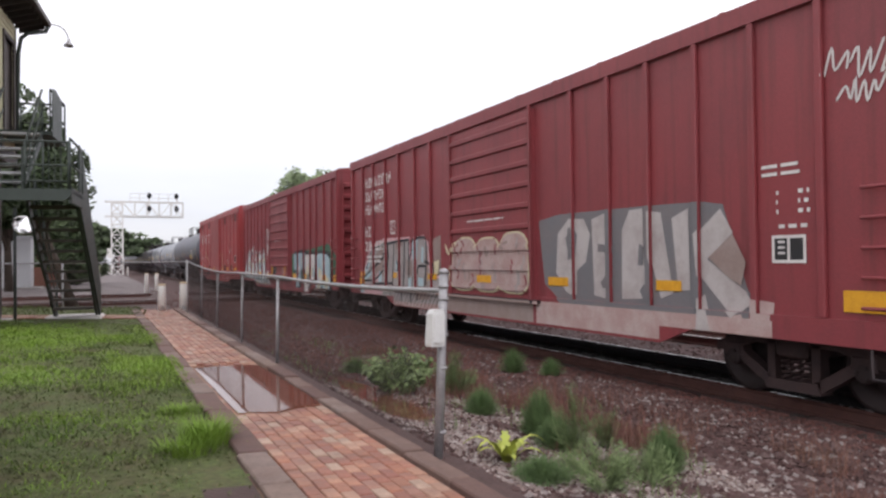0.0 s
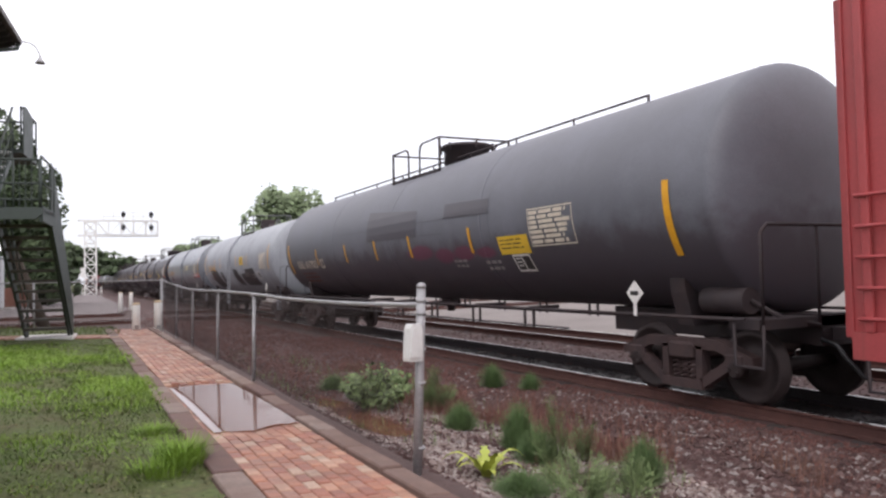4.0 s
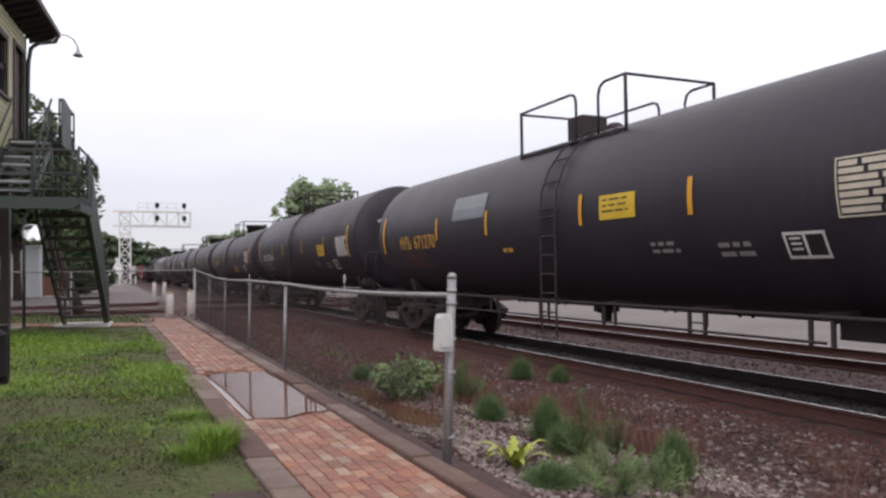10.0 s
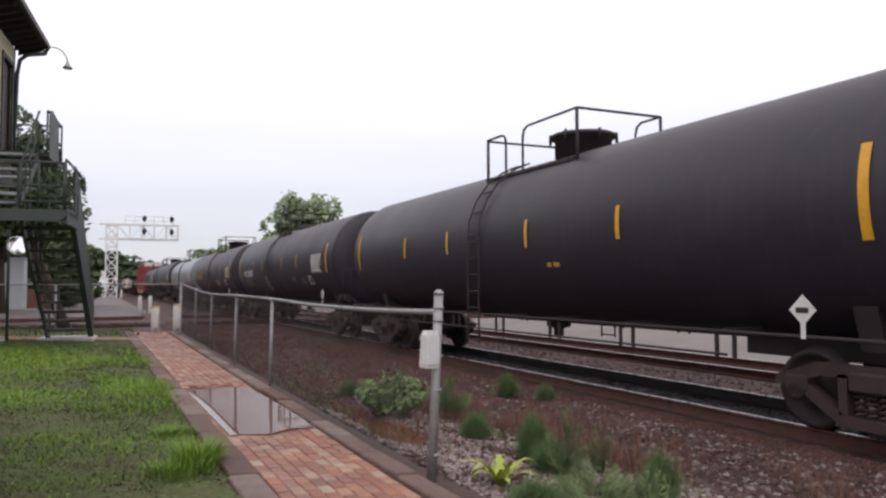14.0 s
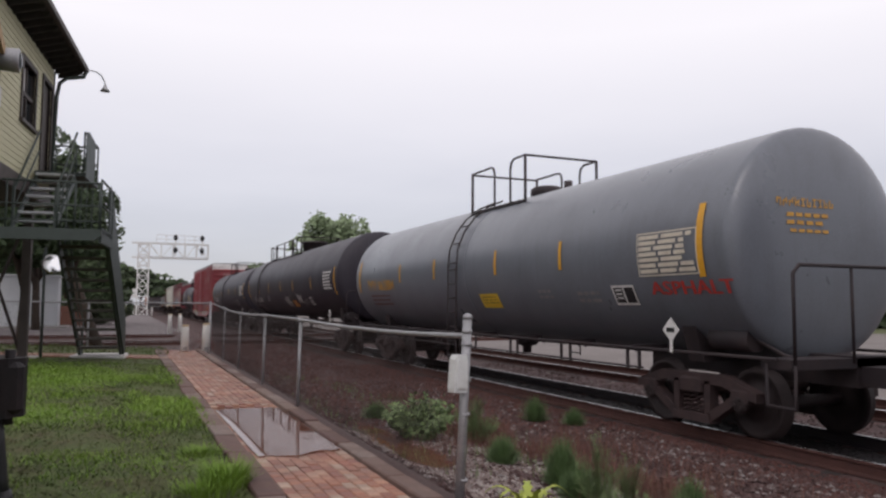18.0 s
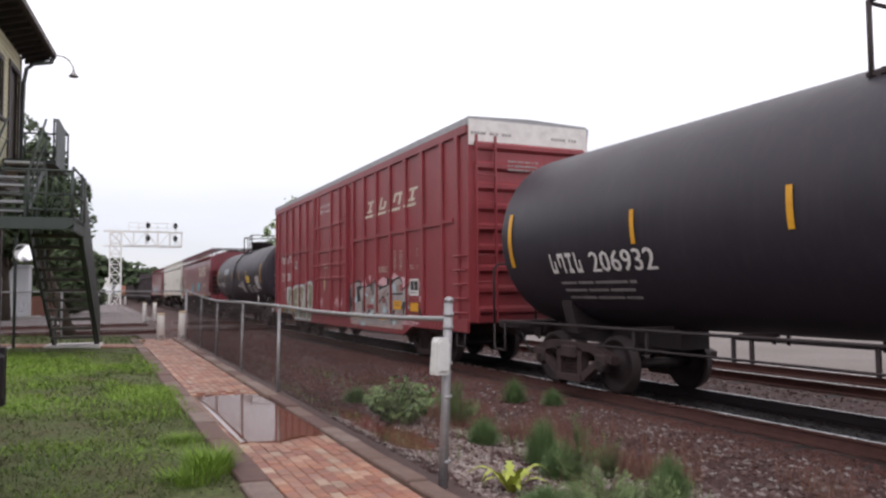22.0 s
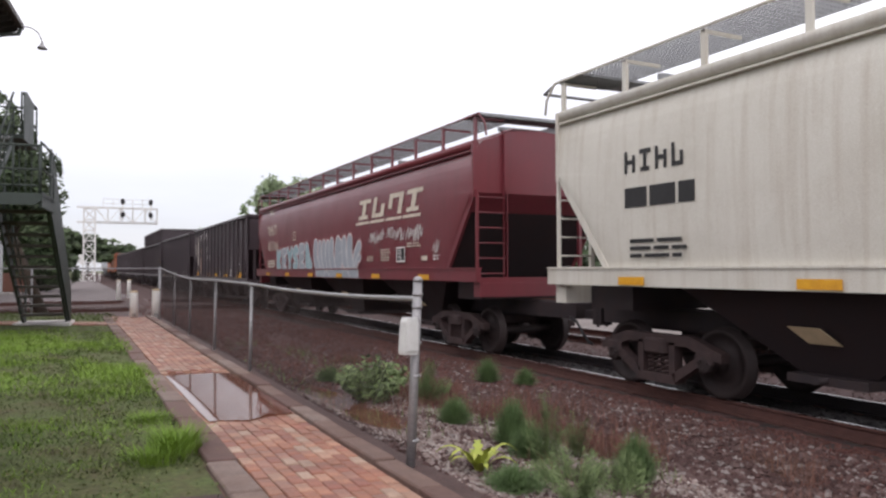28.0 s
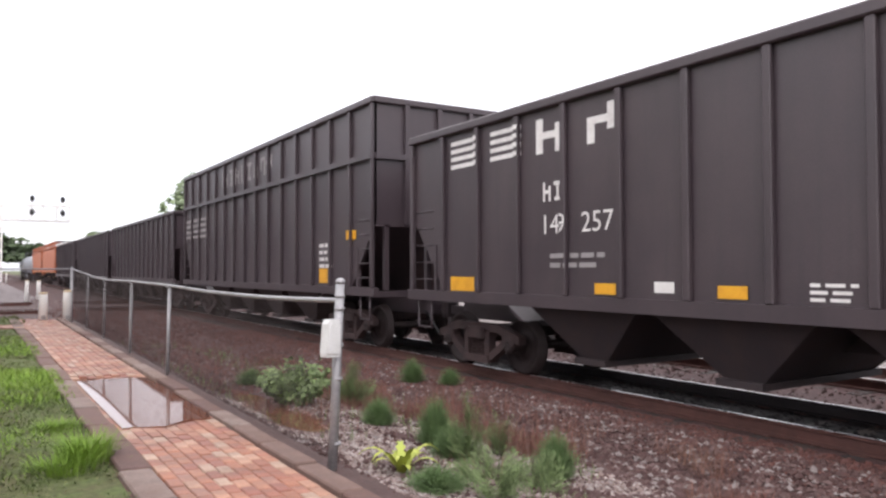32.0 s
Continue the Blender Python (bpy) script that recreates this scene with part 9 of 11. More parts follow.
def lily():
    rnd = random.Random(4)
    x, y = 3.0, 5.25
    t = empty("strap_leaf_plant", "yellow-green plant with broad ragged arching leaves", "plant", pose(x, y, ground_z(x, y)))
    for k in range(13):
        a = k * math.tau / 13 + rnd.uniform(-0.2, 0.2)
        ln, h = rnd.uniform(0.22, 0.38), rnd.uniform(0.1, 0.24)
        d = Vector((math.cos(a), math.sin(a), 0))
        n = Vector((-d.y, d.x, 0))
        s = Shape()
        vs, m = [], 11
        for i in range(m + 1):
            f = i / m
            p = d * ln * f + Vector((0, 0, h * math.sin(f * 2.3) / math.sin(1.57)))
            w = (0.05 if i % 2 else 0.024) * math.sin(min(1, f * 1.5 + 0.25) * math.pi * 0.62) * (1 - f ** 3)
            vs += [p - n * w, p + n * w - Vector((0, 0, 0.0)), p - Vector((0, 0, 0.008))]
        fs = []
        for i in range(m):
            q = 3 * i
            fs += [(q, q + 2, q + 5, q + 3), (q + 2, q + 1, q + 4, q + 5)]
        s.add(vs, fs, True)
        part("leaf", s.raw("leaf", M_LILY), None, t)


lily()


def dry_grass():
    rnd = random.Random(52)
    s = Shape()
    for _ in range(30000):
        y = 3.4 + 12 * rnd.random() ** 1.3
        x = rnd.gauss(4.8, 0.75)
        if x < 3.2 or x > 6.6 or (x < 4.3 and y < 6.5 and rnd.random() < 0.7):
            continue
        clump = math.exp(-((x - 4.95) / 0.75) ** 2 - ((y - 8.3) / 1.3) ** 2) + 0.6 * math.exp(-((x - 4.6) / 0.35) ** 2 - ((y - 5.9) / 0.9) ** 2)
        if noise.noise((x * 1.1, y * 0.9, 7.0)) < 0.2 - 0.5 * clump:
            continue
        blade(s, (x, y, ground_z(x, y) - 0.01), rnd.uniform(0.05, 0.26), 0.0028, rnd.uniform(0.02, 0.14), rnd.uniform(0, math.tau), rnd)
    tagged(new("dry_grass", s.raw("dry_grass", M_DRYGRASS)), "reddish dry grass along the ballast edge", "grass", "", "stuff")
    s = Shape()
    for _ in range(3500):
        y = 3.2 + 14 * rnd.random() ** 1.3
        x = rnd.uniform(2.6, 5.2)
        if noise.noise((x * 1.3, y * 1.1, 2.0)) < 0.12:
            continue
        blade(s, (x, y, ground_z(x, y) - 0.01), rnd.uniform(0.05, 0.2), 0.004, rnd.uniform(0.02, 0.1), rnd.uniform(0, math.tau), rnd)
    tagged(new("thin_weeds", s.raw("thin_weeds", M_WEED)), "thin green weeds between the stones", "weeds", "", "stuff")


dry_grass()


def stones():
    rnd = random.Random(63)
    grey = s = Shape()
    base = [(1, 0, 0), (-1, 0, 0), (0, 1, 0), (0, -1, 0), (0, 0, 1), (0, 0, -1)]
    tri = [(0, 2, 4), (2, 1, 4), (1, 3, 4), (3, 0, 4), (2, 0, 5), (1, 2, 5), (3, 1, 5), (0, 3, 5)]

    def stone(x, y, r):
        k = [(r * rnd.uniform(0.6, 1.3), r * rnd.uniform(0.6, 1.3), r * rnd.uniform(0.4, 0.9)) for _ in range(6)]
        a = rnd.uniform(0, math.tau)
        c, d = math.cos(a), math.sin(a)
        z = ground_z(x, y) + r * 0.25
        vs = []
        for (bx, by, bz), q in zip(base, k):
            px, py = bx * q[0] + rnd.uniform(-0.25, 0.25) * r, by * q[1] + rnd.uniform(-0.25, 0.25) * r
            vs.append((x + px * c - py * d, y + px * d + py * c, z + bz * q[2]))
        s.add(vs, tri)

    n = 0
    while n < 24000:
        y = 0.8 + 16 * rnd.random() ** 1.7
        x = rnd.uniform(2.55, 7.05)
        if y > 9 and rnd.random() < 0.12 * (y - 9):
            continue
        if 2.7 < x < 3.3 and 7.2 < y < 10.2:
            continue
        dense = 1.0 if x > 4.6 else 0.6 + 0.6 * max(0, noise.noise((x, y, 0.5)) + 0.3)
        if rnd.random() > dense:
            continue
        stone(x, y, (0.013 + 0.03 * rnd.random() ** 1.8) * (1.15 if x > 5 else 0.95))
        n += 1
    for _ in range(3000):
        stone(rnd.uniform(9.4, 11.4), rnd.uniform(0, 22), rnd.uniform(0.02, 0.04))
    # stones between the rails, coloured as dark as the train's shade leaves them
    shaded = s = Shape()
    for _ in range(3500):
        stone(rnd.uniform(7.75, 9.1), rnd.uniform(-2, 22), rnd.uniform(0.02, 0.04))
    tagged(new("oily_ballast", shaded.raw("oily_ballast", M_STONEDARK)), "oil-stained ballast stones between the rails, train shade in their colour", "ballast", "", "stuff")
    s = grey
    for _ in range(3000):
        stone(rnd.uniform(2.55, 7.05), rnd.uniform(-3.4, 1.2), rnd.uniform(0.014, 0.034))
    rust = s = Shape()
    for _ in range(9000):
        y, x = 10 + 26 * rnd.random() ** 1.2, rnd.uniform(2.6, 7.0)
        stone(x, y, rnd.uniform(0.018, 0.045))
    for _ in range(15000):
        y, x = -1 + 24 * rnd.random() ** 1.4, 7.42 - abs(rnd.gauss(0, 0.62))
        stone(x, y, rnd.uniform(0.012, 0.028))
    tagged(new("rusty_ballast", rust.raw("rusty_ballast", M_STONERUST)), "rust-stained ballast stones along the near rail", "ballast", "", "stuff")
    pale = s = Shape()
    n = 0
    while n < 9000:
        x, y = rnd.uniform(2.6, 4.9), 3.4 + 6.0 * rnd.random() ** 1.3
        if noise.noise((x * 1.4, y * 1.1, 4.0)) + 0.35 - 0.3 * max(0.0, x - 3.9) < rnd.random() * 0.6:
            continue
        stone(x, y, rnd.uniform(0.01, 0.03))
        n += 1
    tagged(new("pale_pebbles", pale.raw("pale_pebbles", M_PEBBLE)), "pale loose pebbles beside the fence", "pebbles", "", "stuff")
    s = grey
    tagged(new("ballast", s.raw("ballast", M_STONE)), "grey and rusty ballast stones beside the rails", "ballast", "", "stuff")


stones()

# ---- paint on the cars: lettering, stencils, signs and graffiti ----
def strip(side, spots, material=None, z0=1.26, z1=1.4):
    for y0, y1 in spots:
        side.box(y0, y1, z1, z0, material or M_YELLOW, 6, "reflective_strip", "amber reflective strip")


# maroon boxcar with grey graffiti
sd = SIDE_A
sd.mark(8, 7.32, 5.22, 3.77, 4.04, M_WHITE, label="white company name as plain shapes")
sd.mark(7, 7.33, 5.72, 3.39, 3.65, M_WHITE, seed=4)
sd.mark(7, 7.34, 5.72, 3.01, 3.28, M_WHITE, seed=5)
sd.mark(2, 7.37, 6.83, 2.38, 2.67, M_WHITE)
sd.frame_box(5.35, 5.0, 2.75, 2.4, M_WHITE)
sd.paint([[(7.46, 1.5), (7, 2.1), (5.86, 2.3), (4.02, 2.29), (3.97, 1.86), (3.65, 2.27), (3.14, 2.31), (2.73, 2.02), (2.65, 1.67), (2.51, 1.37), (2.18, 1.34), (2.19, 0.96), (3.85, 0.68), (6.62, 0.71), (7.65, 0.77), (7.77, 1.19)]], M_GRAF_PINK, 2, "pink rim round the letters", "graffiti")
sd.paint([[(2.62, 2.19), (2.18, 2.27), (2.18, 1.37), (2.54, 1.35)]], M_GRAF_TAUPE, 1, "brown sprayed cloud", "graffiti")
sd.paint([[(7.3, 1.47), (6.86, 2.03), (5.79, 2.22), (4.11, 2.23), (4.08, 1.74), (3.78, 1.73), (3.63, 2.19), (3.2, 2.25), (2.83, 1.99), (2.77, 1.6), (2.61, 1.32), (2.2, 1.28), (2.21, 0.71), (3.79, 0.68), (6.62, 0.66), (6.6, 1.07), (7.61, 0.81), (7.63, 1.14)]], M_GRAF_GREY, 3, "grey sprayed lettering", "graffiti")
sd.paint([[(6.56, 1.84), (5.71, 2.22), (5.75, 1.33), (6.51, 1.17)], [(4.96, 2.18), (4.41, 2.16), (4.97, 1.84)], [(2.99, 1.96), (2.82, 1.8), (2.85, 1.12), (3.02, 1.12)], [(4.23, 1.72), (3.86, 1.68), (3.88, 1.33), (4.25, 1.35)], [(3.53, 1.03), (2.67, 1.13), (2.68, 0.81), (3.55, 0.75)]], M_GRAF_TAUPE, 4, "taupe shading of the letters", "graffiti")
sd.paint([[(7.68, 1.04), (7.38, 1.04), (7.39, 0.8), (7.65, 0.8)], [(7.42, 1.5), (7.02, 1.8), (6.99, 1.6), (7.33, 1.31)], [(4.98, 1.69), (4.79, 1.8), (4.75, 1.5), (4.96, 1.41)], [(3.72, 2.18), (3.48, 2.21), (3.55, 1.74), (3.76, 1.75)], [(3.24, 2.04), (3.13, 2), (3.17, 1.64), (3.28, 1.67)], [(4.1, 1.26), (3.91, 1.28), (3.95, 1), (4.11, 1)], [(3.49, 1.3), (3.16, 1.28), (3.17, 1.08), (3.47, 1.1)], [(6.22, 1.42), (6.02, 1.38), (6.04, 1.14), (6.3, 1.13)], [(7.59, 1.19), (6.76, 1.5), (6.86, 1.31), (7.48, 1.13)]], M_GRAF_PALEBLUE, 5, "pale blue inner shapes", "graffiti")
sd.paint([[(6.5, 1.27), (6.29, 1.42), (6.3, 1.13), (6.6, 1.13)], [(6.61, 1), (5.88, 1.04), (5.89, 0.74), (6.62, 0.72)]], M_GRAF_PINK, 5, "pink inner shapes", "graffiti")
sd.paint([[(2.55, 1.66), (2.25, 1.72), (2.32, 1.39), (2.51, 1.37)]], M_GRAF_CREAM, 5, "cream sprayed flame", "graffiti")
strokes(sd, [[(7.73, 1.17), (6.58, 1.54), (5.64, 1.9)], [(6.6, 1.17), (5.58, 1.62), (5.55, 2.13)], [(5.53, 2.05), (5.6, 1.11)], [(5.07, 2.2), (5.24, 0.81)], [(4.34, 2.15), (4.45, 0.71)], [(3.98, 1.76), (3.66, 2.19), (3.2, 2.25), (2.97, 2.09), (3.06, 1.12)], [(4.06, 2.21), (4.06, 1.29)], [(3.82, 1.3), (3.84, 0.71)], [(7.63, 1.14), (6.69, 1.17)], [(3.06, 1.67), (2.6, 1.6), (2.61, 1.33)], [(3.52, 1.4), (3.45, 1.56), (3.06, 1.57)], [(6.82, 2.06), (5.03, 2.19), (4.06, 2.22)], [(7.26, 1.5), (6.86, 2.01)], [(6.6, 1.07), (5.23, 1.12)], [(4.83, 1.8), (4.64, 1.54), (4.85, 1.39)], [(3.42, 1.04), (3.43, 0.77)]], 0.06, M_GRAF_DARK, 6, "dark contour")
sd.box(6.4, 1.95, 0.98, 0.58, M_GRAF_FADED, 1, "graffiti", "faded paint along the sill")
sd.text("214 039", 7.34, 1.99, 0.28, M_WHITE, 5.77, layer=9)
sd.lines(2, 7.2, 5.95, 1.85, 1.6, M_GRAF_WHITE, 190, 9)
sd.box(7.85, 7.45, 1.22, 1.05, M_YELLOW, 8, "reflective_strip", "amber reflective strip")
sd.paint([[(-1.93, 2.36), (-2.54, 2.44), (-4.71, 2.43), (-5.79, 2.41), (-6.15, 2.35), (-6.28, 1.98), (-6.5, 1.36), (-6.59, 1.21), (-6.55, 0.73), (-5.97, 0.73), (-2.75, 0.91), (-2.11, 1.28)]], M_GRAF_SLATE, 1, "slate backing of the letters", "graffiti")
sd.paint([[(-2.47, 1.47), (-2.53, 2.12), (-2.85, 2.35), (-3.27, 2.33), (-3.43, 2.08), (-3.31, 1.65), (-3.07, 1.51), (-3.06, 1.13), (-2.76, 1.16)], [(-3.47, 2.31), (-3.83, 2.39), (-3.81, 1.1), (-3.52, 1.14)], [(-4.21, 2.12), (-4.38, 2.39), (-4.67, 2.4), (-4.69, 1.64), (-4.76, 1.14), (-4.19, 1.11)], [(-4.82, 2.35), (-5.04, 2.32), (-5.27, 1.23), (-5.02, 1.15), (-4.82, 1.73)], [(-5.25, 2.23), (-5.56, 2.34), (-5.58, 1.28), (-5.36, 1.27)], [(-5.7, 2), (-6.11, 2.3), (-6.31, 2), (-5.88, 1.68), (-6.5, 1.29), (-6.59, 1.16), (-6.29, 0.97), (-5.75, 1.48)], [(-5.84, 1.24), (-5.97, 0.73), (-5.71, 0.79), (-5.75, 1.18)]], M_GRAF_CHALK, 3, "chalky white letters", "graffiti")
sd.paint([[(-4.59, 1.91), (-4.69, 1.86), (-4.67, 1.6), (-4.56, 1.6)], [(-3.63, 1.93), (-4.04, 1.88), (-4.02, 1.78), (-3.63, 1.81)], [(-3.69, 1.34), (-3.82, 1.45), (-3.99, 1.41), (-3.99, 1.28), (-3.75, 1.25)], [(-4.59, 1.24), (-4.69, 1.34), (-4.83, 1.32), (-4.85, 1.15), (-4.66, 1.13)], [(-2.76, 2.04), (-2.96, 2.22), (-3.09, 2.09), (-3.02, 1.72), (-2.87, 1.67)]], M_GRAF_SLATE, 5, "slate holes of the letters", "graffiti")
sd.paint([[(-5.91, 1.7), (-6.31, 1.98), (-6.51, 1.64), (-6.43, 1.36), (-6.23, 1.46)]], M_GRAF_TAUPE, 6, "brown sprayed diamond", "graffiti")
sd.paint([[(-6.6, 1.21), (-6.9, 1.18), (-6.86, 0.93), (-6.58, 0.79)], [(-5.98, 0.92), (-6.46, 1.03), (-6.55, 0.73), (-5.97, 0.73)]], M_GRAF_FADED, 2, "worn pale wash", "graffiti")
sd.box(-1.9, -6.9, 0.98, 0.6, M_GRAF_FADED, 1.5, "graffiti", "faded paint along the sill")
spray(sd, 1.35, -1.7, 1.12, 2.3, 3, "bubble", (M_GRAF_FADED,), M_GRAF_FADED, rim=M_GRAF_CREAM, accents=(M_CPRED, M_GRAF_GREY, M_GRAF_TAUPE), seed=13, busy=4)
sd.box(1.9, -1.8, 0.98, 0.6, M_GRAF_TAUPE, 1, "graffiti", "faded grey paint along the sill")
scribble(sd, 1.9, 1.2, 1.8, 2.1, M_GRAF_CREAM, 3, 4, 0.03)
for rows, y0, y1, z1, z0 in ((2, -6.75, -7.4, 2.74, 2.56), (3, -6.95, -7.04, 2.44, 2.12), (3, -7.24, -7.41, 2.44, 2.12), (1, -6.98, -7.42, 2.06, 1.96)):
    sd.lines(rows, y0, y1, z1, z0, M_WHITE, 3 + rows, 3, 0.42)
sd.frame_box(-6.88, -7.33, 1.94, 1.63, M_WHITE, M_BLACKP)
hand(sd, ((-7.6, -8.32),), 3.52, 3.84, M_GRAF_WHITE, 5, 0.028)
hand(sd, ((-7.75, -8.3),), 3.24, 3.5, M_GRAF_WHITE, 6, 0.028)
sd.lines(1, 0.7, -0.9, 2.5, 2.44, M_WHITE, 4)
strip(sd, ((-7.77, -8.27),), None, 1.13, 1.35)
strip(sd, ((-4.94, -5.43), (-2.24, -2.83), (0.26, -0.33), (2.9, 2.4), (5.2, 4.8), (7.8, 7.4)))

# maroon boxcar with green halo
sd = SIDE_B
sd.paint([[(-2.2, 0.95), (-8.1, 0.95), (-8.3, 1.9), (-7.4, 2.3), (-5.0, 2.15), (-2.2, 2.0)]], M_GRAF_GREEN, 1, "green sprayed backing", "graffiti")
throw(sd, "TFR", -2.5, -7.6, 0.62, 2.05, 0.62, (M_GRAF_BLUE, M_GRAF_WHITE, M_GRAF_PALEBLUE), M_GRAF_DARK, rim=M_GRAF_DARK, shade=M_GRAF_DARK, accents=(M_GRAF_CREAM, M_GRAF_WHITE, M_GRAF_BLUE), seed=21, edge=0.05, rim_w=0.06, drop=(-0.22, 0.04), soft=False)
sd.paint([[(8.29, 1.43), (7.68, 1.93), (7.27, 2.3), (5.78, 2.32), (4.76, 2.21), (3.56, 2.3), (3.12, 2.25), (2.85, 2.11), (2.53, 2.02), (2.76, 1.96), (2.74, 1.5), (2.05, 1.48), (2.03, 0.95), (1.65, 0.7), (3.18, 0.68), (5.31, 0.68), (5.61, 0.91), (8.39, 0.92)]], M_GRAF_WASH, 1, "pale wash behind the letters", "graffiti")
sd.paint([[(8.02, 1.37), (7.45, 1.79), (7.07, 2.1), (5.68, 2.12), (4.74, 2.02), (3.62, 2.1), (3.21, 2.06), (2.96, 1.94), (2.66, 1.86), (2.88, 1.81), (2.86, 1.43), (2.22, 1.41), (2.2, 0.97), (1.84, 0.76), (3.27, 0.74), (5.25, 0.74), (5.53, 0.93), (8.11, 0.94)]], M_GRAF_PALE, 2, "pale sprayed lettering", "graffiti")
sd.paint([[(6.66, 2.16), (6.01, 2.17), (6.44, 1.64), (6.55, 1.15), (6.69, 1.15)], [(4.8, 1.12), (4.18, 1.11), (4.27, 0.85)], [(5.32, 1.73), (4.87, 1.75), (4.88, 1.62), (5.27, 1.6)], [(4.51, 1.63), (4.14, 1.66), (4.15, 1.39), (4.43, 1.38)], [(3.93, 0.99), (3.61, 1.03), (3.66, 0.79), (3.94, 0.8)], [(2.57, 0.89), (2.41, 0.99), (2.27, 0.9)], [(3.15, 1.48), (2.88, 1.43), (2.82, 1.24), (3.13, 1.25)]], M_GRAF_BLUE, 3, "pale blue inner shapes", "graffiti")
sd.paint([[(4.55, 1.8), (4.11, 1.87), (4.15, 1.74), (4.6, 1.65)], [(6.38, 1.51), (6.09, 1.61), (6.01, 1.45), (6.39, 1.42)], [(5.13, 1.46), (4.93, 1.49), (4.66, 1.21), (4.89, 1.26)], [(3.56, 1.39), (3.23, 1.22), (3.03, 1.12), (3.35, 1.14)], [(4.76, 0.95), (4.24, 0.7), (4.73, 0.69)], [(3.66, 1.78), (2.99, 1.94), (3.07, 1.82), (3.61, 1.71)], [(7.27, 1.75), (6.84, 1.78), (6.83, 1.57), (7.21, 1.59)], [(3.11, 0.73), (2.69, 0.79), (2.64, 0.72), (3.08, 0.69)], [(2.22, 1.16), (2.05, 1.19), (2.08, 0.97), (2.21, 0.94)]], M_GRAF_CREAM, 3, "cream inner shapes", "graffiti")
strokes(sd, [[(7.25, 2.23), (6.8, 1.85), (6.75, 1.45), (7.48, 1.65)], [(6.67, 2.11), (6.01, 2.18)], [(6.52, 1.15), (6.56, 1.64), (6.02, 1.74)], [(5.78, 2.26), (5.48, 1.7), (5.32, 1.73)], [(4.77, 1.98), (3.89, 2.19), (3.41, 2.34), (3.54, 1.89)], [(4.74, 1.58), (4.15, 1.68), (4.11, 1.85)], [(5.49, 1.37), (5.08, 1.52), (4.66, 1.24)], [(3.91, 1.58), (3.66, 1.81), (2.96, 1.99), (3.07, 1.77), (3.51, 1.68)], [(3.56, 1.47), (3.24, 1.12), (3.03, 1.03)], [(5.19, 1.07), (4.81, 0.92), (4.19, 0.7)], [(4.44, 1.13), (4.19, 0.84)], [(3.85, 1.1), (2.86, 1.12)], [(3.18, 1.68), (2.87, 1.62), (2.75, 1.38)], [(4.07, 1.63), (4.13, 1.3)], [(3.14, 0.76), (2.64, 0.82)]], 0.045, M_GRAF_DARK, 5, "dark contour")
strokes(sd, [[(2.64, 0.86), (2.41, 1), (2.26, 0.89)], [(2.6, 0.84), (2.27, 0.75)], [(7.86, 0.97), (7.57, 1.1), (6.97, 0.91)], [(4.76, 2.21), (4.74, 1.63)]], 0.045, M_GRAF_DARK, 5, "dark contour")
sd.box(6.4, 5.72, 2.1, 1.68, M_BRIGHTRED, 7, "patch", "red number patch")
sd.box(5.5, 4.8, 2.1, 1.68, M_BRIGHTRED, 7, "patch", "red number patch")
sd.mark(2, 6.18, 5.76, 2.24, 2.48, M_WHITE, layer=7)
sd.text("214 660", 6.34, 1.74, 0.3, M_WHITE, 4.86, layer=8)
sd.outline(2.74, 1.94, 3.22, 2.92, M_WHITE)
sd.outline(2.76, 1.9, 2.9, 2.33, M_WHITE)
sd.outline(2.74, 1.98, 2.3, 2.04, M_WHITE)
sd.box(2.7, 1.95, 1.85, 1.3, M_CPRED, 8, "patch", "maroon repaint patch")
sd.lines(2, 2.66, 2.04, 3.16, 2.95, M_WHITE, 5)
sd.lines(2, 2.6, 2.02, 2.86, 2.64, M_WHITE, 6)
sd.text("BEFORE", 2.58, 2.51, 0.085, M_WHITE, 2.12, bold=0.01)
sd.text("MOVING CAR", 2.7, 2.39, 0.085, M_WHITE, 1.99, bold=0.01)
sd.lines(2, 2.68, 2.13, 2.25, 2.08, M_WHITE, 7)
sd.lines(1, 0.6, -0.2, 2.62, 2.57, M_WHITE, 8)
sd.frame_box(-5.2, -6.0, 1.75, 1.3, M_WHITE, M_BLACKP)
sd.box(1.25, 1.05, 1.55, 1.05, M_YELLOW, 6)
sd.box(-1.25, -1.4, 1.55, 1.05, M_YELLOW, 6)
sd.box(0.95, 0.3, 1.5, 1.18, M_BLACKP, 5, "notice")
sd.lines(2, 0.6, 0.35, 1.42, 1.25, M_WHITE, 9, 6)
sd.lines(3, -0.8, -1.15, 1.45, 1.2, M_WHITE, 10, 6)
strip(sd, ((-2.4, -3.0), (-4.3, -4.9), (-6.6, -7.2), (-8.0, -8.5), (2.5, 1.9), (4.6, 4.0), (6.9, 6.3)), None, 1.05, 1.25)

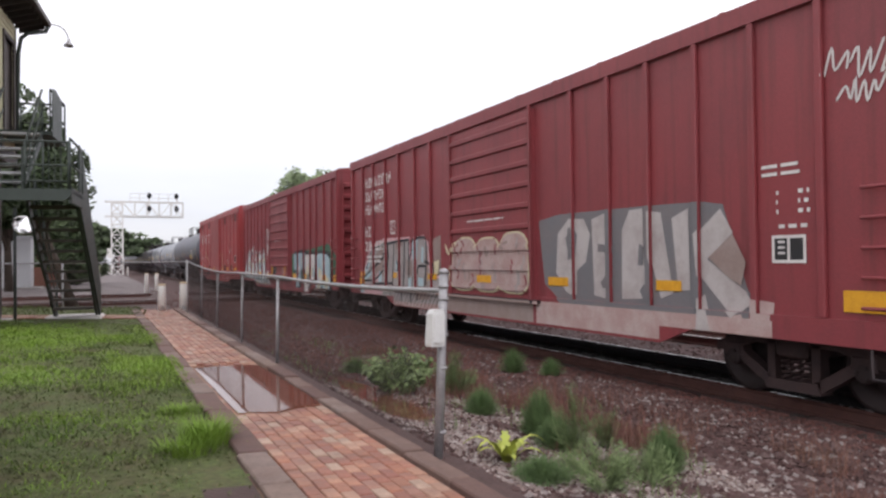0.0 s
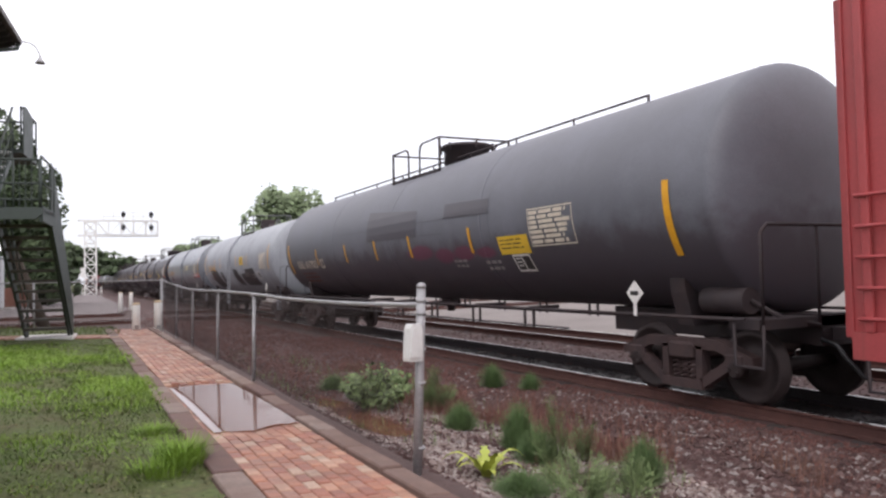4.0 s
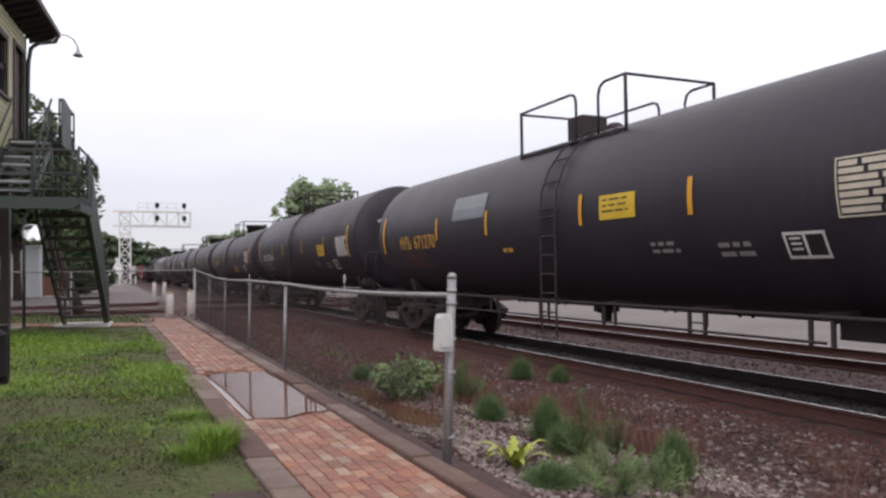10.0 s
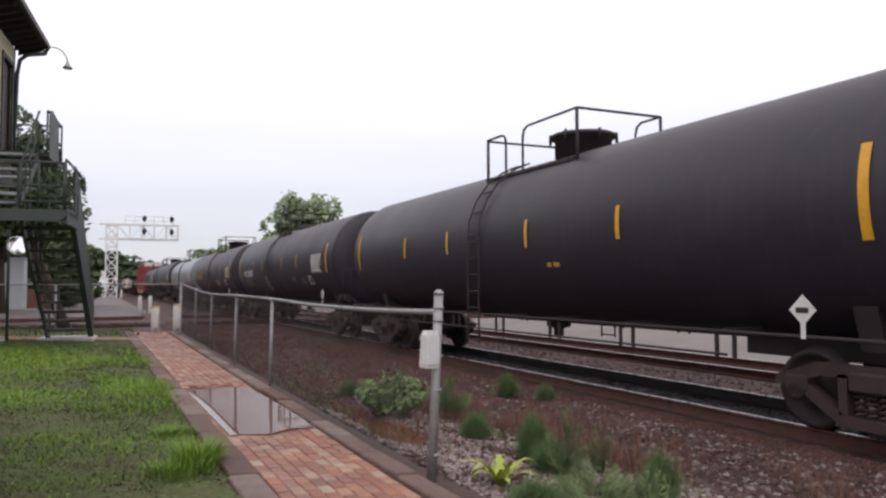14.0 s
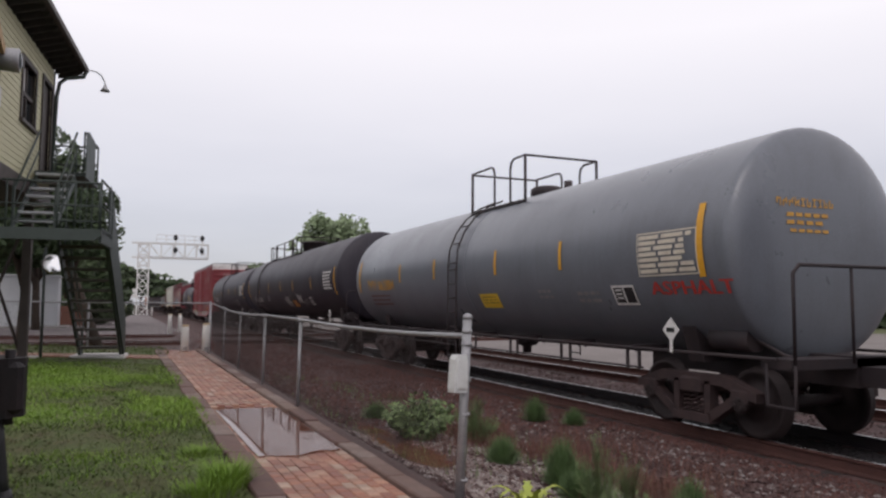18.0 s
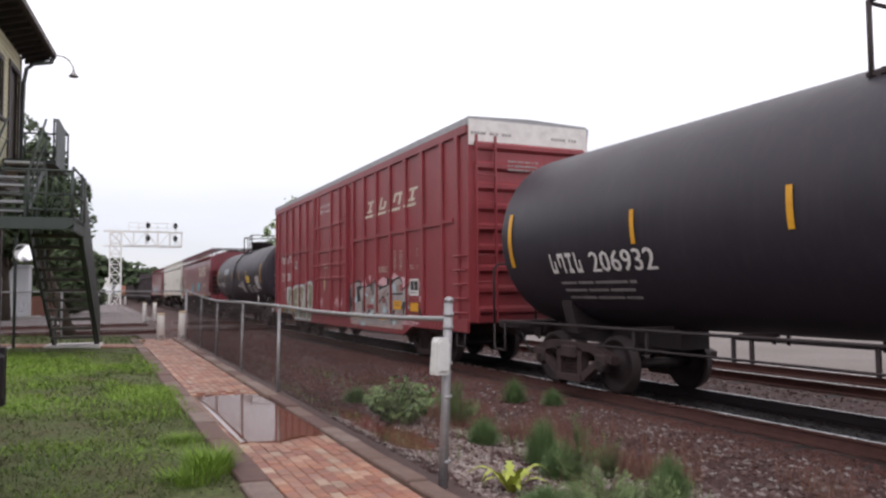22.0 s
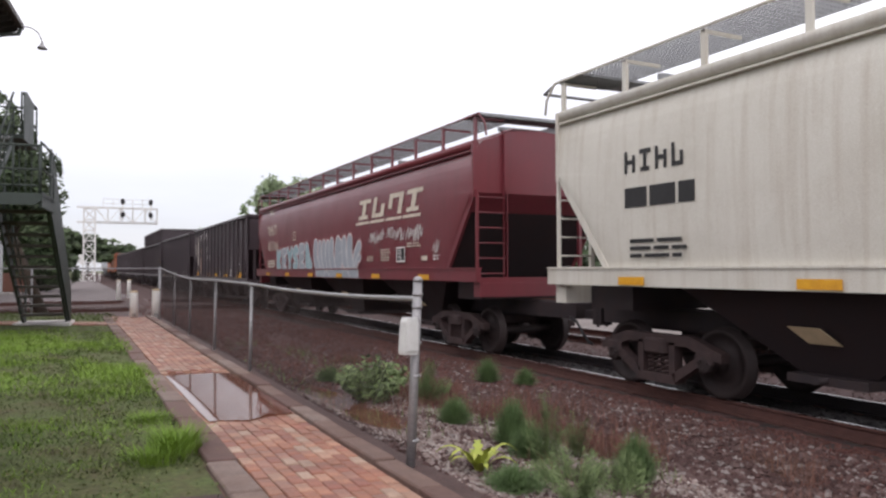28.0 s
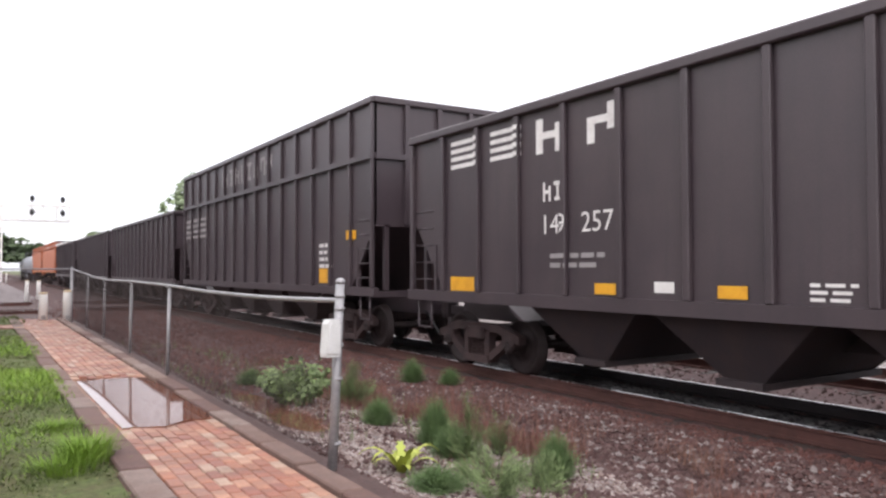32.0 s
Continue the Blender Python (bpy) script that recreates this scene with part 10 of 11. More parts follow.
# bright red boxcar
sd = SIDE_C
sd.mark(5, 7.5, 3.3, 3.08, 3.7, M_WHITE, slant=0.1, layer=3, gap=0.42, label="white company name as plain shapes")
for pts in [[(-2.69, 4.58), (-4.04, 4.47), (-4.02, 4.01), (-2.78, 4.04)], [(-6.38, 4.48), (-7.76, 4.46), (-7.74, 4.03), (-6.45, 4.04)], [(4.2, 4.6), (2.85, 4.52), (2.88, 4.03), (4.08, 4.07)], [(8.06, 4.55), (6.87, 4.52), (6.9, 4.09), (7.92, 4.13)]]:
    sd.paint([pts], M_LINTEL, 2, "dark brown patch over a panel", "patch")
for pts in [[(-2.79, 1.52), (-4.07, 1.55), (-4.05, 1.22), (-2.77, 1.22)], [(-5.28, 1.53), (-6.46, 1.57), (-6.45, 1.23), (-5.26, 1.2)], [(4.15, 1.54), (3.02, 1.56), (3.04, 1.21), (4.17, 1.19)]]:
    sd.paint([pts], M_LINTEL, 2, "rust-brown repaint patch", "patch")
strokes(sd, [[(-1.77, 2.02), (-2.48, 2.26), (-2.06, 1.33)], [(-2.41, 2.06), (-2.53, 1.61), (-2.16, 1.24)], [(5.57, 2.84), (5.39, 2.17), (4.36, 2.02), (3.79, 1.64)], [(5.17, 2.36), (3.97, 1.89)], [(2.3, 2.67), (2.52, 1.75), (3.05, 1.64)], [(6.81, 1.65), (6.12, 1.24), (5.21, 1.65)]], 0.05, M_GRAF_CREAM, 3, "cream sprayed lines")
strokes(sd, [[(-4.19, 0.79), (-4.37, 0.96), (-4.47, 0.72), (-4.68, 0.89), (-4.9, 0.73), (-5.2, 0.8)], [(-6.1, 1.31), (-6.23, 1.38), (-6.29, 1.22)], [(-4.33, 1.76), (-4.57, 1.87), (-4.64, 1.6)]], 0.04, M_GRAF_WHITE, 3, "white sprayed scrawl")
sd.lines(5, 8.0, 7.5, 2.7, 1.9, M_WHITE, 11)
sd.lines(3, 6.9, 6.3, 2.1, 1.85, M_WHITE, 12)
sd.lines(3, 2.9, 2.55, 2.8, 2.3, M_WHITE, 13)
sd.lines(2, -5.15, -6.0, 2.5, 2.2, M_WHITE, 16)
sd.lines(3, -4.4, -4.75, 1.85, 1.6, M_WHITE, 17)
sd.frame_box(-6.98, -7.5, 2.1, 1.7, M_WHITE, M_BLACKP)
sd.lines(2, -6.8, -7.4, 1.18, 1.08, M_CREAM, 18)
sd.lines(2, -8.2, -8.7, 2.1, 1.9, M_WHITE, 20)
strip(sd, ((-6.75, -7.75), (-4.3, -4.9), (-2.3, -2.8), (0.8, 0.4), (3.5, 3.0), (5.6, 5.1), (7.9, 7.4)))

# tank cars: mark and number, stencil panel, sign and framed panel
TANK_MARKS = {
    "D": ("61705", M_CREAM, 8.44, 6.28, 2.02, 2.27), "E": ("", M_LETTERY, 6.55, 4.35, 2.17, 2.5), "F": ("644774", M_LETTERY, 6.55, 4.35, 2.17, 2.5),
    "G": ("674381", M_LETTERY, 6.55, 4.35, 2.17, 2.5), "H": ("671270", M_LETTERY, 6.55, 4.35, 2.17, 2.5), "I": ("222566", M_WHITE, 6.45, 4.3, 2.17, 2.47),
    "J": ("678831", M_LETTERY, 6.87, 4.48, 2.12, 2.42), "L1": ("37873", M_WHITE, 6.73, 4.53, 2.11, 2.41), "L2": ("678163", M_LETTERY, 6.6, 4.4, 2.15, 2.45),
    "L3": ("662884", M_LETTERY, 7.08, 4.77, 2.15, 2.45), "L4": ("51588", M_WHITE, 8.34, 5.99, 1.86, 2.12), "L5": ("206932", M_WHITE, 7.62, 5.04, 1.96, 2.28),
    "M": ("94258", M_WHITE, 6.98, 4.5, 2.04, 2.27),
}
for k, (key, (num, m, y0, y1, z0, z1)) in enumerate(TANK_MARKS.items()):
    sd = TANKS[key][2]
    split = y0 - (y0 - y1) * 0.4
    sd.mark(4, y0, split + 0.1, z0, z1, m, seed=k + 2)
    if num:
        sd.text(num, split - 0.05, z0, z1 - z0, m, y1)
    else:
        sd.mark(6, split - 0.05, y1, z0, z1, m, gap=0.35, seed=k + 9)
    sd.lines(3, y0 - 0.1, y1 + 0.4, z0 - 0.14, z0 - 0.5, M_FAINT if m is not M_WHITE else M_DULLTXT, 30 + k, 2, 0.36)
    if key not in ("L5", "L4", "G", "M"):
        sd.lines(7, -6.1, -7.25, 2.72, 2.16, M_WHITE if m is M_WHITE else M_CREAM, 50 + k, 2, 0.7)
        sd.outline(-6.06, -7.3, 2.76, 2.14, M_WHITE if m is M_WHITE else M_CREAM, 0.02)
    if key not in ("M",):
        sd.frame_box(-5.3, -5.85, 2.03, 1.73, M_WHITE, M_BLACKP)
    if key != "M":
        sd.lines(2, -4.3, -4.95, 1.95, 1.72, M_DULLTXT, 70 + k)
        sd.lines(2, -3.05, -3.6, 2.0, 1.8, M_DULLTXT, 90 + k)
TANKS["L5"][2].lines(8, -7.31, -8.4, 2.9, 2.32, M_WHITE, 120, 2, 0.7)
TANKS["L5"][2].outline(-7.28, -8.45, 2.93, 2.3, M_WHITE, 0.02)
TANKS["L4"][2].lines(6, -8.26, -9.5, 2.95, 2.25, M_WHITE, 121)
sd = TANKS["G"][2]
sd.lines(6, -6.1, -7.4, 2.78, 2.28, M_WHITE, 122, 2, 0.7)
sd.outline(-6.06, -7.44, 2.82, 2.24, M_WHITE, 0.02)
sd.box(-6.95, -7.44, 2.22, 2.08, M_REDSIGN, 2, "notice", "small red notice")
sd.box(-7.0, -7.4, 2.95, 2.86, M_ORANGE, 2, "notice", "small orange notice")
sd = TANKS["M"][2]
sd.box(-5.05, -6.0, 2.46, 1.82, M_DULLTXT, 1, "notice", "grey panel of white stencils")
sd.lines(7, -5.08, -5.95, 2.43, 1.84, M_WHITE, 123)
sd.lines(5, -1.12, -1.95, 2.24, 1.66, M_WHITE, 124, 3, 0.6)
sd.lines(2, -0.12, -1.03, 2.1, 1.9, M_WHITE, 125, 3)
sd.frame_box(-2.97, -3.61, 2.07, 1.68, M_WHITE, M_BLACKP)
sd.lines(3, -4.05, -4.9, 2.0, 1.65, M_WHITE, 126, 3)
sd.box(4.59, 3.12, 3.05, 2.72, M_TANKGREY, 1, "patch", "pale grey repaint patch")
for key, y0, y1, z1, z0, m in (("D", -4.97, -5.95, 2.36, 2.04, M_SIGN), ("E", -2, -2.85, 2.75, 2.38, M_SIGN), ("H", -2, -2.85, 2.75, 2.38, M_SIGN), ("F", -2.57, -3.5, 2.72, 2.42, M_GRAF_CREAM), ("I", -3.6, -4.48, 2.57, 2.19, M_SIGN), ("L2", -2.26, -3.1, 2.0, 1.72, M_ORANGE), ("G", -2.83, -3.6, 2.42, 2.1, M_SIGN),
                               ("J", -1.69, -2.51, 2.0, 1.7, M_ORANGE), ("L4", -1.66, -2.55, 1.9, 1.64, M_ORANGE), ("L3", -0.55, -1.39, 1.96, 1.67, M_SIGN), ("M", -2.75, -3.6, 2.52, 2.18, M_SIGN)):
    sd = TANKS[key][2]
    sd.box(y0, y1, z1, z0, m, 1, "warning_sign", "orange warning sign" if m is M_ORANGE else "pale warning sign" if m is M_GRAF_CREAM else "yellow warning sign")
    sd.lines(3, y0 - 0.08, y1 + 0.05, z1 - 0.06, z0 + 0.05, M_BLACKP, 140 + len(key), 2, 0.28)
# plate seams of the long worn tank
sd = TANKS["D"][2]
for pts in [[(1.51, 3.34), (-1.55, 3.13), (-1.52, 2.55), (1.54, 2.59)], [(-2.93, 3.14), (-4.75, 3.09), (-4.73, 2.83), (-2.92, 2.87)]]:
    sd.paint([pts], M_TANKDULL, 1, "darker repaint patch", "patch")
strokes(sd, [[(3.81, 2.88), (-1.63, 2.86), (-4.73, 2.82)], [(-1.62, 2.57), (-2.83, 2.55)], [(-4.76, 3.16), (-4.73, 2.2)], [(-1.89, 2.83), (-1.9, 2.57)]], 0.012, M_TANKDULL, 1.6, "dark plate seam")
TANKS["D"][2].frame_box(5.95, 5.55, 2.28, 2.02, M_CREAM)
# residue and repaint patches
sd = TANKS["E"][2]
cz, r = sd.cylinder
rnd = random.Random(77)
for pts in (((5.83, 2.27), (3.95, 2.24), (3.2, 1.41), (5.2, 1.3), (5.72, 1.64)), ((3.17, 2.13), (2.5, 2.1), (2.42, 1.66), (3.0, 1.6)), ((-0.28, 2.22), (-1.26, 2.19), (-1.35, 1.95), (-1.62, 1.93), (-1.8, 1.46), (-0.72, 1.47), (-0.3, 1.88)),
            ((-1.92, 1.99), (-2.91, 1.99), (-2.97, 2.18), (-4.75, 2.2), (-5.07, 1.46), (-2.44, 1.45), (-2.03, 1.69))):
    c = (sum(p[0] for p in pts) / len(pts), sum(p[1] for p in pts) / len(pts))
    sd.paint(star(pts, c), M_BLACKSPILL, 1, "black tar residue down the flank", "residue")
TANKS["F"][2].box(-6.0, -7.9, 2.15, 1.93, M_REDSIGN, 1, "notice", "red lettered strip")
TANKS["F"][2].lines(1, -6.1, -7.8, 2.11, 1.9, M_WHITE, 150)
TANKS["L3"][2].text("ASPHALT", -6.23, 1.88, 0.19, M_REDSIGN, -7.83)
TANKS["H"][2].box(3.36, 1.84, 3.2, 2.7, M_TANKGREY, 1, "patch", "grey repaint patch")
loops(TANKS["L1"][2], 2.15, 1.5, 1.8, 2.08, 4, M_GRAF_WHITE, 151)
loops(TANKS["L1"][2], 2.05, 1.45, 1.5, 1.78, 4, M_GRAF_WHITE, 152)
sd = TANKS["L4"][2]
for k, (z0, z1) in enumerate(((1.86, 2.08), (1.66, 1.84))):
    loops(sd, -0.26 - 0.1 * k, -1.36, z0, z1, 6 - k, M_GRAF_WHITE, 153 + k, 0.03)
sd.box(-1.5, -2.4, 2.28, 1.95, M_BLACKSPILL, 1, "patch", "black repaint patch above the sign")
loops(sd, 4.26, 3.72, 1.94, 2.17, 3, M_GRAF_WHITE, 156, 0.03)
rnd = random.Random(5)
for k, ch in enumerate("BENC"):
    polys = []
    for stroke in STROKES[ch]:
        for e in (-1, 1):
            polys += ribbon([(-3.06 - 0.24 * k - 0.2 * px + 0.025 * e, 1.86 + 0.03 * e + 0.3 * pz - 0.01 * k) for px, pz in stroke], 0.028, 3)
    sd.paint(polys, M_GRAF_WHITE, 3, "white sprayed handwriting", "graffiti")
for key in ("G", "J", "L2", "H", "K"):
    TANKS[key][2].lines(1, -1.9 if key != "H" else 1.2, -2.4 if key != "H" else 0.7, 2.05, 1.9, M_LETTERY, 155)

# tall boxcar
sd = SIDE_L
sd.mark(4, -2.72, -6.85, 3.9, 4.22, M_CREAM, slant=0.55, gap=0.45, line=True, label="cream company mark as slanted shapes", seed=8)
sd.mark(4, 8.12, 6.32, 2.82, 3.12, M_WHITE, seed=9)
sd.text("729 284", 8.1, 2.12, 0.34, M_WHITE, 6.3)
sd.frame_box(5.78, 5.44, 2.86, 2.58, M_WHITE)
sd.text("CLOSE AND LOCK DOORS", 2.05, 4.5, 0.12, M_WHITE, 0.6, bold=0.0)
sd.text("BEFORE MOVING CAR", 1.9, 4.32, 0.12, M_WHITE, 0.75, bold=0.0)
sd.paint([[(-1.1, 0.98), (-1.14, 1.67), (-1.4, 1.91), (-2.1, 1.98), (-2.47, 1.82), (-3.13, 1.86), (-3.56, 1.98), (-3.79, 1.8), (-4.38, 1.86), (-4.58, 2.05), (-4.86, 1.95), (-5.22, 2.03), (-5.47, 1.92), (-5.59, 1.68), (-6.01, 1.85), (-6.02, 1.61), (-5.93, 1.43), (-5.77, 1.02), (-5.45, 0.85), (-4.26, 0.81), (-2.39, 0.73)]], M_GRAF_GREY, 3, "grey sprayed lettering", "graffiti")
sd.paint([[(-2.36, 1.79), (-2.64, 2.06), (-2.75, 1.81)], [(-2.86, 2.08), (-2.98, 2.14), (-3.09, 2.13), (-3.04, 1.93)], [(-3.13, 1.81), (-3.32, 2.04), (-3.44, 1.9)], [(-3.65, 1.94), (-3.9, 2.02), (-4.07, 2.07), (-4.38, 2), (-4.33, 1.83), (-3.79, 1.83)], [(-4.68, 2.02), (-4.91, 2.17), (-5.26, 2.04), (-5.79, 2.03), (-5.79, 1.82), (-5.59, 1.69), (-5.47, 1.93), (-5.22, 2.02), (-4.86, 1.94)], [(-6.55, 1.92), (-6.73, 1.92), (-6.73, 1.78), (-6.59, 1.68), (-6.56, 1.81)], [(-6.66, 1.56), (-6.8, 1.56), (-6.77, 1.42), (-6.67, 1.43)], [(-1.6, 1.93), (-1.88, 2.02), (-1.95, 1.9)]], M_GRAF_PINK, 2, "pink sprayed cloud", "graffiti")
sd.paint([[(-1.4, 1.67), (-1.76, 1.82), (-1.72, 1.2), (-1.44, 1.08)], [(-2.46, 1.42), (-3.07, 1.76), (-3, 1.34), (-2.53, 1.08)], [(-3.25, 1.21), (-3.84, 1.67), (-3.84, 1.01), (-3.37, 0.94)], [(-3.95, 1.63), (-4.38, 1.76), (-4.27, 1.42), (-4, 1.37)], [(-5.04, 1.79), (-5.39, 1.9), (-5.55, 1.68), (-5.08, 1.65)], [(-5.12, 1.13), (-5.46, 1.26), (-5.45, 0.89), (-5.2, 0.86)], [(-4.67, 1.55), (-4.9, 1.57), (-4.85, 1.23), (-4.66, 1.18)]], M_GRAF_TAUPE, 4, "taupe shading of the letters", "graffiti")
sd.paint([[(-1.14, 1.72), (-1.35, 1.77), (-1.31, 0.97), (-1.14, 0.98)], [(-1.84, 1.82), (-2.36, 1.87), (-2.36, 1.77), (-2.1, 1.72), (-2.21, 1.42), (-1.91, 1.36)], [(-3.07, 1.88), (-3.23, 1.88), (-3.13, 1.53)], [(-3.26, 1.81), (-3.56, 1.98), (-3.44, 1.72), (-3.22, 1.51)], [(-4.38, 1.95), (-4.58, 2.05), (-4.86, 1.98), (-4.77, 1.85), (-4.48, 1.83)], [(-4.42, 1.59), (-4.69, 1.65), (-4.47, 1.44)], [(-4.8, 1.17), (-4.94, 1.2), (-4.96, 1.04), (-5.16, 1.09), (-5.14, 1.01), (-4.85, 0.93)], [(-5.58, 1.3), (-5.89, 1.44), (-5.69, 1.03), (-5.54, 1.03)], [(-6.51, 1.26), (-6.7, 1.35), (-6.88, 1.13), (-6.57, 1.11)], [(-3.79, 1.8), (-3.93, 1.89), (-3.96, 1.75), (-3.82, 1.71)]], M_GRAF_DARK, 5, "dark inner shapes", "graffiti")
sd.paint([[(-1.44, 1.51), (-1.6, 1.56), (-1.62, 1.25), (-1.41, 1.21)], [(-2.87, 1.14), (-3.01, 1.2), (-3.05, 0.92), (-2.93, 0.89)]], M_GRAF_DARK, 5, "dark inner shapes", "graffiti")
sd.paint([[(-1.64, 1.46), (-1.87, 1.56), (-1.91, 1.38), (-1.65, 1.35)], [(-2.57, 1.69), (-2.87, 1.57), (-2.84, 1.52), (-2.6, 1.57)], [(-3.16, 1.44), (-3.32, 1.53), (-3.5, 1.4), (-3.31, 1.32)], [(-2.97, 1.01), (-3.31, 1.19), (-3.43, 1.08), (-3.12, 0.92)], [(-4, 1.09), (-4.19, 1.31), (-4.34, 1.13)], [(-4.79, 1.84), (-5, 1.89), (-5.06, 1.67), (-4.95, 1.63)], [(-4.89, 0.9), (-5.14, 0.99), (-5.11, 0.83), (-4.91, 0.81)], [(-5.89, 1.28), (-5.96, 1.37), (-6.04, 1.32), (-6.02, 1.22)], [(-2.39, 0.8), (-2.77, 0.8), (-2.73, 0.72), (-2.4, 0.7)]], M_GRAF_PALEBLUE, 5.5, "pale blue inner shapes", "graffiti")
sd.paint([[(-2.77, 1.32), (-3.31, 1.32), (-3.31, 1.2), (-2.79, 1.2)], [(-4.03, 1.48), (-4.14, 1.53), (-4.24, 1.47), (-4.22, 1.37), (-4.07, 1.36)], [(-5.34, 1.85), (-5.52, 1.84), (-5.52, 1.68), (-5.33, 1.68)], [(-5.9, 1.6), (-6.7, 1.6), (-6.7, 1.42), (-6.52, 1.19), (-6.04, 1.16), (-5.91, 1.39)]], M_BNRED, 6, "red patch over the letters", "graffiti")
strokes(sd, [[(-1.1, 1.67), (-1.4, 1.88), (-2.03, 1.99), (-2.43, 1.82), (-3.16, 1.87), (-3.56, 1.97), (-3.82, 1.8), (-4.43, 1.85), (-4.58, 2.05)], [(-4.86, 1.95), (-5.26, 2.03), (-5.49, 1.91), (-5.56, 1.68)], [(-5.59, 1.68), (-6.01, 1.87)], [(-3.78, 1.38), (-4.11, 1.54), (-4.42, 1.26), (-4.47, 0.97)], [(-4.72, 1.61), (-5.67, 1.62)], [(-2.53, 1.45), (-2.6, 1.03)], [(-5.42, 1.26), (-5.66, 1.36), (-5.82, 1.42)], [(-1.58, 1.83), (-1.56, 1.03)], [(-3.19, 1.16), (-3.72, 1)], [(-4.59, 1.2), (-4.66, 1.02), (-4.85, 0.91)]], 0.045, M_GRAF_DARK, 5.2, "dark contour")
spray(sd, 7.4, 3.25, 0.7, 2.1, 4, "block", (M_GRAF_OLIVE,), M_GRAF_WHITE, rim=M_GRAF_BLUE, accents=(M_GRAF_WHITE, M_GRAF_PALE, M_GRAF_OLIVE), seed=32, edge=0.06, busy=3)
for rows, y0, y1, z1, z0 in ((7, -4.93, -5.09, 2.72, 2.19), (7, -5.34, -5.51, 2.71, 2.18), (3, -6.06, -6.13, 2.7, 2.5), (3, -6.43, -6.55, 2.7, 2.49), (2, -6.02, -6.34, 2.32, 2.18), (2, -6.44, -6.57, 2.31, 2.18), (3, -3.73, -4.51, 2.34, 2.16), (1, -5.94, -6.63, 1.1, 1.04)):
    sd.lines(rows, y0, y1, z1, z0, M_CREAM, 161 + rows, 7, 0.5 if rows > 3 else 0.3)
sd.box(-6.0, -6.56, 1.98, 1.57, M_WHITE, 8, "inspection_panel", "white inspection panel with black windows")
sd.box(-6.06, -6.26, 1.93, 1.7, M_BLACKP, 8.4, "window")
sd.box(-6.3, -6.51, 1.93, 1.7, M_BLACKP, 8.4, "window")
sd.lines(1, -6.06, -6.5, 1.66, 1.6, M_BLACKP, 168, 8.4)
sd.box(-4.9, -5.43, 1.44, 1.22, M_YELLOW, 8, "warning_sign", "yellow warning sign")
sd.lines(2, -5.0, -5.36, 1.4, 1.26, M_BLACKP, 169, 8.4, 0.25)
sd.box(-6.04, -6.53, 1.4, 1.19, M_YELLOW, 8, "reflective_strip", "amber reflective strip")
# splashes on the plug door and worn paint along the sill
hand(sd, ((1.9, 1.55), (0.2, -0.6)), 1.2, 1.5, M_GRAF_PINK, 165, 0.05)
hand(sd, ((1.5, 1.35),), 1.55, 2.3, M_GRAF_CREAM, 166, 0.03)
sd.lines(2, 1.4, 0.9, 2.6, 2.4, M_CREAM, 167, 7, 0.3)
sd.box(-1.4, -5.6, 0.9, 0.72, M_GRAF_FADED, 2, "graffiti", "faded paint along the sill")
strip(sd, ((-3.92, -4.4), (-1.86, -2.32), (0.97, 0.48), (3.7, 3.2), (5.9, 5.4), (8.2, 7.7)), None, 0.92, 1.04)
scribble(sd, -5.5, -6.7, 0.85, 1.0, M_GRAF_PINK, 164, 6, 0.03)

# oxide-red covered hoppers
for key, (car, sd), num in (("N", HOP_N, "450970"), ("P", HOP_P, "451166")):
    e = 0.0 if key == "N" else 0.55
    sd.mark(4, -2.75 + e, -6.95 + e, 3.0, 3.5, M_CREAM, slant=0.4, gap=0.16, line=True, label="cream company mark as slanted shapes", seed=8)
    sd.mark(4, 7.76 + 0.2 * e, 6.53, 2.99, 3.37, M_CREAM, seed=9)
    sd.text(num, 7.77 + 0.2 * e, 2.42, 0.36, M_CREAM, 6.07 + 0.5 * e)
    sd.frame_box(4.27, 3.92, 3.0, 2.7, M_CREAM)
    sd.lines(4, 7.6, 6.9, 3.95, 3.75, M_CREAM, 170)
    sd.lines(3, 7.9, 6.6, 2.05, 1.75, M_CREAM, 171)
    sd.frame_box(-5.32 + 0.8 * e, -5.93 + e, 2.22, 1.87, M_WHITE, M_BLACKP)
    if key == "N":
        sd.lines(3, -5.95, -6.78, 2.35, 2.05, M_CREAM, 172)
        sd.lines(2, -3.0, -3.8, 2.2, 2.0, M_CREAM, 173)
sd = HOP_N[1]
for y, seed in ((2.93, 41), (-1.0, 48)):
    sd.text("WARNING", y - 0.14, 2.3, 0.1, M_LETTERY, y - 0.62, bold=0.008)
    sd.lines(5, y, y - 0.85, 2.24, 1.84, M_LETTERY, seed, 2, 0.35)
scribble(sd, 1.75, 0.5, 1.85, 2.46, M_GRAF_SKYBLUE, 42, 13, 0.045)
scribble(sd, 2.25, 1.0, 1.77, 1.95, M_GRAF_SKYBLUE, 142, 5, 0.045)
scribble(sd, -2.3, -3.6, 1.85, 2.46, M_GRAF_SKYBLUE, 43, 13, 0.045)
scribble(sd, -2.0, -3.4, 1.77, 1.95, M_GRAF_SKYBLUE, 143, 5, 0.045)
sd = HOP_P[1]
rnd = random.Random(44)
WORD = []
for k, ch in enumerate("KEYSEL"):
    y, wide = 6.55 - 0.76 * k, 0.72
    WORD.append([([(y - 0.1 - wide * 0.75 * px + rnd.uniform(-0.03, 0.03), 1.62 + 0.72 * pz + 0.03 * k) for px, pz in stroke], 0.24) for stroke in STROKES[ch]])
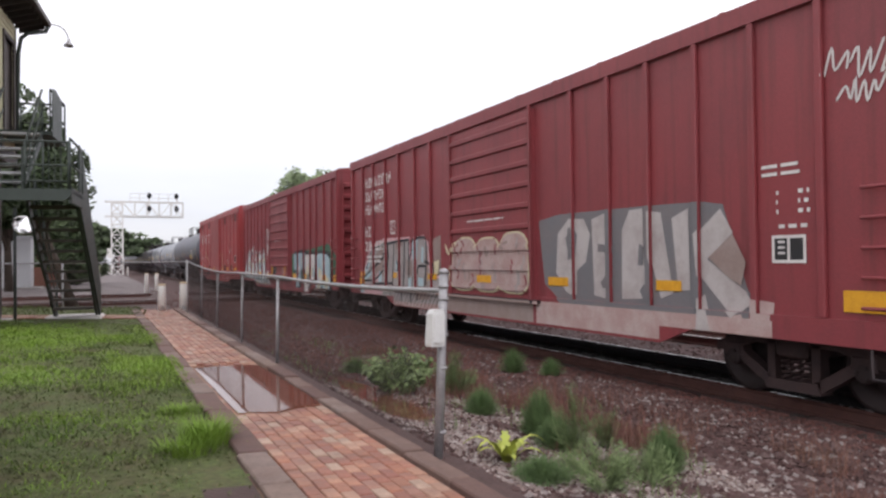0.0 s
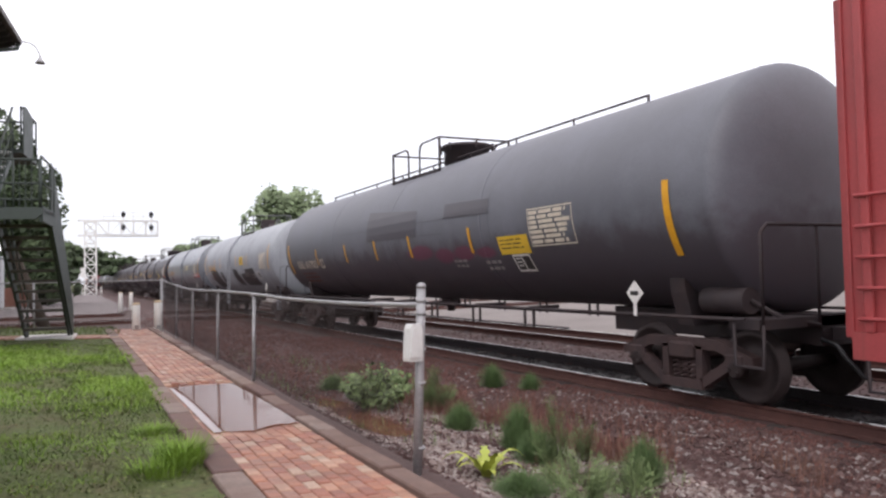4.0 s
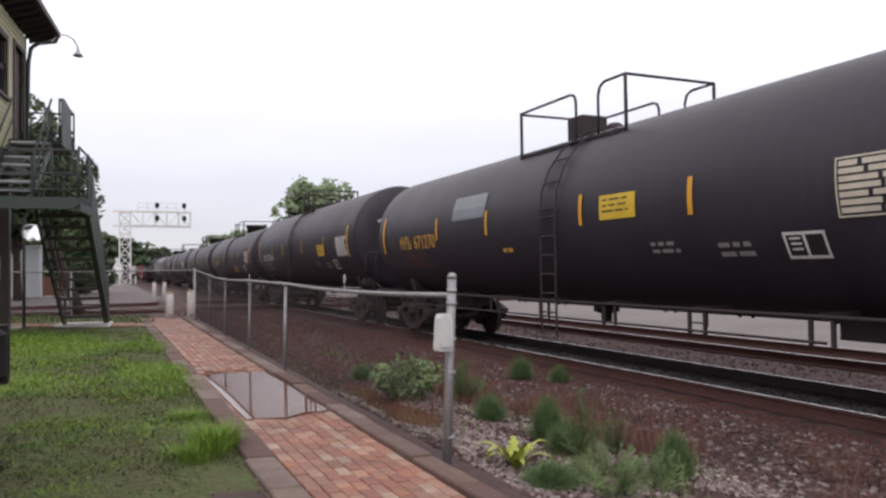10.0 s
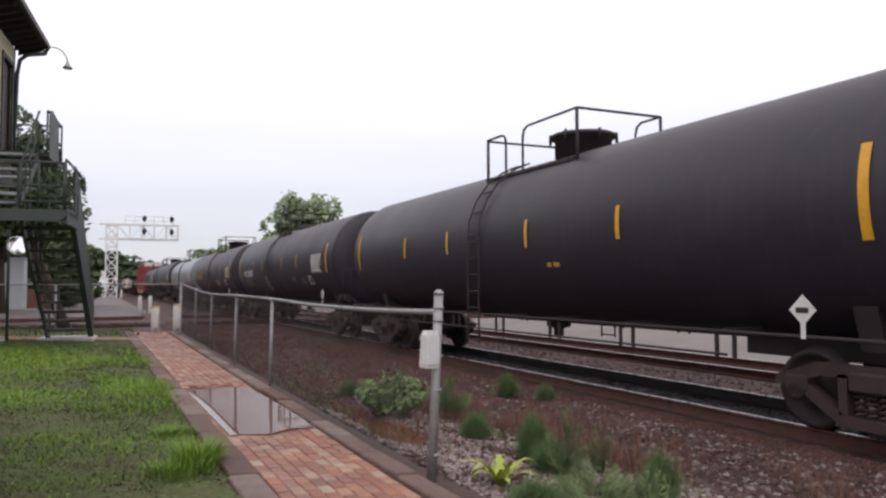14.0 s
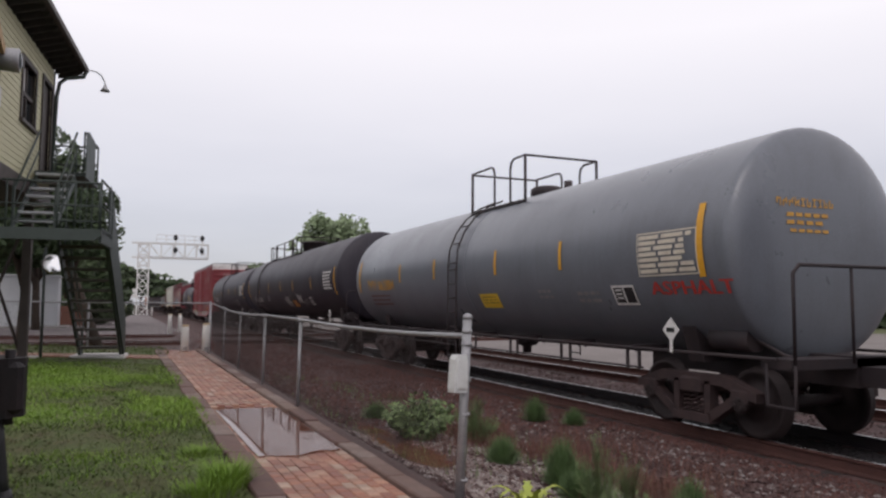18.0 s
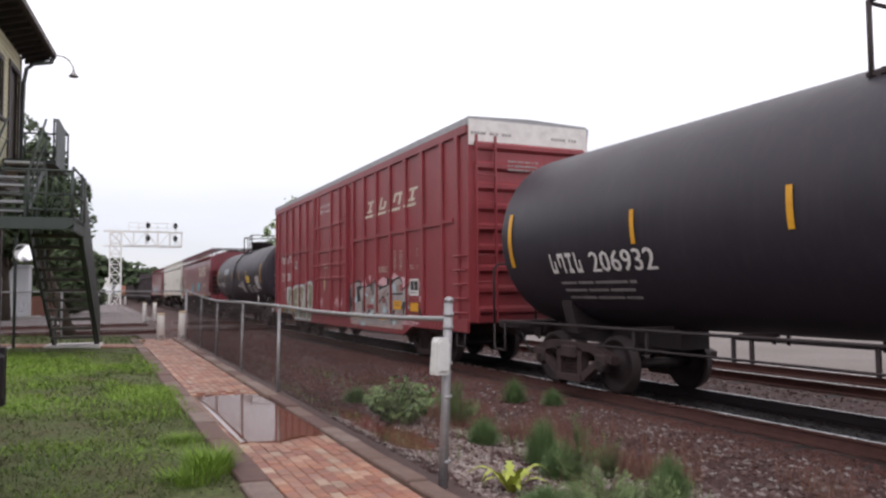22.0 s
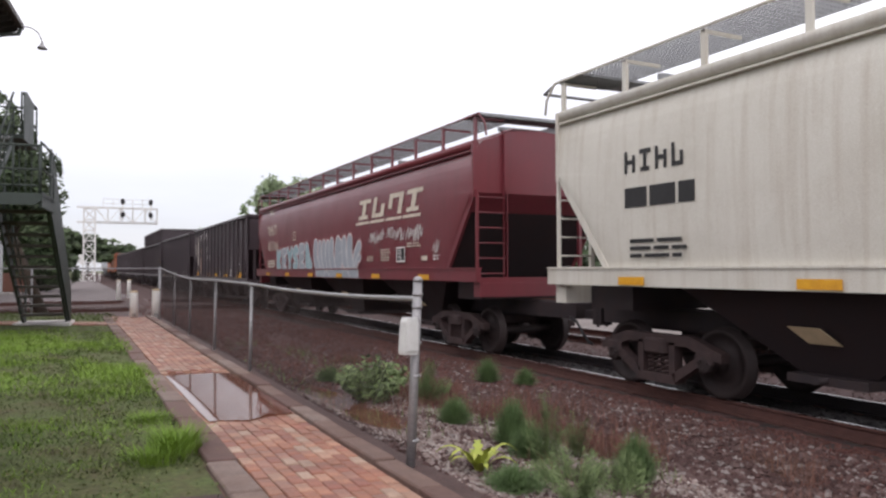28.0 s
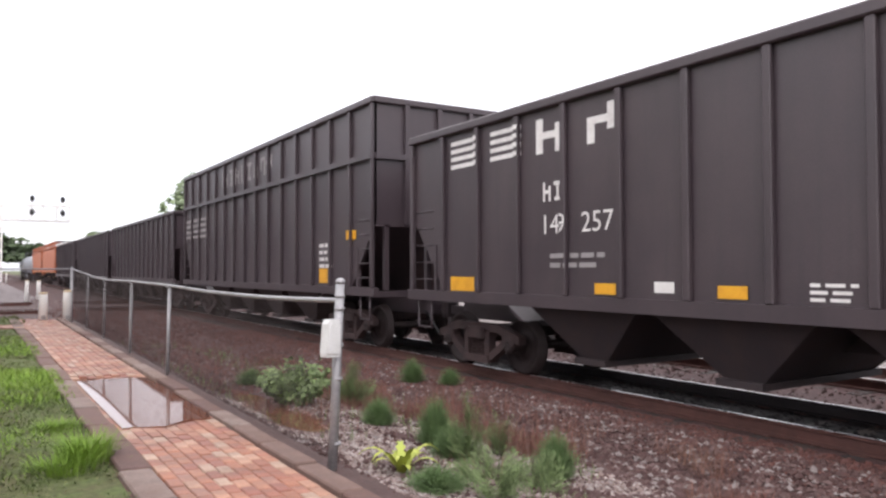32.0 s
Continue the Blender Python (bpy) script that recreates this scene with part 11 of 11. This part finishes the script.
WORD.append([([(2.45, 2.42), (2.3, 2.1), (2.25, 1.98)], 0.2), ([(2.2, 1.95), (2.08, 1.8)], 0.26)])
bubbles(sd, WORD, (M_GRAF_TEAL, M_GRAF_STEEL, M_GRAF_TEAL), M_GRAF_PALE, M_GRAF_MAUVE, 0.03)
WORD = [[([(y + 0.08, top - 0.16), (y + 0.1, 2.1), (y - 0.12, 1.75), (y - 0.3, 1.62)], w)] for y, top, w in ((1.5, 2.62, 0.36), (1.06, 2.6, 0.28), (0.66, 2.58, 0.34), (0.27, 2.57, 0.32), (-0.1, 2.6, 0.36))]
WORD += [[([(-0.62, 2.42), (-0.55, 2.0), (-0.78, 1.66)], 0.44), ([(-0.7, 2.42), (-0.98, 2.3), (-0.95, 2.05), (-0.78, 1.98)], 0.3)]]
WORD += [[([(-1.15, 2.46), (-1.15, 2.1), (-1.3, 1.75)], 0.34)], [([(-1.62, 2.46), (-1.6, 2.1), (-1.75, 1.8), (-2.0, 1.7)], 0.4)]]
WORD += [[([(-2.04, 1.84), (-2.12, 2.1), (-2.38, 2.32)], 0.26)], [([(-2.12, 1.82), (-2.28, 1.96), (-2.42, 2.02)], 0.14)]]
bubbles(sd, WORD, (M_GRAF_STEEL,), M_GRAF_WHITE, M_GRAF_MAUVE, 0.035)
sd.box(1.5, -2.32, 1.72, 1.48, M_GRAF_STEEL, 7.4, "graffiti", "pale sprayed base of the letters")
sd.paint([q for pts in (((1.5, 1.72), (0.0, 1.7), (-1.2, 1.74), (-2.32, 1.71)), ((1.5, 1.7), (1.46, 1.5)), ((0.75, 1.5), (0.5, 1.68), (0.1, 1.5)), ((-0.9, 1.5), (-1.15, 1.7), (-1.5, 1.62), (-1.62, 1.5)), ((-2.32, 1.72), (-2.3, 1.48))) for q in ribbon(pts, 0.035, 4)], M_GRAF_WHITE, 7.8, "white sprayed lines", "graffiti")
hand(sd, ((-2.42, -3.1),), 1.52, 1.66, M_GRAF_WHITE, 9, 0.03)
hand(sd, ((-3.1, -4.1), (-4.28, -5.3), (-5.45, -6.3)), 2.36, 2.68, M_GRAF_WHITE, 174, 0.034)
hand(sd, ((-6.84, -7.12),), 2.02, 2.34, M_GRAF_WHITE, 12, 0.022)
sd.lines(3, -2.94, -3.42, 2.04, 1.9, M_CREAM, 186)
sd.lines(5, -3.89, -4.48, 2.19, 1.88, M_CREAM, 187)
sd.box(-6.28, -6.58, 1.99, 1.89, M_CREAM, 2, "notice", "small cream notice")
sd.lines(2, -5.47, -6.26, 2.3, 2.18, M_CREAM, 188)
sd.lines(2, -6.86, -7.22, 2.0, 1.87, M_WHITE, 189)
scribble(sd, 7.6, 6.9, 1.4, 1.6, M_GRAF_WHITE, 175, 5, 0.04)
sd = HOP_O[1]
sd.lines(4, -5.84, -6.75, 3.0, 2.6, M_BLACKP, 176)
sd.mark(4, 7.9, 6.7, 3.0, 3.3, M_BLACKP)
sd.lines(1, 7.9, 6.3, 2.8, 2.5, M_BLACKP, 177, 2, 0.9)
sd.lines(3, 7.8, 6.6, 2.1, 1.8, M_BLACKP, 178)

# open hoppers
sd = HOP_R[1]
for k in range(4):
    sd.box(5.7, 4.92, 3.79 - 0.1 * k, 3.73 - 0.1 * k, M_WHITE, 2, "stripe")
sd.mark(2, 3.88, 2.2, 3.42, 3.9, M_WHITE, gap=0.5, label="white company mark as plain shapes")
sd.mark(2, 3.63, 3.16, 2.75, 3.0, M_WHITE)
sd.text("148  599", 3.63, 2.23, 0.28, M_WHITE, 2.05, bold=0.0)


# bare patches between the posts at the far end, and the strap that crosses one bay
for pts in ([(7.9, 3.95), (6.98, 3.95), (6.98, 1.5), (7.9, 2.58)], [(6.86, 3.95), (5.94, 3.95), (5.94, 1.36), (6.86, 1.36)], [(5.82, 3.95), (4.9, 3.95), (4.9, 1.36), (5.82, 1.36)]):
    sd.paint([pts], M_SCORCHED, 0.8, "burnt panel with soft bare patches", "panel")
sd.box(6.86, 5.94, 2.6, 2.52, M_COAL, 4, "strap", "black strap across the bay")
sd.box(6.88, 6.36, 1.59, 1.38, M_YELLOW, 4)
sd.box(-5.45, -6.44, 1.47, 1.34, M_YELLOW, 3)
sd.box(-5.8, -6.44, 1.58, 1.47, M_YELLOW, 3)
strip(sd, ((-2.33, -2.89), (0.67, 0.07), (3.1, 2.6)), None, 1.37, 1.5)
sd.frame_box(-3.52, -3.99, 1.7, 1.4, M_WHITE)
sd.lines(4, -3.38, -4.1, 2.3, 1.79, M_DULLTXT, 180)
sd.lines(1, -5.61, -5.92, 1.98, 1.85, M_WHITE, 181)
sd.lines(2, -0.6, -1.0, 1.6, 1.4, M_WHITE, 182)
sd = HOP_S[1]
for y0, y1 in ((6.56, 5.72), (5.42, 4.64)):
    for k in range(4):
        sd.box(y0, y1, 3.85 - 0.13 * k, 3.78 - 0.13 * k, M_WHITE, 2, "stripe")
sd.mark(1, 4.29, 3.5, 3.35, 3.85, M_WHITE)
sd.mark(1, 3.23, 2.5, 3.35, 3.85, M_WHITE, seed=6)
sd.mark(2, 4.14, 3.68, 2.66, 2.93, M_WHITE)
sd.text("149  257", 4.2, 2.2, 0.28, M_WHITE, 2.76, bold=0.0)
sd.lines(2, 4.0, 2.9, 1.92, 1.66, M_DULLTXT, 183)
sd.box(6.58, 5.85, 1.58, 1.35, M_YELLOW, 3)
strip(sd, ((3.1, 2.65), (1.2, 0.83)), None, 1.38, 1.52)
sd.box(2.1, 1.8, 1.55, 1.42, M_WHITE, 3)
sd.lines(3, 0.15, -0.35, 1.56, 1.35, M_WHITE, 184)
sd.frame_box(-4.34, -4.85, 1.62, 1.33, M_WHITE)
sd = HOP_T[1]
sd.mark(8, 2.55, -2.3, 4.35, 4.88, M_DULLTXT, gap=0.3)
for k in range(4):
    sd.box(7.7, 4.5, 3.56 - 0.2 * k, 3.46 - 0.2 * k, M_DULLTXT, 2, "stripe")
sd.lines(4, -5.4, -6.2, 2.3, 1.67, M_WHITE, 185)
sd.box(-6.9, -7.4, 2.54, 2.35, M_YELLOW, 3)
sd.box(-5.4, -6.0, 1.73, 1.4, M_YELLOW, 3)


# ---- what moves ----
def motions():
    for car, mid in MOVING:
        walk(car, [(t, pose(TRACK_X, mid - SPEED * t, RAIL_Z)) for t in (0.0, 8.0, 16.0, 24.0, 32.0)])
    # wheels turn while their car is near
    rate = math.degrees(SPEED / 0.457)
    for ws, y, u in WHEELSETS:
        near = (u + y - 18.0) / SPEED
        away = (u + y - 1.0) / SPEED
        if away < 0 or near > 32:
            continue
        t0, t1 = max(0.0, near), min(32.0, away)
        rows = [(0.0, pose(0, y, 0.457))] if t0 > 0 else []
        n = int((t1 - t0) * 30)
        for k in range(n + 1):
            t = t0 + k / 30
            rows.append((t, pose(0, y, 0.457, rate * k / 30, 0, 0)))
        if n < 1:
            continue
        if t1 < 32:
            rows.append((32.0, rows[-1][1]))
        walk(ws, rows)


motions()
